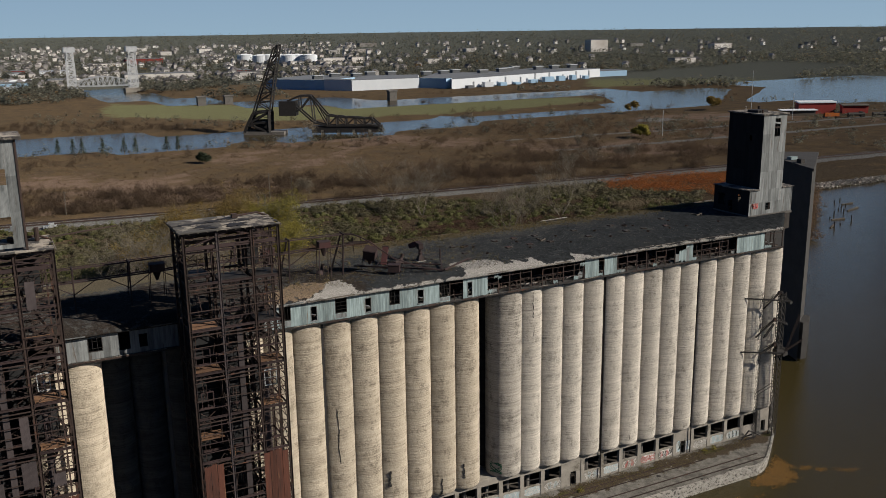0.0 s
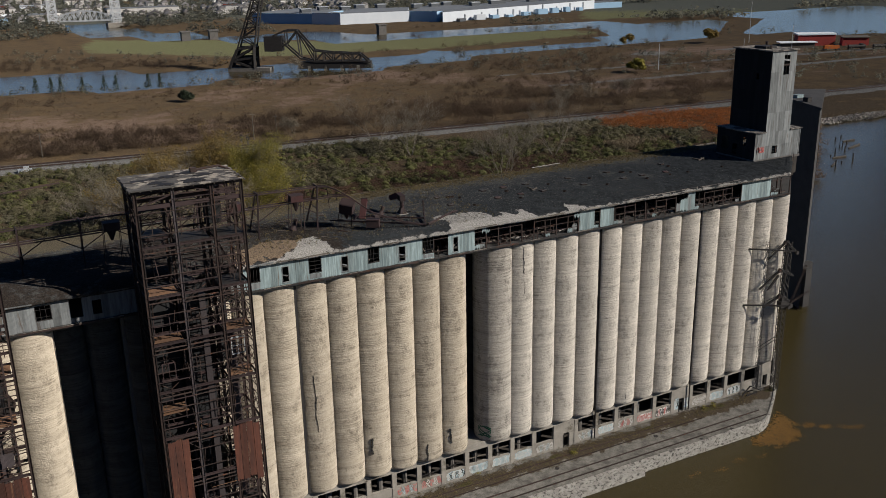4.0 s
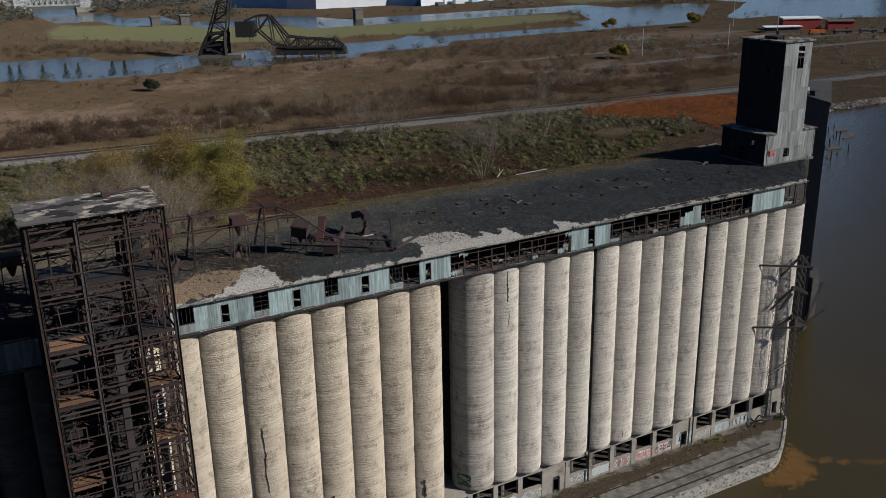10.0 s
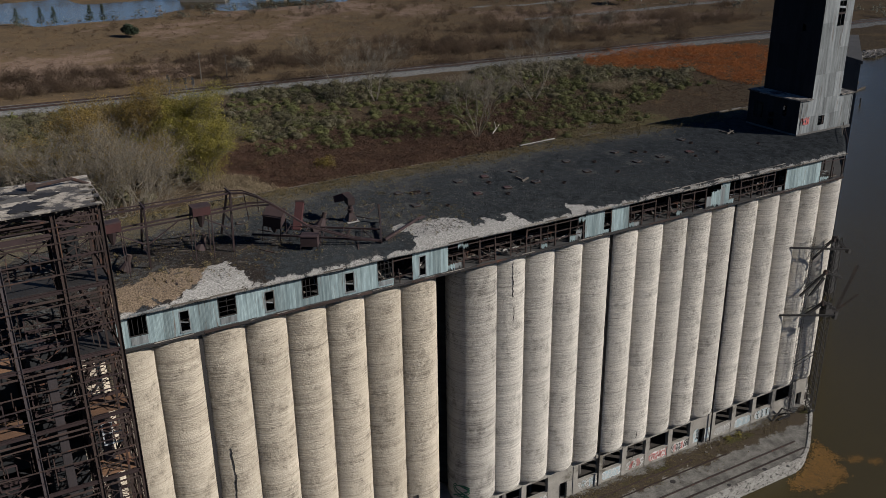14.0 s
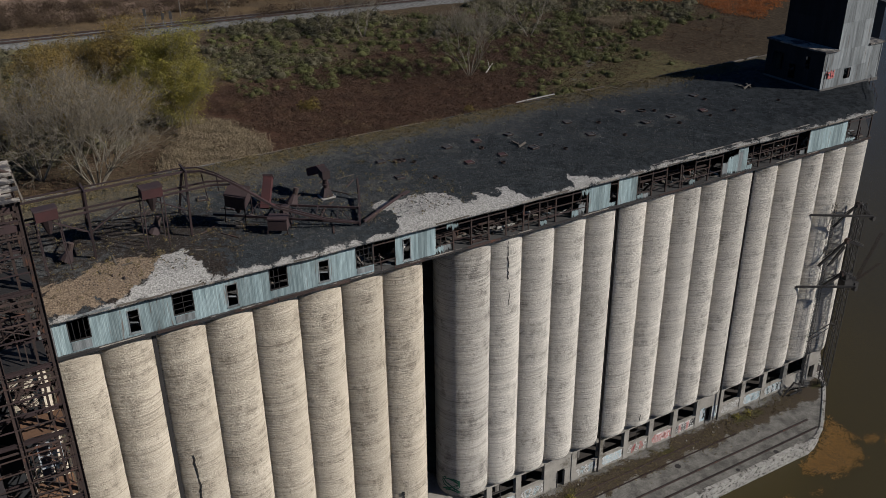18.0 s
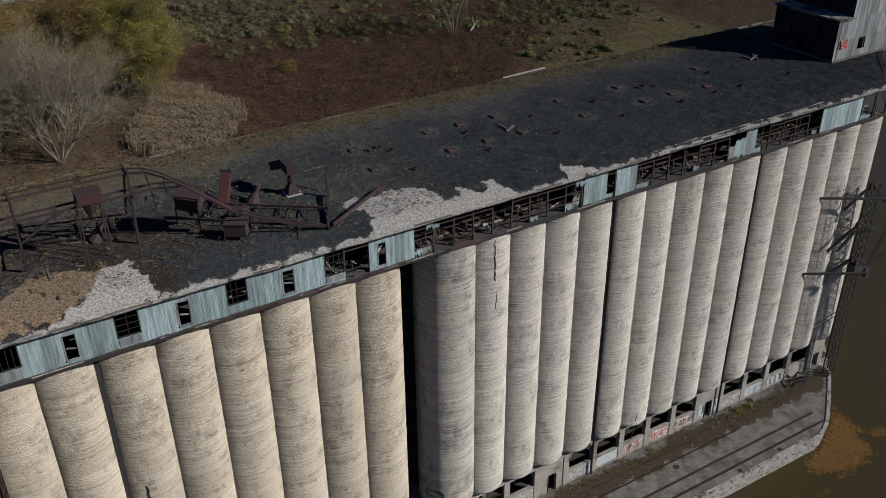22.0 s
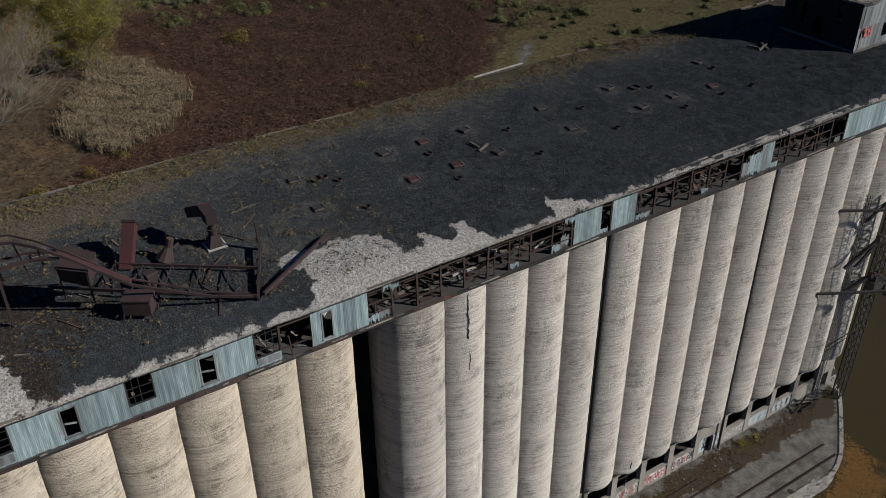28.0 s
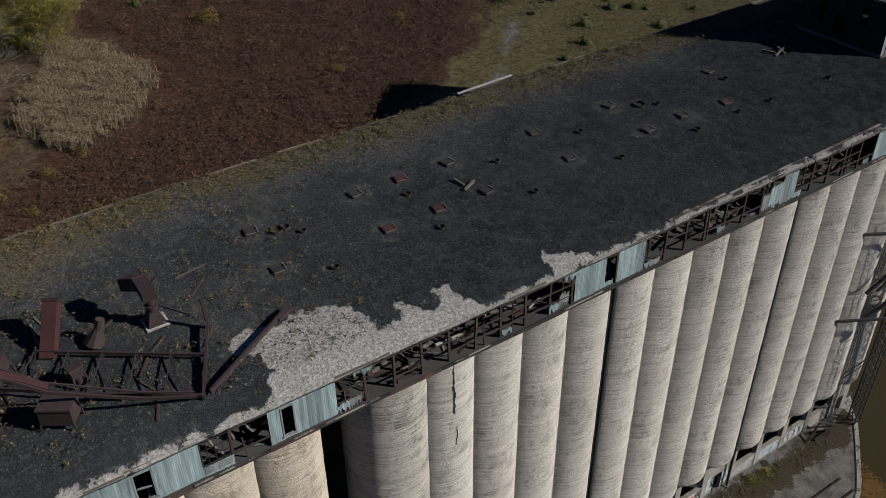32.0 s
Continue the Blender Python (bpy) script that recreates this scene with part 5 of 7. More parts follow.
part("cabin_post", Shape().box(-72.2, -11.05, 61.3, -71.95, -10.8, 75.6).box(-72.2, -5.3, 61.3, -71.95, -5.05, 75.6), RUST, west)
part("vent_pipe", Shape().tube((-70.6, -6, 61.6), (-70.6, -6, 63.4), 0.3), RUST, west)
part("jib", Shape().beam((-69, -6, 61.9), (-60.5, -4.5, 62.2), 0.16), RUST, west)

# ---- things on the elevator roof ----
def roof_z(x, y):
    return float(roof_height(np.array([float(x)]), np.array([float(y)]))[0])




def roof_hatch(x, y, turn, lid):
    z = roof_z(x, y)
    h = thing("roof_hatch", (x, y, z), "square steel roof hatch with a rusted rim" if lid else "open square roof hatch with a rusted rim", "hatch", "roof hatches")
    m = pose(x, y, z, 0, 0, turn)
    s = 0.5
    h1 = 0.17
    rim = Shape().box(-s, -s, -0.1, s, -s + 0.07, h1).box(-s, s - 0.07, -0.1, s, s, h1).box(-s, -s + 0.07, -0.1, -s + 0.07, s - 0.07, h1).box(s - 0.07, -s + 0.07, -0.1, s, s - 0.07, h1)
    put("rim", rim.data("rim", RUST), h, m)
    lip = Shape().beam((s, -s, h1 + 0.02), (s, s, h1 + 0.02), 0.06, 0.04).beam((-s, -s, h1 + 0.02), (s * 0.6, -s, h1 + 0.02), 0.045, 0.04)
    put("lip", lip.data("lip", RIM_DULL), h, m)
    put("lid", Shape().box(-s + 0.08, -s + 0.08, 0.06, s - 0.08, s - 0.08, 0.13).data("lid", DULL_RED if lid == 2 else BLACK_STEEL), h, m @ pose(0, 0, 0.03, 5 * math.sin(3 * x), 4, 0))


for x, y, lid in HATCHES:
    roof_hatch(x, y, 11 * math.sin(2.3 * x), lid)


for i, (x, y, r) in enumerate(VENTS):
    z = roof_z(x, y)
    rr = random.Random(i)
    ring = [(x + r * rr.uniform(0.8, 1.2) * math.cos(k * 0.7), y + r * rr.uniform(0.8, 1.2) * math.sin(k * 0.7)) for k in range(9)]
    ventpipe = thing("roof_vent", (x, y, z), "low dark open vent sunk in the tar", "vent", "roof vents")
    part("mouth", Shape().prism(ring, z - 0.05, z + 0.05), BLACK_STEEL, ventpipe)
    part("collar", Shape().tube((x, y, z - 0.1), (x, y, z + 0.22), r * 1.2, r * 1.1, 12, False), RUST, ventpipe)

# rust-red duct that rises from the roof and bends back down
duct = thing("roof_duct", (-7.9, 8.0, ROOF_Z), "rusted elbow duct rising from the roof", "duct")
part("base_plate", Shape().box(-8.75, 7.25, 47.4, -7.15, 8.75, 47.62), RIM_PALE, duct, "pale flashing round the duct's foot")
part("base_cone", Shape().add([(-8.6, 7.4, 47.6), (-7.3, 7.4, 47.6), (-7.3, 8.6, 47.6), (-8.6, 8.6, 47.6), (-8.25, 7.7, 48.6), (-7.65, 7.7, 48.6), (-7.65, 8.3, 48.6), (-8.25, 8.3, 48.6)], ((0, 1, 5, 4), (1, 2, 6, 5), (2, 3, 7, 6), (3, 0, 4, 7), (4, 5, 6, 7))), WRECK, duct)
part("neck", Shape().tube((-7.95, 8.0, 48.6), (-8.0, 7.95, 49.9), 0.31, 0.29, 14).tube((-7.97, 7.98, 48.95), (-7.98, 7.97, 49.15), 0.42, 0.42, 14), WRECK, duct)
part("elbow", Shape().add([(-8.5, 7.35, 49.8), (-7.6, 7.35, 49.8), (-7.6, 8.4, 49.8), (-8.5, 8.4, 49.8), (-8.55, 7.3, 50.75), (-7.65, 7.3, 50.75), (-7.7, 8.9, 51.0), (-8.6, 8.9, 51.0)], ((3, 2, 1, 0), (0, 1, 5, 4), (1, 2, 6, 5), (2, 3, 7, 6), (3, 0, 4, 7), (4, 5, 6, 7))), WRECK, duct)
part("chute", Shape().add([(-8.6, 8.3, 50.25), (-7.65, 8.3, 50.25), (-7.65, 8.8, 51.02), (-8.6, 8.8, 51.02), (-9.25, 9.9, 49.55), (-8.25, 9.9, 49.55), (-8.25, 10.3, 50.3), (-9.25, 10.3, 50.3)], ((3, 2, 1, 0), (4, 5, 6, 7), (0, 1, 5, 4), (1, 2, 6, 5), (2, 3, 7, 6), (3, 0, 4, 7))), DULL_RED, duct, "dull red-painted sheet steel chute")

# fallen conveyor gantry
gantry = thing("conveyor_gantry", (-30, 8.5, ROOF_Z), "rusted overhead conveyor gantry, collapsed at one end", "gantry")
for dy in (0, 1.1):
    pts = [(-69.0, 5.4 + dy, 54.4), (-60, 5.3 + dy, 54.5), (-46, 5.2 + dy, 54.7), (-33.2, 5.1 + dy, 54.8), (-23.7, 5.0 + dy, 54.8), (-22.2, 4.4 + dy, 54.75), (-20.9, 3.8 + dy, 54.2), (-19.1, 3.0 + dy, 53.0), (-17.7, 2.5 + dy, 51.8), (-16, 1.9 + dy * 0.9, 50.4), (-13.6, 1.1 + dy * 0.8, 49.4), (-11.0, 0.25 + dy * 0.6, 48.4), (-8.4, -0.7 + dy * 0.4, 47.9)]
    for p, q in zip(pts, pts[1:]):
        part("chord", Shape().beam(p, q, 0.1 if dy else 0.13, 0.12 if dy else 0.2), WRECK, gantry)
    low = [(-69.0, 5.4 + dy, 52.3), (-60, 5.3 + dy, 52.4), (-46, 5.2 + dy, 52.6), (-33.2, 5.1 + dy, 52.7), (-26.0, 5.0 + dy, 52.8), (-21.6, 4.2 + dy, 53.2), (-19.8, 3.4 + dy, 53.2)]
    for p, q in zip(low, low[1:]):
        part("lower_chord", Shape().beam(p, q, 0.13, 0.18), WRECK, gantry)
for x, top in ((-66, 54.4), (-58, 54.5), (-50, 54.6), (-42, 54.7), (-33.0, 54.8), (-23.6, 54.8)):
    part("trestle_leg", Shape().beam((x, 5.9, roof_z(x, 5.9) - 0.05), (x, 5.0, top), 0.2, 0.24), WRECK, gantry)
    part("trestle_leg", Shape().beam((x + 0.5, 12.4, roof_z(x, 12.4) - 0.05), (x, 6.1, top), 0.2, 0.24), WRECK, gantry)
    part("trestle_tie", Shape().beam((x, 5.5, 51.2), (x + 0.2, 8.9, 51.2), 0.12), WRECK, gantry)
    part("trestle_tie", Shape().beam((x, 5.8, 48.9), (x + 0.3, 11.3, 48.9), 0.1), WRECK, gantry)
    part("knee_brace", Shape().beam((x, 5.6, 50.4), (x - 3.6, 5.2, 52.6), 0.12), WRECK, gantry)
    if x < -25:
        part("knee_brace", Shape().beam((x, 5.6, 50.4), (x + 3.4, 5.2, 52.6), 0.12), WRECK, gantry)
    part("cross_head", Shape().beam((x, 4.4, top + 0.1), (x, 6.9, top + 0.1), 0.16), WRECK, gantry)
part("hanger", Shape().beam((-20.9, 4.0, 54.2), (-20.8, 4.2, 52.4), 0.09).beam((-22.2, 4.6, 54.7), (-21.7, 5.2, 51.2), 0.09), WRECK, gantry)
part("walk_grating", Shape().beam((-19.8, 3.9, 53.35), (-15.8, 2.4, 50.35), 0.5, 0.06), DULL_RED, gantry, "rusted footway along the fallen run")
# the truss that lies on its side
a0, a1, b0, b1 = Vector((-20.5, 8.6, 48.1)), Vector((-8.1, -0.8, 47.9)), Vector((-15.5, 9.2, 47.9)), Vector((-6.6, 2.6, 47.9))
part("fallen_chord", Shape().beam(a0, a0.lerp(a1, 0.5) + Vector((0.4, -0.9, 0.2)), 0.14, 0.24).beam(a0.lerp(a1, 0.5) + Vector((0.4, -0.9, 0.2)), a1, 0.14, 0.24), WRECK, gantry)
part("fallen_chord", Shape().beam(b0, b1, 0.14, 0.22), WRECK, gantry)
for i in range(6):
    u = i / 5
    part("fallen_web", Shape().beam(a0.lerp(a1, 0.25 + 0.75 * u), b0.lerp(b1, min(1, u)), 0.08).beam(a0.lerp(a1, min(1, 0.35 + 0.75 * u)), b0.lerp(b1, min(1, u)), 0.07), WRECK, gantry)
part("end_frame", Shape().beam((-8.1, -0.9, 47.7), (-5.2, 5.4, 48.1), 0.18, 0.28).beam((-5.2, 5.4, 47.5), (-5.3, 5.5, 50.0), 0.2), WRECK, gantry)
part("loose_strut", Shape().beam((-7.6, -0.8, 47.9), (-0.7, 3.4, 48.0), 0.2, 0.28), WRECK, gantry)
part("strut_plate", Shape().beam((-1.3, 3.0, 48.0), (0.0, 3.8, 47.9), 0.5, 0.14), WRECK, gantry)


def bin_box(x, y, z, sx, sy, sz, turn, tilt, material, label, cone=True):
    h = thing("conveyor_hopper", (x, y, ROOF_Z), label, "hopper", "conveyor hoppers")
    m = pose(x, y, z, tilt, tilt * 0.5, turn)
    put("bin", Shape().box(-sx / 2, -sy / 2, 0, sx / 2, sy / 2, sz).data("bin", material), h, m)
    put("rim", Shape().box(-sx / 2 - 0.06, -sy / 2 - 0.06, sz - 0.12, sx / 2 + 0.06, sy / 2 + 0.06, sz + 0.02).data("rim", WRECK), h, m)
    for a, b in ((-1, -1), (1, -1), (1, 1), (-1, 1)):
        put("leg", Shape().beam((a * sx / 2, b * sy / 2, 0.1), (a * sx / 2 * 1.05, b * sy / 2 * 1.05, roof_z(x, y) - z + 0.05), 0.09).data("leg", WRECK), h, m)
    if cone:
        put("spout", Shape().tube((0, 0, 0), (0, 0, max(roof_z(x, y) - z, -1.6) + 0.1), sx * 0.33, 0.18, 8).data("spout", WRECK), h, m)
    return h


bin_box(-15.7, 2.2, 47.95, 1.95, 1.35, 1.25, -33, 0, WRECK, "dark rusted square hopper on legs", False)
bin_box(-18.5, 6.0, 50.0, 2.1, 1.8, 1.7, -38, 22, WRECK, "tilted rusted hopper under the fallen gantry")
bin_box(-13.9, 5.0, 48.2, 0.8, 0.7, 0.7, 10, -8, WRECK, "red rusted hopper box beside the fallen truss")
bin_box(-27.1, 5.1, 53.0, 2.0, 1.2, 1.05, 3, 2, DULL_RED, "dull red hopper hung below the gantry")
bin_box(-36.6, 5.2, 52.8, 2.0, 1.2, 1.1, 3, -2, DULL_RED, "dull red hopper hung below the gantry")
bin_box(-54.0, 5.3, 52.6, 2.2, 1.4, 1.2, 0, 3, WRECK, "rusted hopper hung below the gantry")
reddish = thing("red_duct", (-14.4, 9.5, ROOF_Z), "upright red sheet-steel duct, dented", "duct")
part("casing", Shape().beam((-14.9, 8.6, 47.4), (-13.4, 10.9, 50.0), 0.95, 0.7), DULL_RED, reddish)
part("flange", Shape().beam((-13.42, 10.87, 49.96), (-13.34, 10.99, 50.1), 1.1, 0.85), WRECK, reddish)
for i, (x, y) in enumerate(((-12.0, 8.2), (-35.6, 6.8), (-26.8, 8.6))):
    sp = thing("loose_spout", (x, y, roof_z(x, y)), "small cone-shaped spout lying on the roof", "spout", "loose spouts")
    part("cone", Shape().tube((x, y, 47.5), (x + 0.5, y + 0.1, 48.5), 0.75, 0.3, 10), WRECK, sp)
    part("neck", Shape().tube((x + 0.5, y + 0.1, 48.45), (x + 0.75, y + 0.1, 49.2), 0.3, 0.3, 10), RUST, sp)
rnd = random.Random(8)
for i in range(40):
    x, y = rnd.uniform(-34, -3), rnd.uniform(-0.5, 14)
    z = roof_z(x, y)
    a, n2 = rnd.uniform(0, 6.28), rnd.uniform(0.5, 2.6)
    solid("scrap_bar", Shape().beam((x, y, z + 0.05), (x + n2 * math.cos(a), y + n2 * math.sin(a), roof_z(x + n2 * math.cos(a), y + n2 * math.sin(a)) + 0.06), rnd.uniform(0.07, 0.16), rnd.uniform(0.05, 0.14)), rnd.choice((RUST, TIMBER, RUST)),
          "loose rusted bar lying on the roof", "scrap", "roof scrap")
for x, y, n2, a in ((61, 12.5, 2.2, 0.3), (62.2, 12.2, 1.6, 1.2), (61.6, 13, 1.4, 2.2), (18.8, 9.6, 1.5, 0.4), (19.2, 10.2, 1.2, 1.8)):
    z = roof_z(x, y)
    solid("scrap_timber", Shape().beam((x, y, z + 0.1), (x + n2 * math.cos(a), y + n2 * math.sin(a), z + 0.25), 0.2, 0.2), TIMBER, "broken timber lying on the tar roof", "scrap", "roof scrap")
# raised edge along the back of the roof
x = -94.0
back = thing("roof_kerb", (0, 24.3, ROOF_Z), "low broken kerb along the rear roof edge", "kerb", kind="structure")
while x < 89:
    w = rnd.uniform(2, 6)
    part("kerb_piece", Shape().beam((x, 24.25, 47.5 + rnd.uniform(-0.05, 0.08)), (min(x + w, 90), 24.25 + rnd.uniform(-0.05, 0.05), 47.52 + rnd.uniform(-0.05, 0.08)), 0.25, 0.2), rnd.choice((BLOCK_DARK, CONC_DARK, TIMBER)), back)
    x += w * rnd.uniform(1.0, 1.9)
part("white_coping", Shape().beam((28.5, 24.4, 47.75), (35.2, 24.45, 47.9), 0.3, 0.08), RIM_PALE, back)

# ---- ship loader at the quay's end ----
loader = thing("ship_loader", (70, -3, 0), "rusted lattice loading mast with booms over the quay", "crane")


def lattice(parent, p, q, w, bays, name, thick=0.11, mat=RUST):
    p, q = Vector(p), Vector(q)
    d = (q - p).normalized()
    side = d.cross(Vector((0, 1, 0.2))).normalized()
    up = side.cross(d)
    cs = [side * (a * w / 2) + up * (b * w / 2) for a, b in ((-1, -1), (1, -1), (1, 1), (-1, 1))]
    s = Shape()
    for c in cs:
        s.beam(p + c, q + c, thick)
    body = part(name, s, mat, parent)
    lace = Shape()
    for i in range(bays):
        u, v = p.lerp(q, i / bays), p.lerp(q, (i + 1) / bays)
        for k in range(4):
            a, b = cs[k], cs[(k + 1) % 4]
            lace.beam(u + a, v + b, thick * 0.65).beam(u + b, v + a, thick * 0.65)
    part("lacing", lace, mat, body)


lattice(loader, (71.6, -3.0, 0), (70.9, -3.6, 33.0), 1.1, 24, "mast", 0.115, BLACK_STEEL)
lattice(loader, (66.6, -2.6, 0), (66.4, -2.5, 33.5), 0.5, 34, "ladder_leg", 0.03, BLACK_STEEL)
for p, q in (((62.0, -1.8, 32.4), (70.9, -5.8, 31.6)), ((61.8, -1.9, 20.7), (69.9, -6.0, 20.3))):
    part("boom", Shape().beam(p, q, 0.24, 0.3), BLACK_STEEL, loader)
    part("boom_bracket", Shape().beam(p, (p[0] + 0.5, p[1] + 0.5, p[2] - 0.9), 0.18), BLACK_STEEL, loader)
    part("pulley_block", Shape().tube((q[0], q[1] - 0.3, q[2] - 0.3), (q[0], q[1] + 0.3, q[2] - 0.3), 0.38, 0.38, 12), BLACK_STEEL, loader)
# swung arms with their stays, at three heights of the mast
for hub, left, right, w in (((70.0, -3.7, 32.9), (66.7, -2.6, 29.6), (72.0, -4.6, 31.0), 0.3), ((69.2, -3.7, 27.2), (65.2, -2.5, 23.5), (72.0, -4.6, 25.9), 0.34), ((69.7, -3.7, 21.6), (66.6, -2.6, 19.5), (71.8, -4.6, 20.4), 0.42)):
    part("swing_arm", Shape().beam(left, hub, w, w * 0.8), BLACK_STEEL, loader)
    part("swing_arm", Shape().beam(hub, right, w, w * 0.8), BLACK_STEEL, loader)
    part("hub_plate", Shape().tube((hub[0], hub[1] - 0.25, hub[2]), (hub[0], hub[1] + 0.25, hub[2]), 0.45, 0.45, 10), RUST, loader)
    part("stay_rod", Shape().tube((left[0] + 0.8, left[1], left[2] + 1.2), (hub[0] - 0.2, hub[1] - 0.3, hub[2] + 0.5), 0.06, 0.06, 6).tube((hub[0] - 0.2, hub[1] - 0.3, hub[2] + 0.5), (right[0], right[1], right[2] + 0.3), 0.06, 0.06, 6), BLACK_STEEL, loader)
part("spout_blade", Shape().add([(67.2, -2.7, 23.0), (67.9, -2.9, 23.3), (69.4, -3.6, 26.0), (69.1, -3.5, 26.3), (67.2, -2.5, 23.0), (67.9, -2.7, 23.3), (69.4, -3.4, 26.0), (69.1, -3.3, 26.3)], ((0, 1, 2, 3), (7, 6, 5, 4), (0, 4, 5, 1), (1, 5, 6, 2), (2, 6, 7, 3), (3, 7, 4, 0))), BLACK_STEEL, loader, "curved black loading spout")
part("head_block", Shape().box(69.6, -4.5, 19.3, 71.8, -3.3, 20.6).box(69.9, -4.3, 20.6, 71.2, -3.5, 21.4), BLACK_STEEL, loader)
part("side_arm", Shape().tube((66.3, -2.4, 10.6), (69.9, -3.4, 12.6), 0.08, 0.08, 6).tube((69.9, -3.4, 12.6), (71.2, -3.4, 11.8), 0.08, 0.08, 6).tube((66.3, -2.4, 9.8), (69.9, -3.4, 11.9), 0.06, 0.06, 6), BLACK_STEEL, loader)
lattice(loader, (72.6, -4.2, 20.0), (74.9, -5.2, 27.8), 0.34, 14, "raised_jib", 0.03)
lattice(loader, (72.6, -4.2, 19.8), (77.0, -4.7, 21.8), 0.28, 10, "short_jib", 0.03)
part("winch_house", Shape().box(71.9, -4.7, 18.9, 72.7, -3.9, 19.7), BLACK_STEEL, loader)
part("fallen_frame", Shape().beam((63.6, -2.0, 0.1), (66.2, -1.6, 1.6), 0.2).beam((66.2, -1.6, 1.6), (68.8, -2.2, 0.2), 0.2).beam((64.6, -2.4, 0.2), (67.4, -2.4, 0.3), 0.25).beam((65, -1.2, 0.2), (66.2, -2.6, 1.2), 0.18), BLACK_STEEL, loader)

# ---- quay ----
QUAY = covered_material("quay_concrete", [
    ("", ((0.235, 0.222, 0.2), (0.105, 0.1, 0.09))),
    ("dirt", ((0.095, 0.075, 0.052), (0.06, 0.047, 0.035))),
    ("moss", ((0.085, 0.078, 0.03), (0.06, 0.055, 0.028))),
], 0.95, (0.5, 0.1), (0.5, 5.0))
EDGE = [(56, -11.9), (58.2, -11.95), (60.1, -11.5), (62.1, -10.6), (63.9, -9.4), (68.9, -5.6), (72.6, -2.6)]
QUAY_WALL = mat("pale_rough_concrete", (0.52, 0.50, 0.46), dark=(0.22, 0.205, 0.185), scale=0.9, stretch=(1, 1, 1.6), bump=0.9, bump_size=0.03, spots=(0.075, 0.07, 0.062), spot_scale=1.5, spot_at=0.515)
quay = Shape().prism([(-120, -11.8), *EDGE, (106, 29), (106, 40), (-120, 40)], -5, -0.03)
solid("quay", quay, QUAY_WALL, "weathered concrete quay wall along the river", "quay", kind="structure")
me = grid_mesh("quay_paving", np.arange(-119, 73.0, 0.6), np.arange(-11.4, 0.01, 0.5698), lambda X, Y: 0.012 + 0.02 * swell(X, Y, 1.9, 1), QUAY, {
    "dirt": lambda X, Y: 0.82 - np.abs(Y + 3.2) / 5.2 + 0.16 * swell(X, Y, 4, 3) + 0.12 * swell(X, Y, 1.3, 3), "moss": lambda X, Y: 0.44 - np.abs(Y + 2.6) / 7 + 0.2 * swell(X, Y, 3, 5)})
bm = bmesh.new()
bm.from_mesh(me)
bmesh.ops.delete(bm, geom=[v for v in bm.verts if v.co.x > 61.5 + (v.co.y + 10.9) * 1.31], context="VERTS")
bm.to_mesh(me)
bm.free()
tagged(new("quay_paving", me), "cracked dirty concrete quay surface with weeds", "paving", kind="structure")
tagged(put("quay_end", Shape().prism([(57, -11.6), (60, -11.2), (62, -10.3), (68.7, -5.4), (72.3, -2.4), (72.3, 0), (57, 0)], -0.04, -0.012).data("quay_end", QUAY)), "bare concrete end of the quay", "paving", kind="structure")
rnd = random.Random(12)
x = -118.0
while x < 56:
    w = rnd.uniform(4, 7)
    solid("quay_coping", Shape().box(x, -11.96 + rnd.uniform(-0.04, 0.04), -0.45, min(x + w - 0.03, 56), -11.3 + rnd.uniform(-0.12, 0.12), 0.1 + rnd.uniform(-0.04, 0.05)), QUAY_WALL, "chipped concrete coping stone at the water", "coping", "quay coping stones")
    x += w
# lower fender ledge along part of the wall
solid("fender_ledge", Shape().box(-118, -13.0, -2.6, 29, -11.85, -0.9), QUAY_WALL, "lower concrete ledge at the foot of the quay", "ledge", kind="structure")
corner = Shape()
for (ax, ay), (bx, by) in zip(EDGE, EDGE[1:]):
    corner.beam((ax, ay, -0.05), (bx, by, -0.05), 0.5, 0.34)
solid("end_coping", corner, QUAY_WALL, "rough concrete edge at the quay's end", "coping", kind="structure")
for i, (y, x1) in enumerate(((-8.1, 62.1), (-10.1, 62.0), (-4.9, 50.0), (-3.3, 44.0))):
    solid("rail", Shape().box(-118, y - 0.04, 0.03, x1, y + 0.04, 0.2).box(-118, y - 0.08, 0.03, x1, y + 0.08, 0.06), RUST, "long rusted crane rail set in the quay", "rail", "quay rails")
    if i < 2:
        solid("rail_groove", Shape().box(-118, y + 0.12, 0.028, x1, y + 0.3, 0.045), BLACK_STEEL, "dark groove beside the crane rail", "groove", kind="structure")
for x, y, r in ((37.4, -5.9, 0.45), (56.6, -1.2, 0.5), (14.5, -6.1, 0.4), (52, -10.9, 0.4), (44.2, -10.9, 0.3)):
    solid("drain_hole", Shape().tube((x, y, 0.02), (x, y, 0.06), r, r, 12), BLACK_STEEL, "dark open drain in the quay", "drain", "quay drains")
for i in range(26):
    x, y = rnd.uniform(-20, 62), rnd.choice((rnd.uniform(-2.4, -0.4), rnd.uniform(-9, -0.5)))
    s = rnd.uniform(0.06, 0.2)
    a = rnd.uniform(0, 6.28)
    solid("rubble", Shape().beam((x, y, s * 0.3), (x + s * 2 * math.cos(a), y + s * 2 * math.sin(a), s * 0.35), s, s * 0.8), rnd.choice((CONC, CONC, TIMBER)), "small lump of broken concrete on the quay", "rubble", "quay rubble")
# drifting weed on the river
r2 = np.random.default_rng(3)
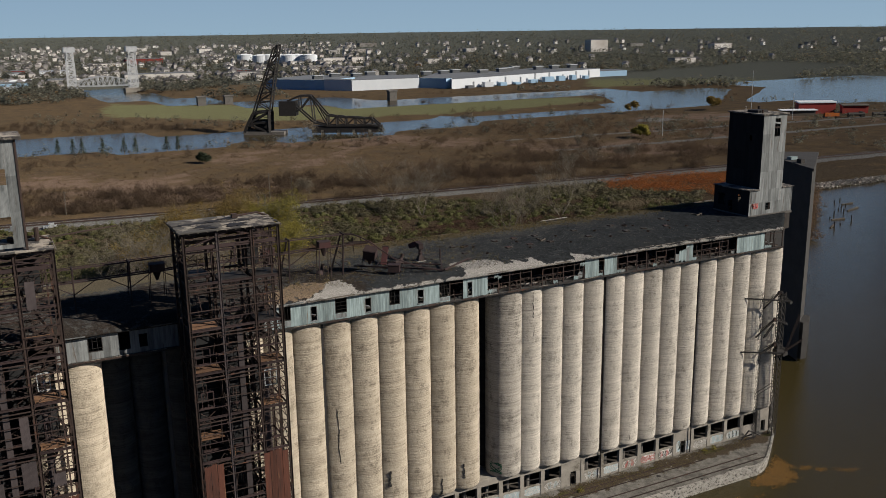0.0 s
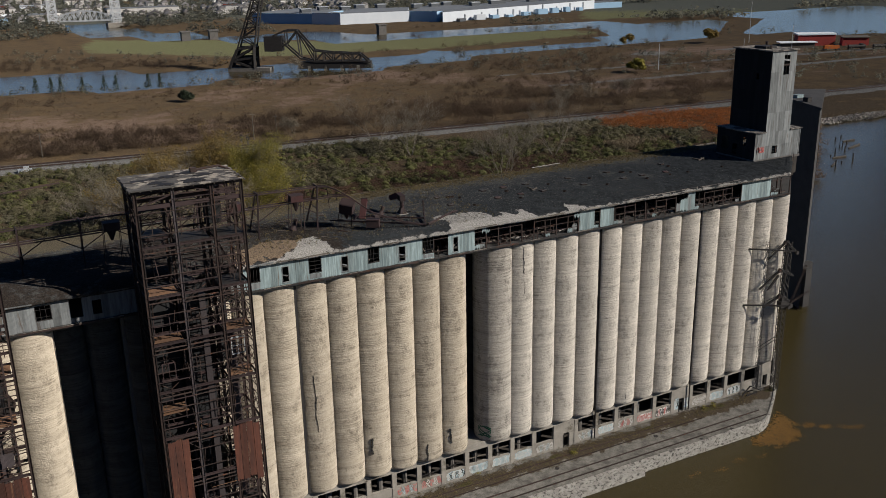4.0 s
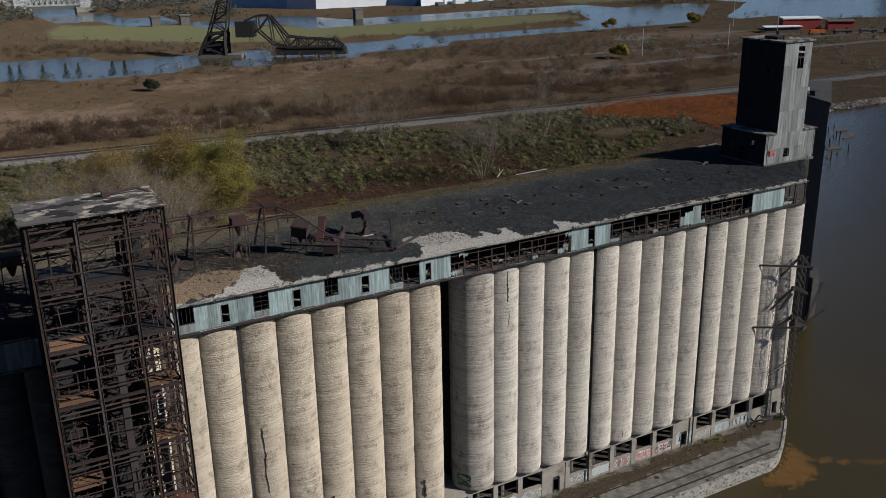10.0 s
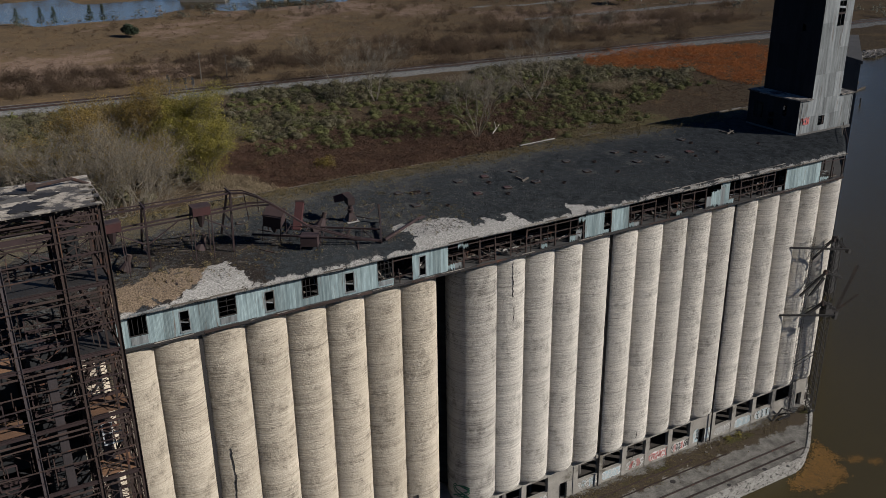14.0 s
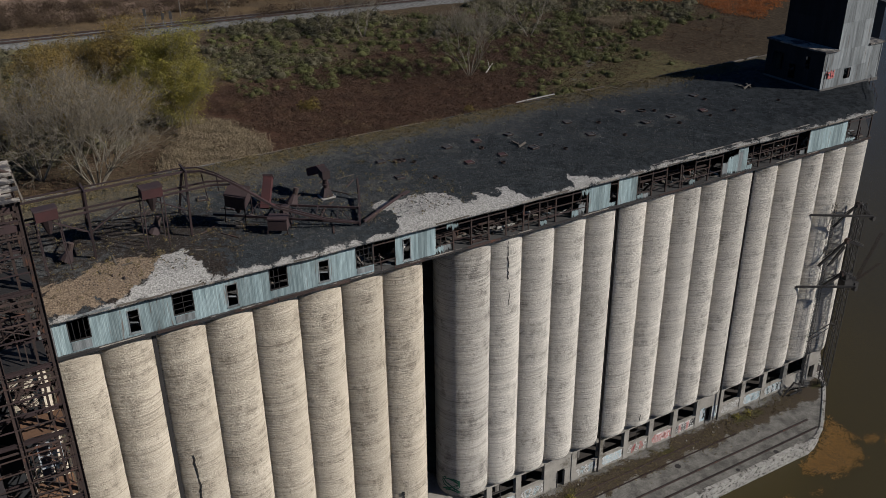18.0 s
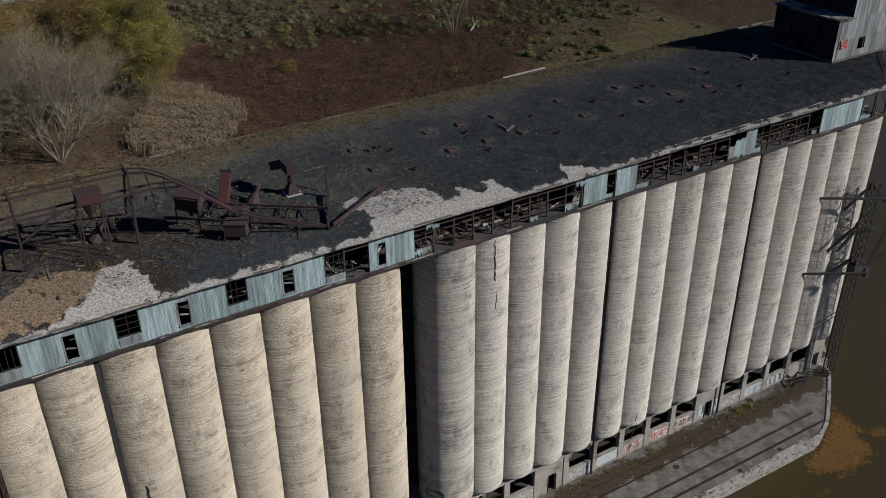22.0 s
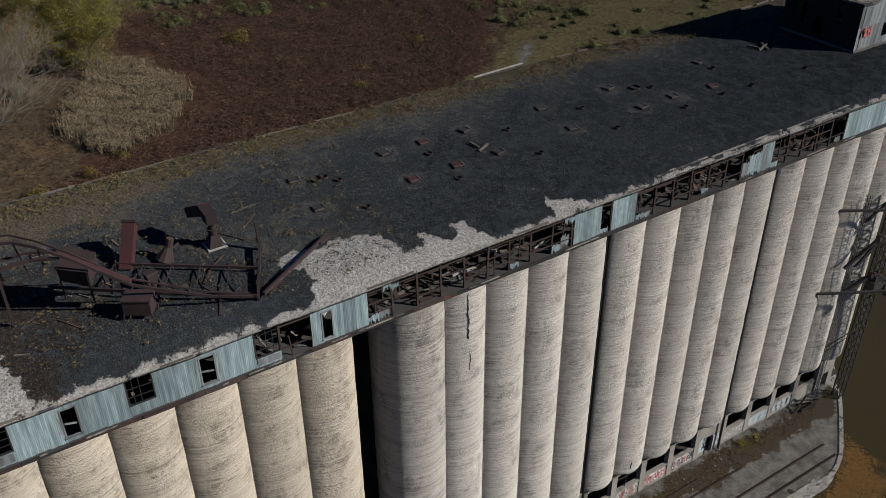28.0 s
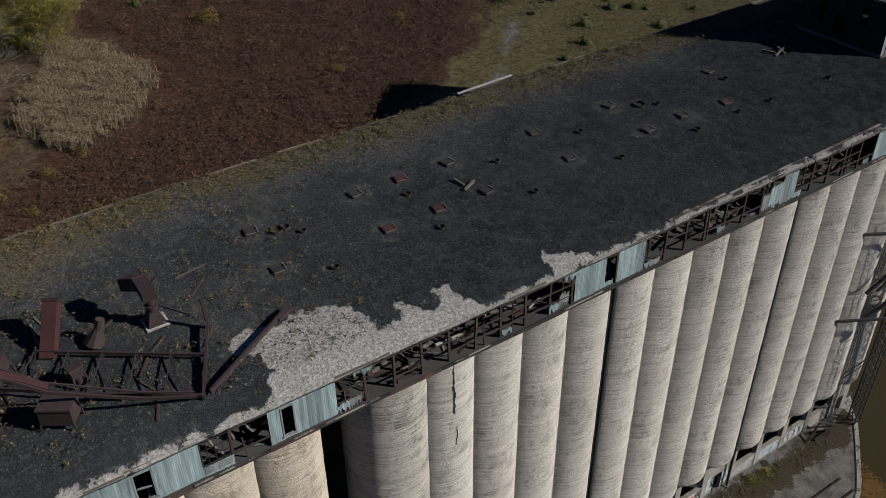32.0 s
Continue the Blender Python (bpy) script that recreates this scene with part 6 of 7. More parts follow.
MAT_EDGE = [(55, -13.5), (58, -12.6), (61.5, -11.4), (65.4, -9.2), (68.2, -7.4), (67.9, -9.4), (67.0, -11.4), (65.9, -14.6), (64.9, -16.5), (62.4, -17.3), (57.4, -16.6), (54.6, -14.6)]


def weed_ring(cx, cy, r, n, seed):
    q = random.Random(seed)
    return [(cx + r * q.uniform(0.55, 1.25) * math.cos(2 * math.pi * i / n), cy + r * q.uniform(0.55, 1.25) * math.sin(2 * math.pi * i / n)) for i in range(n)]


bed = Shape()
for i, (x, y, r) in enumerate(((57.2, -14.7, 1.7), (59.6, -14.4, 2.3), (62.2, -13.6, 2.6), (64.2, -12.2, 2.2), (61.4, -15.7, 1.5), (66.3, -10.2, 1.2), (64.2, -14.9, 1.5), (58.6, -15.6, 1.2))):
    bed.prism(weed_ring(x, y, r, 40, i), -2.33 - 0.004 * i, -2.285 + 0.001 * i)
solid("floating_weed_bed", bed, WEED_BED, "brown sunken mat of water weed beside the quay", "water weed", kind="stuff")
flecks = Shape()
cand = np.column_stack([r2.uniform(53, 70, 26000), r2.uniform(-19, -6, 26000)])
hit, far = inside(MAT_EDGE, cand[:, 0], cand[:, 1])
depth_in = np.where(hit, far, -far) + 0.5 * swell(cand[:, 0], cand[:, 1], 1.1, 2) + 0.35 * swell(cand[:, 0], cand[:, 1], 0.4, 1)
cand = cand[depth_in > r2.uniform(-0.7, 0.7, 26000)]
trail = r2.random(1500)
tx = 66.5 + 8.5 * trail + 16 * np.clip(trail - 0.75, 0, 1) + r2.normal(0, 0.5, 1500)
ty = -12.2 - 6.5 * trail + 0.6 * np.sin(trail * 19) + r2.normal(0, 0.45, 1500) - 5 * np.clip(trail - 0.75, 0, 1)
ok = np.sin(trail * 23) + 0.6 * np.sin(trail * 61) > -0.5
tail = r2.random(600)
lx, ly = 59.5 - 26 * tail, -18.0 + 0.5 * np.sin(tail * 17) + r2.normal(0, 0.3, 600) + 0.6 * tail
cand = np.vstack([cand, np.column_stack([tx, ty])[ok], np.column_stack([lx, ly])[np.sin(tail * 31) > -0.2]])
for i, (x, y) in enumerate(cand):
    flecks.add([(u, v, -2.278 + 0.002 * (i % 5)) for u, v in weed_ring(x, y, 0.04 + 0.1 * random.Random(i).random() ** 2, 4, i)], [(0, 1, 2, 3)])
solid("floating_weed", flecks, WEED, "orange floating weed drifting beside the quay", "water weed", kind="stuff")

# ---- plants ----
def triangles(name, P, material):
    """One mesh from an array of triangles (n, 3, 3)."""
    n = len(P)
    me = bpy.data.meshes.new(name)
    me.vertices.add(3 * n)
    me.vertices.foreach_set("co", P.reshape(-1).astype(np.float32))
    me.loops.add(3 * n)
    me.loops.foreach_set("vertex_index", np.arange(3 * n, dtype=np.int32))
    me.polygons.add(n)
    me.polygons.foreach_set("loop_start", np.arange(0, 3 * n, 3, dtype=np.int32))
    me.update(calc_edges=True)
    me.materials.append(material)
    return me


rng = np.random.default_rng(7)


def clumps(C, R, H, leaves, leaf, flat=0.35):
    """Leaf triangles in uneven domes: centres C (n, 3), radii R, heights H."""
    n = len(C)
    d = rng.normal(size=(n, leaves, 3))
    d /= np.linalg.norm(d, axis=-1, keepdims=True)
    d[..., 2] = np.abs(d[..., 2])
    k = rng.uniform(0.66, 1.07, (n, leaves, 1)) * (1 + 0.3 * np.sin(d[..., :1] * 5 + rng.uniform(0, 6, (n, 1, 1))))
    base = C[:, None, :] + d * k * np.stack([R, R, H], -1)[:, None, :]
    size = (leaf if np.ndim(leaf) else np.full(n, leaf))[:, None, None, None]
    tri = rng.normal(size=(n, leaves, 3, 3)) * size
    tri[..., 2] *= 1 - flat
    tri -= 0.55 * (tri * d[:, :, None, :]).sum(-1, keepdims=True) * d[:, :, None, :]
    return (base[:, :, None, :] + tri).reshape(-1, 3, 3)


def scatter(poly, count, keep=None, ragged=0):
    p = np.array(poly, float)
    lo, hi = p.min(0), p.max(0)
    pts = rng.uniform(lo, hi, (int(count * 4), 2))
    hit, _ = inside(poly, pts[:, 0], pts[:, 1])
    pts = pts[hit]
    pts = pts[wet(pts[:, 0], pts[:, 1]) < -4]
    if ragged:
        _, far = inside(poly, pts[:, 0], pts[:, 1])
        pts = pts[far + ragged * (swell(pts[:, 0], pts[:, 1], ragged * 0.45, 1) + 0.5 * swell(pts[:, 0], pts[:, 1], ragged * 0.14, 2)) > ragged * 0.35]
    if keep is not None:
        pts = pts[keep(pts[:, 0], pts[:, 1])]
    pts = pts[:count]
    return np.column_stack([pts, land_height(pts[:, 0], pts[:, 1])])


def off_rail(X, Y):
    return np.abs(Y - rail_y(X)) > 12


def dome_net(rings=4, around=9):
    """Corner directions and triangles of an open dome."""
    d = [(0.0, 0.0, 1.0)]
    for i in range(1, rings + 1):
        a = math.pi / 2 * 1.12 * i / rings
        d += [(math.sin(a) * math.cos(6.2832 * (k + 0.5 * i) / around), math.sin(a) * math.sin(6.2832 * (k + 0.5 * i) / around), math.cos(a)) for k in range(around)]
    f = [(0, 1 + k, 1 + (k + 1) % around) for k in range(around)]
    for i in range(rings - 1):
        p, q = 1 + i * around, 1 + (i + 1) * around
        for k in range(around):
            k2 = (k + 1) % around
            f += [(p + k, q + k, p + k2), (p + k2, q + k, q + k2)]
    return np.array(d), np.array(f)


def bushes(name, C, R, H, leaves, leaf, material):
    """Lumpy bush bodies with a fringe of small leaves, one mesh."""
    d, f = dome_net()
    n = len(C)
    k = 0.5 * (1 + 0.25 * rng.normal(size=(n, len(d), 1)).clip(-1.6, 1.6))
    V = (C[:, None, :] + d[None] * k * np.stack([R, R, H], -1)[:, None, :]).reshape(-1, 3)
    F = (f[None] + (np.arange(n) * len(d))[:, None, None]).reshape(-1, 3)
    L = clumps(C, R, H, leaves, leaf).reshape(-1, 3)
    F = np.vstack([F, np.arange(len(L)).reshape(-1, 3) + len(V)])
    V = np.vstack([V, L])
    me = bpy.data.meshes.new(name)
    me.vertices.add(len(V))
    me.vertices.foreach_set("co", V.reshape(-1).astype(np.float32))
    me.loops.add(3 * len(F))
    me.loops.foreach_set("vertex_index", F.reshape(-1).astype(np.int32))
    me.polygons.add(len(F))
    me.polygons.foreach_set("loop_start", np.arange(0, 3 * len(F), 3, dtype=np.int32))
    me.polygons.foreach_set("use_smooth", np.ones(len(F), bool))
    me.update(calc_edges=True)
    me.materials.append(material)
    return me


def green_stuff(name, C, r0, r1, squash, leaves, leaf, material, label, category):
    R = rng.uniform(r0, r1, len(C))
    if leaves >= 80:
        me = bushes(name, C, R, R * squash, leaves, R * leaf, material)
    else:
        me = triangles(name, clumps(C, R, R * squash, leaves, R * leaf), material)
    tagged(new(name, me), label, category, kind="stuff")


def twig_bushes(name, C, r0, r1, squash, twigs, material, label, category):
    """Bare bushes: a haze of fine spray and fans of thin twigs that spread from the root."""
    n = len(C)
    R = rng.uniform(r0, r1, n)
    d = rng.normal(size=(n, twigs, 3))
    d /= np.linalg.norm(d, axis=-1, keepdims=True)
    d[..., 2] = np.abs(d[..., 2]) + 0.25
    k = rng.uniform(0.7, 1.2, (n, twigs, 1)) * (1 + 0.25 * np.sin(d[..., :1] * 4 + rng.uniform(0, 6, (n, 1, 1))))
    tip = d * k * np.stack([R, R, R * squash], -1)[:, None, :]
    foot = tip * rng.uniform(0.2, 0.6, (n, twigs, 1)) * np.array([0.8, 0.8, 0.7])
    w = rng.normal(size=(n, twigs, 3)) * np.array([1, 1, 0.2])
    w *= (0.009 * R)[:, None, None] / np.linalg.norm(w, axis=-1, keepdims=True)
    P = np.stack([foot - w, foot + w, tip], 2) + C[:, None, None, :]
    fuzz = clumps(C, R, R * squash, 170, R * 0.07)
    tagged(new(name, triangles(name, np.vstack([P.reshape(-1, 3, 3), fuzz]), material)), label, category, kind="stuff")


YARD = [(-120, 60), (-60, 26), (100, 30), (160, 95), (230, 170), (330, 225), (345, 285), (-120, 330)]
green_stuff("thick_brush", scatter(BRUSH_AREA, 9000, None, 9), 0.7, 2.4, 0.6, 28, 0.11, BRUSH, "dense low red-brown brush", "brush")
green_stuff("low_brush", np.vstack([scatter([(-45, 70), (5, 80), (20, 130), (10, 170), (-45, 175)], 3500), scatter([(20, 190), (150, 215), (260, 210), (250, 262), (40, 290)], 4500, None, 10), scatter(YARD, 5000, off_rail), scatter([(175, 168), (196, 265), (262, 242), (266, 196), (232, 160)], 2600), scatter([(118, 140), (128, 170), (165, 200), (192, 178), (168, 150), (140, 136)], 1500, None, 6)]), 0.6, 2.0, 0.55, 15, 0.11, BRUSH, "scattered low red-brown brush", "brush")
patchy = lambda X, Y: (swell(X, Y, 17, 3) + swell(X, Y, 41, 1) > -0.25) & off_rail(X, Y) & ~inside(BRUSH_AREA, X, Y)[0] & ~inside(GRASS_AREA, X, Y)[0] & ~inside(ORANGE_AREA, X, Y)[0]
green_stuff("olive_shrubs", scatter([(-120, 130), (0, 170), (45, 195), (110, 215), (240, 205), (320, 270), (320, 285), (-120, 330)], 2300, patchy), 1.0, 4.4, 0.8, 95, 0.1, SHRUB, "rounded olive and grey-green shrubs", "shrubs")
GREEN_SHRUB = mat("green_shrubs", (0.13, 0.132, 0.045), dark=(0.05, 0.054, 0.023), scale=0.15, island=0.2, bump=0, rough=0.9, leafy=0.35)
green_stuff("green_shrubs", np.vstack([scatter([(40, 200), (180, 175), (240, 205), (200, 262), (60, 300)], 620), scatter([(-100, 200), (0, 210), (30, 300), (-110, 320)], 480), scatter(GRASS_AREA, 40), scatter([(118, 140), (128, 170), (165, 200), (192, 178), (168, 150), (140, 136)], 75), scatter([(175, 190), (196, 265), (258, 240), (262, 204)], 90)]), 1.2, 3.6, 0.85, 95, 0.1, GREEN_SHRUB, "green and yellowish shrubs among the brush", "shrubs")
green_stuff("grassy_tufts", np.vstack([scatter(GRASS_AREA, 2600), scatter(YARD, 3000, off_rail)]), 0.4, 1.2, 0.6, 16, 0.15, MARSH_BUSH, "tufts of dry grass", "grass")
green_stuff("orange_sumac", scatter(ORANGE_AREA, 2400, None, 4), 1.0, 2.7, 0.75, 42, 0.11, ORANGE, "bright orange autumn sumac thicket", "shrubs")
def bank_points(count):
    """Points on the land just off the river's edge."""
    p = np.array(RIVER, float)
    q = np.roll(p, -1, 0)
    pick = rng.integers(0, len(p), count * 3)
    pts = p[pick] + (q - p)[pick] * rng.random((count * 3, 1)) + rng.normal(0, 14, (count * 3, 2))
    w = wet(pts[:, 0], pts[:, 1])
    pts = pts[(w < -4) & (pts[:, 0] > -420) & (pts[:, 0] < 800) & (pts[:, 1] < 1200)][:count]
    return np.column_stack([pts, land_height(pts[:, 0], pts[:, 1])])


thick = lambda X, Y: (swell(X, Y, 33, 5) + rng.normal(0, 0.35, X.shape) > 0.1) & off_rail(X, Y)
twig_bushes("brown_thicket", np.vstack([scatter([(-160, 352), (100, 336), (330, 312), (430, 330), (380, 400), (60, 400), (-160, 450)], 950, thick), scatter([(-160, 350), (70, 338), (70, 372), (-160, 440)], 420), scatter([(60, 340), (330, 314), (360, 345), (60, 372)], 260), scatter([(-190, 745), (-20, 700), (130, 700), (60, 800), (-190, 900)], 260), scatter([(180, 330), (430, 330), (560, 470), (420, 560), (230, 520)], 380, thick), scatter([(60, 305), (330, 282), (330, 300), (60, 322)], 130), bank_points(230),
                                        scatter([(-160, 560), (60, 545), (260, 560), (560, 610), (560, 560), (200, 500), (-160, 520)], 120)]), 1.5, 5.2, 1.15, 56, THICKET, "bare grey-brown thickets on the marsh", "thicket")
green_stuff("marsh_tufts", scatter([(-250, 350), (420, 320), (560, 600), (200, 585), (-250, 680)], 9000, off_rail), 0.7, 1.9, 0.6, 10, 0.2, MARSH_BUSH, "brown marsh grass tufts", "marsh grass")
green_stuff("tall_brush", scatter(BRUSH_AREA, 900, None, 9), 1.0, 2.6, 0.6, 60, 0.08, BRUSH, "taller red-brown brush", "brush")
SPRUCE = mat("dark_spruce", (0.028, 0.04, 0.02), dark=(0.018, 0.026, 0.014), scale=0.2, island=0.4, bump=0)
# reeds: upright blades
for name, poly, count, hgt in (("tan_reeds", REED_AREA, 11000, 2.8), ("far_reeds", [(196, 224), (214, 226), (232, 219), (224, 212), (202, 208)], 3500, 2.6)):
    C = scatter(poly, count, None, 5)
    C = C[inside(poly, C[:, 0], C[:, 1])[1] > rng.exponential(1.6, len(C))]
    n = len(C)
    h = hgt * rng.uniform(0.35, 1.0, n) * (1 + 0.45 * swell(C[:, 0], C[:, 1], 1.7, 1))
    a = rng.uniform(0, 6.28, n)
    w = rng.uniform(0.06, 0.16, n)
    P = np.stack([C + np.stack([np.cos(a) * w, np.sin(a) * w, 0 * a], -1), C - np.stack([np.cos(a) * w, np.sin(a) * w, 0 * a], -1), C + np.stack([rng.normal(0, 0.45, n), rng.normal(0, 0.45, n), h], -1)], 1)
    plume = clumps(C + np.stack([0 * h, 0 * h, h * 0.8], -1), 0.45 + 0 * h, 0.7 + 0 * h, 9, 0.15)
    tagged(new(name, triangles(name, np.vstack([P, plume]), REED)), "dense stand of pale tan reeds", "reeds", kind="stuff")


def tree(x, y, height, spread, seed, leaf=None, leaf_count=0, leaf_size=0.4, label="bare grey tree with fine branches", depth=5, bark=None, stems=1, group="bare trees", lean_most=1.0, fill=0.0):
    r = random.Random(seed)
    z = float(land_height(np.array([float(x)]), np.array([float(y)]))[0]) - 0.1
    t = thing("tree", (x, y, z), label, "tree", group)
    wood, tips = Shape(), []

    def grow(p, d, length, rad, k):
        bend = Vector((r.gauss(0, 0.16), r.gauss(0, 0.16), r.uniform(0.0, 0.2)))
        m_ = p + d * length * 0.5
        e2 = (d + bend).normalized()
        q = m_ + e2 * length * 0.5
        if k > 2:
            wood.tube(p, m_, rad, rad * 0.85, 6 if k > 4 else 3, False)
            wood.tube(m_, q, rad * 0.85, rad * 0.65, 6 if k > 4 else 3, False)
        else:
            wood.tube(p, q, rad, rad * 0.65, 3, False)
        if k <= 4:
            tips.append(q)
            tips.append(m_)
        if k == 0:
            return
        for i in range(r.choice((2, 3, 3)) if k > 1 else 3):
            turn = Vector((r.gauss(0, 1), r.gauss(0, 1), r.gauss(0.1, 0.5))).normalized()
            e = (e2 + turn * spread * r.uniform(0.6, 1.25)).normalized()
            grow(m_.lerp(q, r.uniform(0.1, 1.0)), e, length * r.uniform(0.6, 0.84), max(rad * 0.6, 0.022), k - 1)

    for i in range(stems):
        a = 2 * math.pi * i / stems + r.random()
        lean = (r.uniform(0.15 * lean_most, lean_most) if stems > 1 else 0.0)
        d = Vector((math.cos(a) * lean, math.sin(a) * lean, 1)).normalized()
        grow(Vector((x + 0.5 * (stems > 1) * math.cos(a), y + 0.5 * (stems > 1) * math.sin(a), z)), d, height * r.uniform(0.2, 0.3), height * 0.0029 + 0.05, depth)
    part("trunk", wood, bark or BARK, t)
    if leaf_count:
        for i in range(len(tips) // 9 if leaf_count > 3000 else 0):
            a, q = r.uniform(0, 6.28), height * 0.16 * math.sqrt(r.random())
            tips.append(Vector((x + q * math.cos(a), y + q * math.sin(a), z + height * r.uniform(0.04, 0.4))))
        tp = np.array([tuple(p) for p in tips])
        pick = tp[rng.integers(0, len(tp), leaf_count)]
        if fill:
            mid, half = (tp.min(0) + tp.max(0)) / 2, (tp.max(0) - tp.min(0)) / 2
            d = rng.normal(size=(leaf_count, 3))
            d *= (rng.random((leaf_count, 1)) ** 0.45) / np.linalg.norm(d, axis=1, keepdims=True)
            d *= 0.75 + 0.25 * np.sin(d[:, :1] * 7 + 1) * np.cos(d[:, 2:] * 6)
            pick = np.where(rng.random((leaf_count, 1)) < fill, mid + d * half * np.array([0.8, 0.8, 0.95]), pick)
        P = clumps(pick + rng.normal(0, 0.6, pick.shape), np.full(leaf_count, 1.3), np.full(leaf_count, 1.3), 8, leaf_size)
        put("crown", triangles("crown", P, leaf), t)
    return t


LEAF_GOLD = mat("golden_leaves", (0.25, 0.165, 0.04), dark=(0.12, 0.09, 0.03), scale=0.3, island=0.4, bump=0, rough=0.8, leafy=0.35)
tree(-13, 146, 44, 0.8, 1, LEAF_GOLD, 1600, 0.08, "large bare grey tree with many spreading stems", 6, None, 12)
tree(-24, 160, 42, 0.75, 12, TWIG, 900, 0.07, "large bare grey tree with many spreading stems", 6, None, 8)
tree(-8, 166, 40, 0.75, 2, LEAF_GOLD, 2600, 0.14, "tall tree thinly covered with golden leaves", 6, None, 6, "turning trees")
tree(16, 186, 40, 0.55, 3, LEAF_YG, 8500, 0.2, "tall tree full of yellow-green leaves", 6, None, 5, "turning trees", 0.3, 0.5)
tree(19, 178, 30, 0.6, 14, LEAF_YG, 4200, 0.19, "tall tree full of yellow-green leaves", 6, None, 5, "turning trees", 0.35, 0.5)
tree(4, 190, 40, 0.6, 4, LEAF_GOLD, 7500, 0.2, "tall tree with thin golden leaves", 6, None, 5, "turning trees", 0.4, 0.4)
tree(-9, 192, 42, 0.7, 5, LEAF_GOLD, 5600, 0.19, "tall tree with thin golden leaves", 6, None, 5, "turning trees")
tree(-30, 186, 30, 0.7, 13, LEAF_GOLD, 1800, 0.17, "tall tree with thin golden leaves", 6, None, 4, "turning trees")
tree(-40, 190, 28, 0.75, 6, TWIG, 400, 0.1, "bare grey tree with fine branches", 6, None, 5)
tree(118, 182, 40, 0.6, 7, TWIG, 600, 0.06, "bare grey tree with many stems", 6, None, 6)
tree(168, 218, 40, 0.65, 8, TWIG, 250, 0.1, "bare grey tree with fine branches", 6, None, 4)
tree(100, 266, 40, 0.65, 9, TWIG, 200, 0.1, "bare pale tree beside the railway", 6, None, 3)
tree(112, 254, 42, 0.7, 10, TWIG, 200, 0.1, "bare pale tree beside the railway", 6, None, 4)
for i, (x, y, h) in enumerate(((80, 330, 16), (252, 330, 20), (278, 345, 19), (305, 338, 18), (170, 582, 20), (330, 420, 18), (-30, 215, 12), (350, 640, 17))):
    tree(x, y, h, 0.7, 40 + i, TWIG, 260, 0.3, "bare brown tree standing on the marsh", 5, None, 3)
tree(608, 585, 22, 0.6, 60, LEAF_GOLD, 900, 0.9, "orange-gold autumn tree near the river", 5, None, 2, "turning trees")
tree(395, 436, 13, 0.6, 61, LEAF_YG, 500, 0.8, "round yellow-green tree beside the tracks", 5, None, 3, "turning trees")
tree(520, 600, 15, 0.6, 62, LEAF_GOLD, 500, 0.8, "golden tree on the river bank", 5, None, 2, "turning trees")
tree(61, 488, 9, 0.8, 63, SPRUCE, 800, 0.6, "dark green round bush on the marsh", 5, None, 4, "turning trees")
for i, (x, y) in enumerate(((-6, 584), (8, 579), (22, 573), (30, 571), (52, 567), (60, 566), (-22, 592), (-12, 588))):
    z = float(land_height(np.array([float(x)]), np.array([float(y)]))[0])
    t = thing("spruce", (x, y, z), "small dark spruce on the creek bank", "tree", "bank spruces")
    part("trunk", Shape().tube((x, y, z), (x, y, z + 11), 0.25, 0.05, 6), BARK, t)
    C = np.array([[x, y, z + 1 + 10 * k / 9] for k in range(10)])
    R = np.linspace(3.0, 0.4, 10)
    put("crown", triangles("crown", clumps(C, R, R * 0.5, 60, 0.45), SPRUCE), t)
# fallen pale log beside the bare tree
solid("fallen_log", Shape().tube((124, 181, 0.4), (130, 186, 1.8), 0.25, 0.15, 6).tube((127, 183.5, 1.1), (128.5, 187, 3.0), 0.16, 0.06, 5), STONE_PALE, "bleached fallen branch in the brush", "log")
LEAF_GOLD_DIM = mat("ochre_leaves", (0.19, 0.14, 0.03), dark=(0.10, 0.08, 0.022), scale=0.4, island=0.4, bump=0, rough=0.8, leafy=0.35)
# yellow bushes
for i, (x, y, r) in enumerate(((6.6, 103, 1.8), (57, 178, 3.2), (98, 150, 1.6), (70, 132, 1.4), (-8, 118, 2.2), (2, 122, 1.6), (-16, 108, 1.8), (-3, 110, 1.3), (10, 126, 1.5))):
    t = thing("yellow_bush", (x, y, 0), "small bright yellow bush in the brush", "bush", "yellow bushes")
    C = np.array([[x, y, 0.0]] * 3) + rng.normal(0, 0.5, (3, 3)) * (1, 1, 0)
    put("leaves", triangles("leaves", clumps(C, np.full(3, r), np.full(3, r * 0.9), 260, 0.09 * r), LEAF_GOLD_DIM), t)
# weeds along the roof and quay
WEED_DRY = mat("dry_weeds", (0.16, 0.12, 0.05), dark=(0.08, 0.066, 0.032), scale=0.6, island=0.5, bump=0, rough=0.9)
n = 2600
X = rng.uniform(-38, 70, n)
Y = np.clip(24.2 - np.abs(rng.normal(0, 2.2, n)), 12, 24.2)
C = np.column_stack([X, Y, roof_height(X, Y)])
X2 = rng.uniform(-38, 6, 620)
Y2 = rng.uniform(-1.5, 18, 620)
C = np.vstack([C, np.column_stack([X2, Y2, roof_height(X2, Y2)])])
tagged(new("roof_weeds", triangles("roof_weeds", clumps(C, rng.uniform(0.12, 0.5, len(C)), rng.uniform(0.15, 0.6, len(C)), 16, 0.075), WEED_DRY)), "dry weeds growing in the roof gravel", "weeds", kind="stuff")
X = rng.uniform(-60, 66, 2200)
Y = -np.abs(rng.normal(2.4, 1.5, 2200)) - 0.2
Y = np.clip(Y, -10, -0.3)
C = np.column_stack([X, Y, 0 * X])
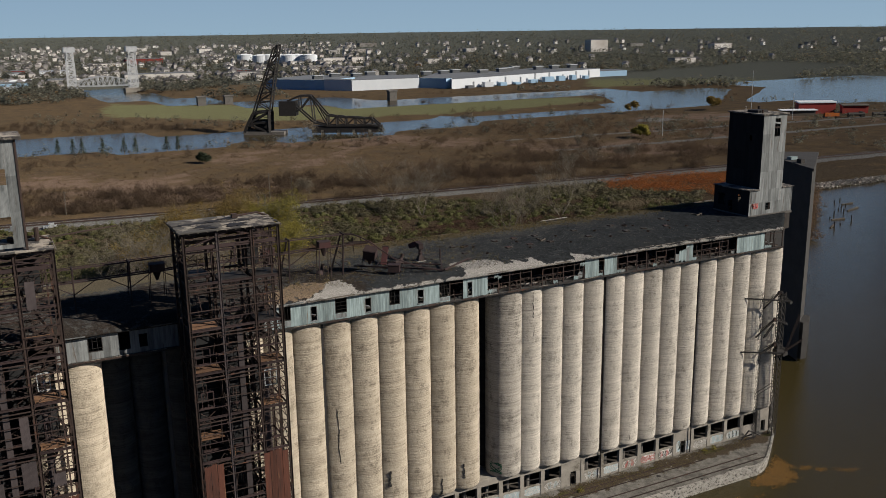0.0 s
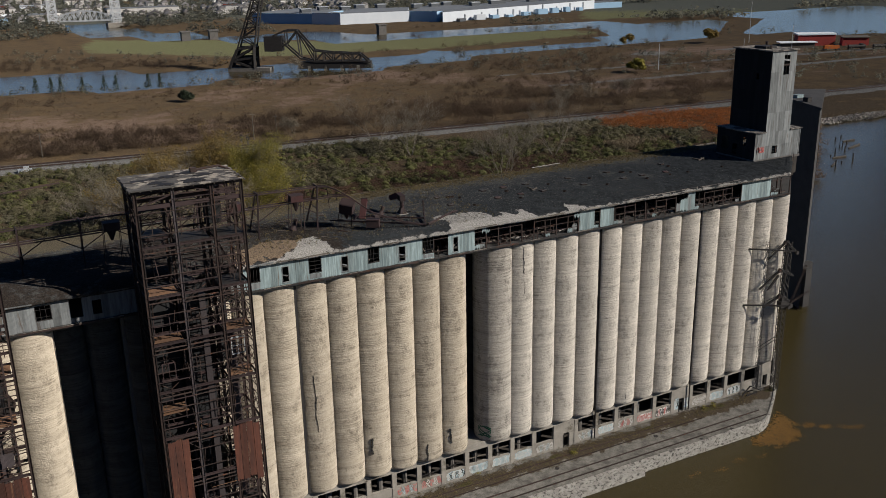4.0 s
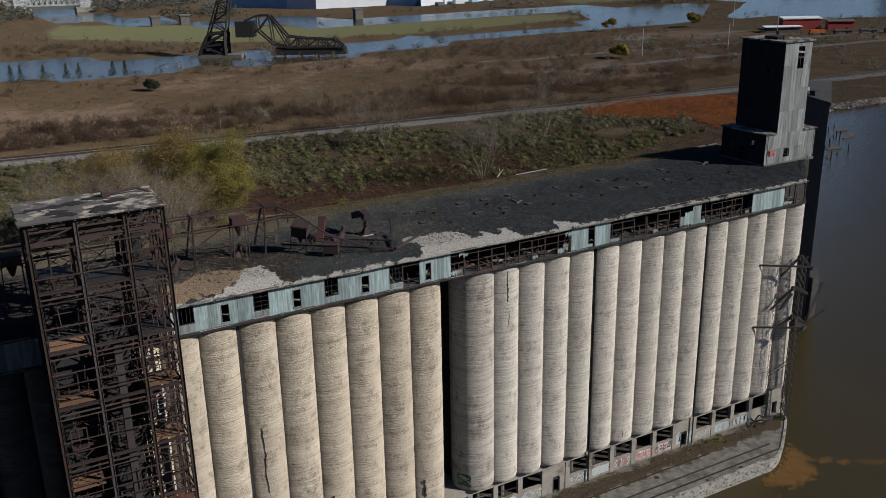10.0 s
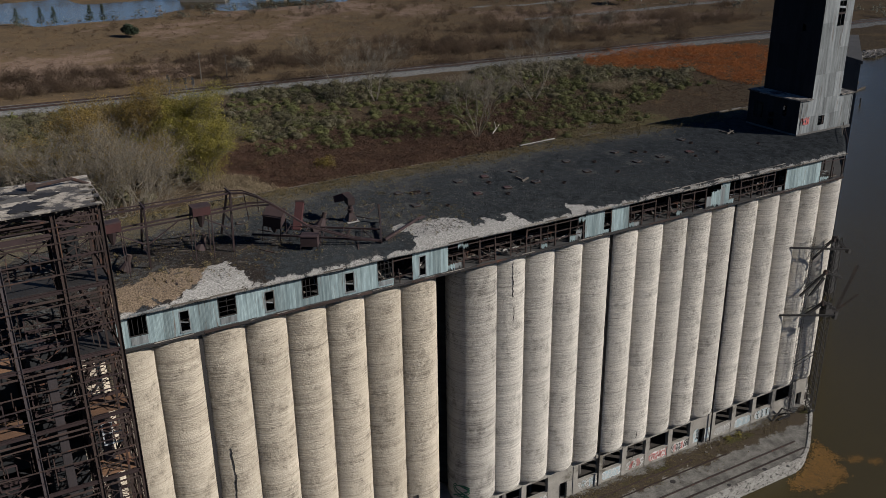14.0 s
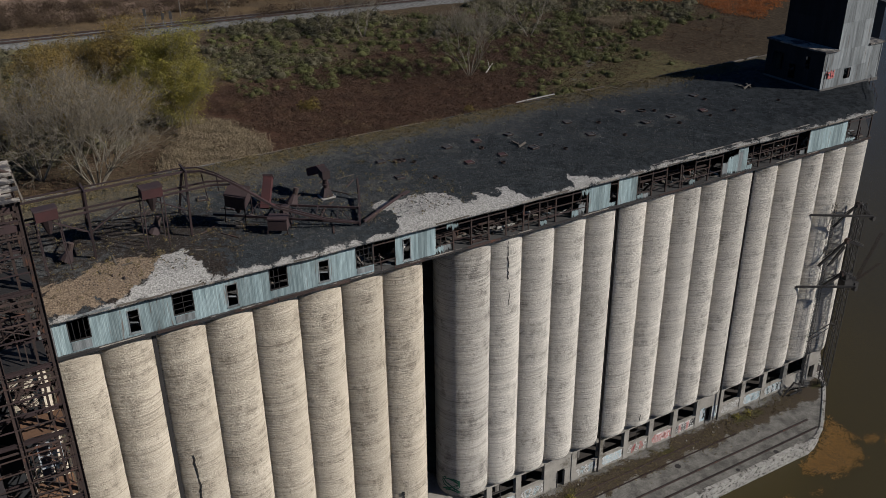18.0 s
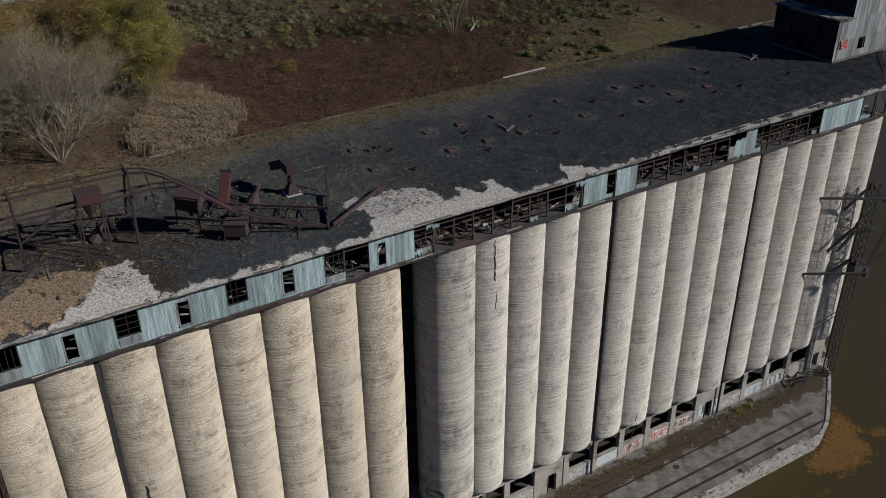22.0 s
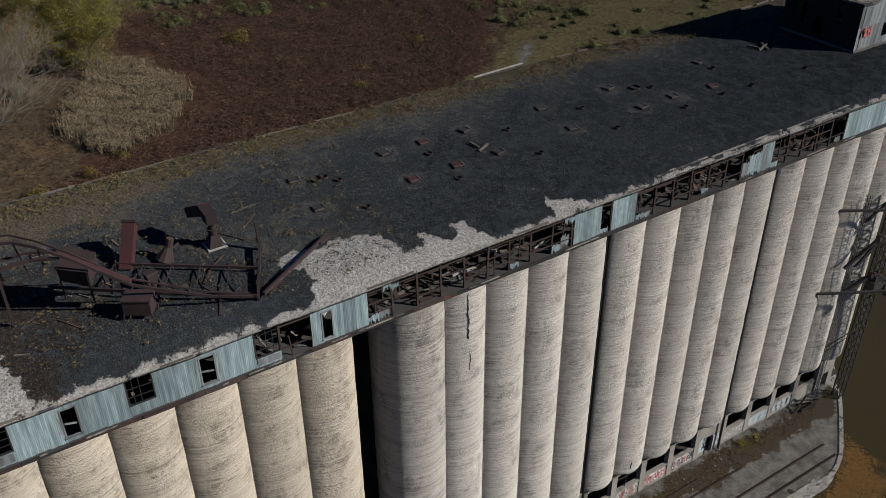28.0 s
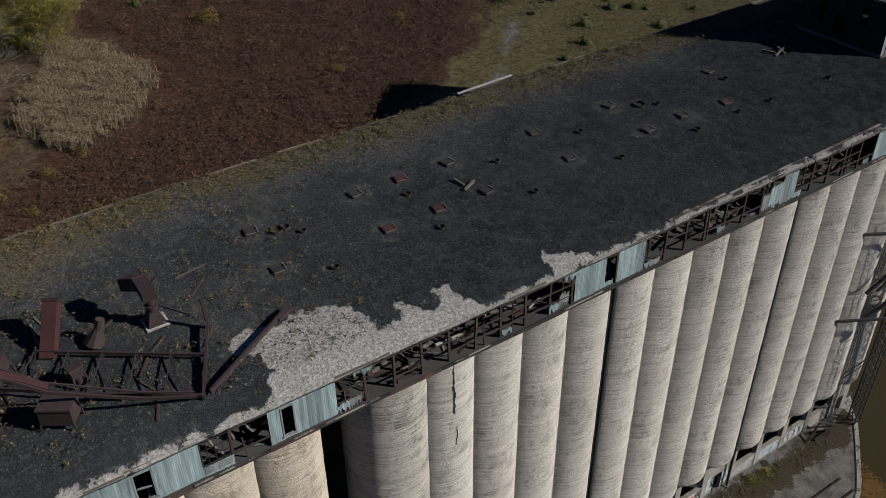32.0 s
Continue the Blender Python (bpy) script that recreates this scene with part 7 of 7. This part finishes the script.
tagged(new("quay_weeds", triangles("quay_weeds", clumps(C, rng.uniform(0.12, 0.6, 2200), rng.uniform(0.06, 0.4, 2200), 14, 0.07), WEED_DRY)), "dry weeds along the foot of the elevator", "weeds", kind="stuff")
for x, y in ((55.5, -2.2), (20, -3.4), (53.2, -2.0), (2.0, 1.0), (1.2, -0.2)):
    t = thing("quay_bush", (x, y, 0), "small yellow-green bush on the quay", "bush", "quay bushes")
    put("leaves", triangles("leaves", clumps(np.array([[x, y, 0.0]] * 2), np.full(2, 0.65), np.full(2, 0.6), 90, 0.1), LEAF_YG), t)
# gravel and grit on the roof
n = 62000
X, Y = rng.uniform(-38, 0, n) + 62 * rng.random(n) ** 1.4, rng.uniform(-1, 24, n)
C = np.column_stack([X, Y, roof_height(X, Y) - 0.01])
GRIT = mat("roof_grit", (0.27, 0.26, 0.24), dark=(0.11, 0.107, 0.1), scale=0.8, island=0.5, bump=0)
tagged(new("roof_grit", triangles("roof_grit", clumps(C, np.full(n, 0.3), np.full(n, 0.02), 2, rng.uniform(0.012, 0.05, n), 0.8), GRIT)), "scattered stones and litter on the tar roof", "gravel", kind="stuff")

n = 15000
X, Y = rng.uniform(-38, 1, n) + 58 * rng.random(n) ** 1.5, rng.uniform(-1, 24, n)
C = np.column_stack([X, Y, roof_height(X, Y) - 0.02])
LUMP = mat("tar_lumps", (0.06, 0.064, 0.066), dark=(0.022, 0.024, 0.026), scale=0.8, island=0.5, bump=0)
R = rng.uniform(0.08, 0.26, n)
tagged(new("tar_lumps", triangles("tar_lumps", clumps(C, R, R * 0.35, 5, R * 0.35, 0.5), LUMP)), "lumps of cracked tar and gravel on the roof", "gravel", kind="stuff")

# ---- distance: bridges, works, town, woods ----
bridge = thing("bascule_bridge", (150, 650, 0), "black steel bascule bridge with its leaf raised", "bridge")
RIGHT, DEEP, FOOT = Vector((0.86, -0.51, 0)), Vector((0.51, 0.86, 0)), Vector((150, 651, 0))


def at(u, z, d=0.0):
    return FOOT + RIGHT * u + DEEP * d + Vector((0, 0, z))


def truss(parent, name, lower, upper, d0, d1, w):
    """Two webs of chords, posts and diagonals joined by cross ties."""
    for d in (d0, d1):
        for line in (lower, upper):
            for p, q in zip(line, line[1:]):
                part("chord", Shape().beam(at(*p, d), at(*q, d), w), BLACK_STEEL, parent)
        for i, (p, q) in enumerate(zip(lower, upper)):
            part("post", Shape().beam(at(*p, d), at(*q, d), w * 0.7), BLACK_STEEL, parent)
            if i + 1 < len(lower):
                part("diagonal", Shape().beam(at(*(p if i % 2 else q), d), at(*((upper if i % 2 else lower)[i + 1]), d), w * 0.7), BLACK_STEEL, parent)
    for p, q in zip(lower, upper):
        part("cross_tie", Shape().beam(at(*p, d0), at(*p, d1), w * 0.6), BLACK_STEEL, parent)
        part("cross_tie", Shape().beam(at(*q, d0), at(*q, d1), w * 0.6), BLACK_STEEL, parent)


lean = [(-13 + 3.0 * i, 2 + 7.8 * i) for i in range(10)]
lean2 = [(4.5 + 1.55 * i, 2 + 8.1 * i) for i in range(10)]
truss(bridge, "raised_leaf", lean, lean2, 0, 9, 1.15)
truss(bridge, "leaf_middle", [(u + 3, z + 4) for u, z in lean[:9]], [(u - 1, z + 2) for u, z in lean2[:9]], 4, 5, 0.6)
truss(bridge, "leaf_base", [(-15, 0), (-12, 7), (-7, 16)], [(7, 0), (7, 9), (7.5, 18)], -2, 10, 2.2)
truss(bridge, "rear_arm", [(22, 14), (34, 19), (46, 8), (58, 5), (66, 5), (74, 5), (82, 5), (90, 5), (97, 5), (104, 4)], [(24, 27), (34, 31), (44, 31), (58, 14), (66, 13), (74, 12), (82, 12), (90, 11), (97, 11), (104, 5)], 0, 9, 1.3)
part("counterweight", Shape().prism([tuple(at(u, 0, d))[:2] for u, d in ((16, -1), (31, -1), (31, 10), (16, 10))], 14, 26.5), BLACK_STEEL, bridge)
part("girder_span", Shape().prism([tuple(at(u, 0, d))[:2] for u, d in ((44, 0), (106, 0), (106, 9), (44, 9))], -1.0, 5.0), BLACK_STEEL, bridge)
part("machine_house", Shape().prism([tuple(at(u, 0, d))[:2] for u, d in ((-6, 2), (4, 2), (4, 8), (-6, 8))], 0, 9), BLACK_STEEL, bridge)
part("pier", Shape().prism([tuple(at(u, 0, d))[:2] for u, d in ((-16, -3), (20, -3), (20, 12), (-16, 12))], -4, 0.5), CONC_DARK, bridge)
for u in (52, 66, 80, 94):
    part("pier", Shape().prism([tuple(at(u + a, 0, b))[:2] for a, b in ((0, 0), (2.5, 0), (2.5, 9), (0, 9))], -4, 1.6), CONC, bridge)
for i, (x, y) in enumerate(((173, 983), (205, 980), (401, 930))):
    solid("bridge_pier", Shape().box(x - 5, y - 4, -4, x + 5, y + 4, 9).box(x - 6, y - 5, 9, x + 6, y + 5, 10.5), CONC_DARK, "lone concrete pier of a lost bridge", "pier", "old bridge piers")

lift = thing("lift_bridge", (108, 1338, 0), "silver steel vertical lift bridge over the river", "bridge")
for x, y in ((65, 1349), (150, 1327)):
    for dx in (-6, 6):
        for dy in (-8, 8):
            part("tower_leg", Shape().beam((x + dx, y + dy, 0), (x + dx * 0.75, y + dy, 60), 1.4), SILVER, lift)
    for k in range(7):
        for dy in (-8, 8):
            z0, z1 = 8 * k + 2, 8 * k + 10
            for p, q in (((x - 6, y + dy, z0), (x + 6, y + dy, z1)), ((x + 6, y + dy, z0), (x - 6, y + dy, z1)), ((x - 6, y + dy, z1), (x + 6, y + dy, z1))):
                part("lacing_bar", Shape().beam(p, q, 0.9), SILVER, lift)
    part("sheave_house", Shape().box(x - 8, y - 8, 58, x + 8, y + 8, 65), SILVER, lift)
    part("tower_pier", Shape().box(x - 14, y - 12, -4, x + 14, y + 12, 4), CONC, lift)
for dy in (-7, 7):
    for i in range(10):
        x0, x1 = 72 + 7.2 * i, 72 + 7.2 * (i + 1)
        y0, y1 = 1347 - 1.9 * i + dy, 1347 - 1.9 * (i + 1) + dy
        h0, h1 = 10 + 12 * math.sin(math.pi * (0.12 + 0.76 * i / 10)), 10 + 12 * math.sin(math.pi * (0.12 + 0.76 * (i + 1) / 10))
        for p, q, w in (((x0, y0, 8), (x1, y1, 8), 1.5), ((x0, y0, h0), (x1, y1, h1), 1.5), ((x0, y0, 8), (x1, y1, h1), 0.9), ((x1, y1, 8), (x1, y1, h1), 0.9)):
            part("span_bar", Shape().beam(p, q, w), SILVER, lift)

works = thing("factory", (600, 1150, 0), "long low white and blue factory with roof units", "factory")
for pts, h, m in (([(325, 1222), (387, 1140), (470, 1200), (420, 1300)], 14, BLUE_WALL), ([(387, 1139), (415, 1102), (430, 1115), (402, 1152)], 15, WHITE_WALL), ([(415, 1101), (519, 1094), (560, 1180), (470, 1210)], 14.5, WHITE_WALL),
                  ([(519, 1096), (546, 1060), (700, 1140), (620, 1230)], 14, BLUE_WALL), ([(546, 1042), (630, 1070), (898, 1160), (830, 1260), (600, 1160)], 13.5, WHITE_WALL), ([(898, 1160), (955, 1158), (965, 1200), (900, 1230)], 9, BLUE_WALL)):
    hall = part("hall", Shape().prism(pts, -1, h), m, works)
    c = np.mean(pts, 0)
    part("roof", Shape().prism([tuple(c + (np.array(p) - c) * 0.985) for p in pts], h, h + 0.5), FLAT_ROOF, hall)
rnd = random.Random(31)
for i in range(15):
    u = i / 14
    x, y = 400 + 470 * u + rnd.uniform(-10, 10), 1190 + 20 * math.sin(9 * u) + rnd.uniform(-20, 25)
    unit = part("roof_unit", Shape().box(x - 7, y - 5, 14, x + 7, y + 5, 19), FLAT_ROOF, works)
    part("unit_hood", Shape().box(x - 8, y - 6, 19, x + 8, y + 6, 20), SILVER, unit)
for i in range(9):
    x, y = 570 + 34 * i, 1036 + 11.2 * i
    part("loading_bay", Shape().box(x, y, 0, x + rnd.uniform(6, 18), y + 9, rnd.uniform(3, 8)), rnd.choice((SILVER, WHITE_WALL, BLUE_WALL, FLAT_ROOF)), works)
    part("stack", Shape().tube((x + 12, y + 6, 0), (x + 12, y + 6, rnd.uniform(9, 15)), 1.5, 1.5, 10), SILVER, works)
pale = random.Random(41)
for i in range(34):
    x, y = pale.uniform(-300, 90), pale.uniform(1380, 2100)
    if inside(RIVER, np.array([x]), np.array([y]))[0][0]:
        continue
    w, l, h = pale.uniform(14, 60), pale.uniform(10, 24), pale.uniform(5, 10)
    z = float(land_height(np.array([x]), np.array([y]))[0])
    hall = thing("works_building", (x, y, z), "pale metal-clad works building of the town", "building", "pale works buildings")
    part("wall", Shape().box(x - w / 2, y - l / 2, z - 1, x + w / 2, y + l / 2, z + h), pale.choice((WHITE_WALL, BLUE_WALL, HOUSE)), hall)
    part("roof", Shape().add([(x - w / 2 - 0.6, y - l / 2 - 0.6, z + h), (x + w / 2 + 0.6, y - l / 2 - 0.6, z + h), (x + w / 2 + 0.6, y + l / 2 + 0.6, z + h), (x - w / 2 - 0.6, y + l / 2 + 0.6, z + h), (x - w / 2, y, z + h + 2.5), (x + w / 2, y, z + h + 2.5)],
                             [(0, 1, 5, 4), (2, 3, 4, 5), (1, 2, 5), (3, 0, 4)]), pale.choice((WHITE_WALL, FLAT_ROOF, SILVER)), hall)
for i in range(7):
    x, y = 545 + 19 * i, 2100 - 20 * i + rnd.uniform(-30, 30)
    tank = thing("storage_tank", (x, y, 4), "white round oil storage tank", "tank", "storage tanks")
    part("shell", Shape().tube((x, y, 0), (x, y, 26), 20, 20, 24), WHITE_WALL, tank)
    part("tank_roof", Shape().tube((x, y, 26), (x, y, 29), 20.3, 2, 24), WHITE_WALL, tank)
# red sheds and a train by the water
shed = thing("red_shed", (675, 498, 0), "red shed with a white metal roof", "shed", "red sheds")
part("wall", Shape().prism([(648, 506), (680, 489), (690, 503), (660, 521)], -1, 10), RED_PAINT, shed)
part("roof", Shape().prism([(647, 505.5), (680, 488), (691, 503), (659, 522)], 10, 11.2), WHITE_WALL, shed)
shed2 = thing("red_shed", (690, 468, 0), "low red brick shed beside the tracks", "shed", "red sheds")
part("wall", Shape().prism([(684, 484), (706, 472), (716, 484), (696, 497)], -1, 7), RED_PAINT, shed2)
part("roof", Shape().prism([(683, 483.5), (706, 470.5), (717.5, 484), (696, 498.5)], 7, 7.8), TIMBER, shed2)
shed3 = thing("pale_shed", (634, 500, 0), "low pale-roofed lean-to shed", "shed")
part("roof", Shape().prism([(618, 500), (650, 484), (656, 494), (626, 512)], 4.5, 5.2), WHITE_WALL, shed3)
part("wall", Shape().prism([(620, 501), (649, 486), (654, 494), (627, 509)], -1, 4.5), TIMBER, shed3)
for i in range(7):
    x, y = 640 + 22 * i, 460 - 9.5 * i
    car = thing("rail_wagon", (x, y, 0), "orange diesel locomotive on a siding" if i < 1 else "dark tank wagon on a siding", "rail vehicle", "standing train")
    mm = pose(x, y, 0, 0, 0, -23.3)
    put("body", (Shape().box(-7, -1.5, 1.4, 7, 1.5, 4.6) if i < 1 else Shape().tube((-8, 0, 3.0), (8, 0, 3.0), 1.6, 1.6, 12)).data("body", ORANGE_PAINT if i < 1 else BLACK_STEEL), car, mm)
    put("cab", Shape().box(3, -1.45, 4.6, 6, 1.45, 5.4).data("cab", BLACK_STEEL), car, mm)
    for u in (-6, 6):
        put("bogie", Shape().box(u - 1.8, -1.3, 0.2, u + 1.8, 1.3, 1.6).data("bogie", BLACK_STEEL), car, mm)
# rails of the main line and its signals
for off in (-3.4, -1.9, 1.9, 3.4):
    s = Shape()
    xs = np.arange(-160, 700, 12.0)
    for p in xs:
        ya = float(rail_y(p)) + off
        s.v += [(p, ya - 0.11, 1.1), (p, ya + 0.11, 1.1), (p, ya + 0.11, 1.47), (p, ya - 0.11, 1.47)]
    s.f = [(4 * i + k, 4 * i + (k + 1) % 4, 4 * i + 4 + (k + 1) % 4, 4 * i + 4 + k) for i in range(len(xs) - 1) for k in range(4)]
    solid("railway_rail", s, RUST, "steel rail of the double-track main line", "rail", "main line rails")
for i, (x, y, h) in enumerate(((60, 332, 14), (72, 331, 12), (420, 440, 20), (600, 470, 24), (640, 560, 40), (-40, 345, 12), (500, 430, 20), (560, 250, 18))):
    pole = thing("utility_pole", (x, y, 0), "tall thin utility pole beside the tracks", "pole", "utility poles")
    part("shaft", Shape().tube((x, y, -0.5), (x, y, h), 0.28, 0.18, 6), SILVER if h > 18 else TIMBER, pole)
    part("crossarm", Shape().beam((x - 1.4, y, h - 1), (x + 1.4, y, h - 1), 0.2), TIMBER, pole)
for i, (x, y, c) in enumerate(((-50, 312, SILVER), (-66, 313, FLAT_ROOF))):
    van = thing("pickup_truck", (x, y, 1), "small truck parked beside the railway", "truck", "parked trucks")
    part("body", Shape().box(x - 3, y - 1.1, 0.7, x + 3, y + 1.1, 1.8), c, van)
    part("cab", Shape().box(x - 0.6, y - 1.0, 1.8, x + 1.8, y + 1.0, 2.9), c, van)
    for dx in (-2, 2):
        for dy in (-1.1, 1.1):
            part("wheel", Shape().tube((x + dx, y + dy - 0.15, 0.75), (x + dx, y + dy + 0.15, 0.75), 0.5, 0.5, 10), BLACK_STEEL, van)
for x, y, h in ((38, 302, 11), (45, 301.5, 9), (48, 301, 9)):
    sig = thing("railway_signal", (x, y, 0), "grey railway signal mast beside the line", "signal", "railway signals")
    part("mast", Shape().tube((x, y, -0.3), (x, y, h), 0.16, 0.12, 8), FLAT_ROOF, sig)
    part("ladder", Shape().box(x + 0.3, y - 0.05, 0.5, x + 0.36, y + 0.05, h - 1).box(x + 0.7, y - 0.05, 0.5, x + 0.76, y + 0.05, h - 1), FLAT_ROOF, sig)
    part("signal_head", Shape().box(x - 0.55, y - 0.3, h - 3.2, x + 0.55, y - 0.1, h - 0.2), BLACK_STEEL, sig)
    part("relay_box", Shape().box(x + 1.2, y - 0.6, -0.2, x + 2.2, y + 0.6, 1.7), FLAT_ROOF, sig)
# rubble bank and old piles at the water's edge
r3 = np.random.default_rng(5)
u = r3.random(500)
C = np.column_stack([336 + 66 * u + r3.normal(0, 2, 500), 216 + r3.normal(0, 2.2, 500), np.full(500, -2.0)])
tagged(new("rubble_bank", triangles("rubble_bank", clumps(C, np.full(500, 1.2), np.full(500, 1.0), 14, 0.9), STONE_PALE)), "pale broken rubble along the river bank", "rubble", kind="stuff")
u = r3.uniform(0.5, 1.0, 260)
C = np.column_stack([120 + 215 * u + r3.normal(0, 3, 260), 40 + 178 * u + r3.normal(0, 3, 260), np.full(260, -1.6)])
tagged(new("bank_scrub", triangles("bank_scrub", clumps(C, r3.uniform(1.2, 3.6, 260), r3.uniform(1.5, 4, 260), 40, 0.42), MARSH_BUSH)), "bare scrub along the ruined wharf", "shrubs", kind="stuff")
for i in range(34):
    k = 0.6 + 0.4 * i / 33
    x, y = 178 + 140 * k + rnd.uniform(-2, 9), 74 + 118 * k - rnd.uniform(3, 9)
    if i % 3 == 1:
        solid("timber_pile", Shape().tube((x, y, -4), (x + rnd.uniform(-0.4, 0.4), y, rnd.uniform(-1.6, 0.8)), 0.35, 0.3, 7), BLOCK_DARK, "rotten timber pile standing in the river", "pile", "wharf piles")
    elif i % 9 == 0:
        a = rnd.uniform(-0.5, 0.6)
        solid("drift_beam", Shape().beam((x, y, -2.2), (x + rnd.uniform(6, 14), y + a * 6, -2.0), 0.7, 0.6), TIMBER, "long timber beam lying in the water", "beam", "wharf beams")
# town: houses and works as one far mass
houses, roofs = Shape(), Shape()
ROOFS = mat("town_roofs", (0.26, 0.25, 0.25), dark=(0.11, 0.10, 0.10), scale=0.01, island=0.6, bump=0)
rnd = random.Random(99)
for i in range(2300):
    az = math.radians(rnd.uniform(30, 98))
    d = rnd.uniform(1250, 3600)
    x, y = -76 + d * math.cos(az), -134 + d * math.sin(az)
    if y < 1390 or d < 1500 or (300 < x < 1000 and y < 1420) or inside(RIVER, np.array([x]), np.array([y]))[0][0]:
        continue
    if az < math.radians(68) and rnd.random() < 0.78:
        continue
    z = float(land_height(np.array([x]), np.array([y]))[0])
    big = rnd.random() < 0.03
    w, l, h = (rnd.uniform(25, 70), rnd.uniform(14, 30), rnd.uniform(7, 14)) if big else (rnd.uniform(7, 12), rnd.uniform(9, 14), rnd.uniform(6, 11))
    houses.box(x - w / 2, y - l / 2, z - 1, x + w / 2, y + l / 2, z + h)
    if big:
        roofs.box(x - w / 2, y - l / 2, z + h, x + w / 2, y + l / 2, z + h + 1)
    else:
        roofs.add([(x - w / 2 - 1, y - l / 2 - 1, z + h), (x + w / 2 + 1, y - l / 2 - 1, z + h), (x + w / 2 + 1, y + l / 2 + 1, z + h), (x - w / 2 - 1, y + l / 2 + 1, z + h), (x, y - l / 2 - 1, z + h + 4), (x, y + l / 2 + 1, z + h + 4)],
                  [(0, 1, 4), (1, 2, 5, 4), (2, 3, 5), (3, 0, 4, 5)])
solid("town_houses", houses, HOUSE, "distant pale houses and works of the town", "houses", kind="stuff")
solid("town_roof_tops", roofs, ROOFS, "distant dark gabled roofs of the town", "roofs", kind="stuff")
for i, (x, y, w, h, m) in enumerate(((1560, 2060, 60, 34, HOUSE), (330, 2300, 90, 12, RED_PAINT), (-20, 1500, 60, 9, BLUE_WALL), (-70, 1420, 70, 9, WHITE_WALL), (20, 1950, 26, 9, RED_PAINT), (230, 1560, 120, 14, HOUSE), (420, 1700, 30, 8, RED_PAINT))):
    z = float(land_height(np.array([float(x)]), np.array([float(y)]))[0])
    b = thing("town_building", (x, y, z), "large distant flat-roofed building among trees", "building", "town buildings")
    part("wall", Shape().box(x - w / 2, y - 15, z - 1, x + w / 2, y + 15, z + h), m, b)
    part("roof", Shape().box(x - w / 2 - 0.5, y - 15.5, z + h, x + w / 2 + 0.5, y + 15.5, z + h + 1), FLAT_ROOF, b)


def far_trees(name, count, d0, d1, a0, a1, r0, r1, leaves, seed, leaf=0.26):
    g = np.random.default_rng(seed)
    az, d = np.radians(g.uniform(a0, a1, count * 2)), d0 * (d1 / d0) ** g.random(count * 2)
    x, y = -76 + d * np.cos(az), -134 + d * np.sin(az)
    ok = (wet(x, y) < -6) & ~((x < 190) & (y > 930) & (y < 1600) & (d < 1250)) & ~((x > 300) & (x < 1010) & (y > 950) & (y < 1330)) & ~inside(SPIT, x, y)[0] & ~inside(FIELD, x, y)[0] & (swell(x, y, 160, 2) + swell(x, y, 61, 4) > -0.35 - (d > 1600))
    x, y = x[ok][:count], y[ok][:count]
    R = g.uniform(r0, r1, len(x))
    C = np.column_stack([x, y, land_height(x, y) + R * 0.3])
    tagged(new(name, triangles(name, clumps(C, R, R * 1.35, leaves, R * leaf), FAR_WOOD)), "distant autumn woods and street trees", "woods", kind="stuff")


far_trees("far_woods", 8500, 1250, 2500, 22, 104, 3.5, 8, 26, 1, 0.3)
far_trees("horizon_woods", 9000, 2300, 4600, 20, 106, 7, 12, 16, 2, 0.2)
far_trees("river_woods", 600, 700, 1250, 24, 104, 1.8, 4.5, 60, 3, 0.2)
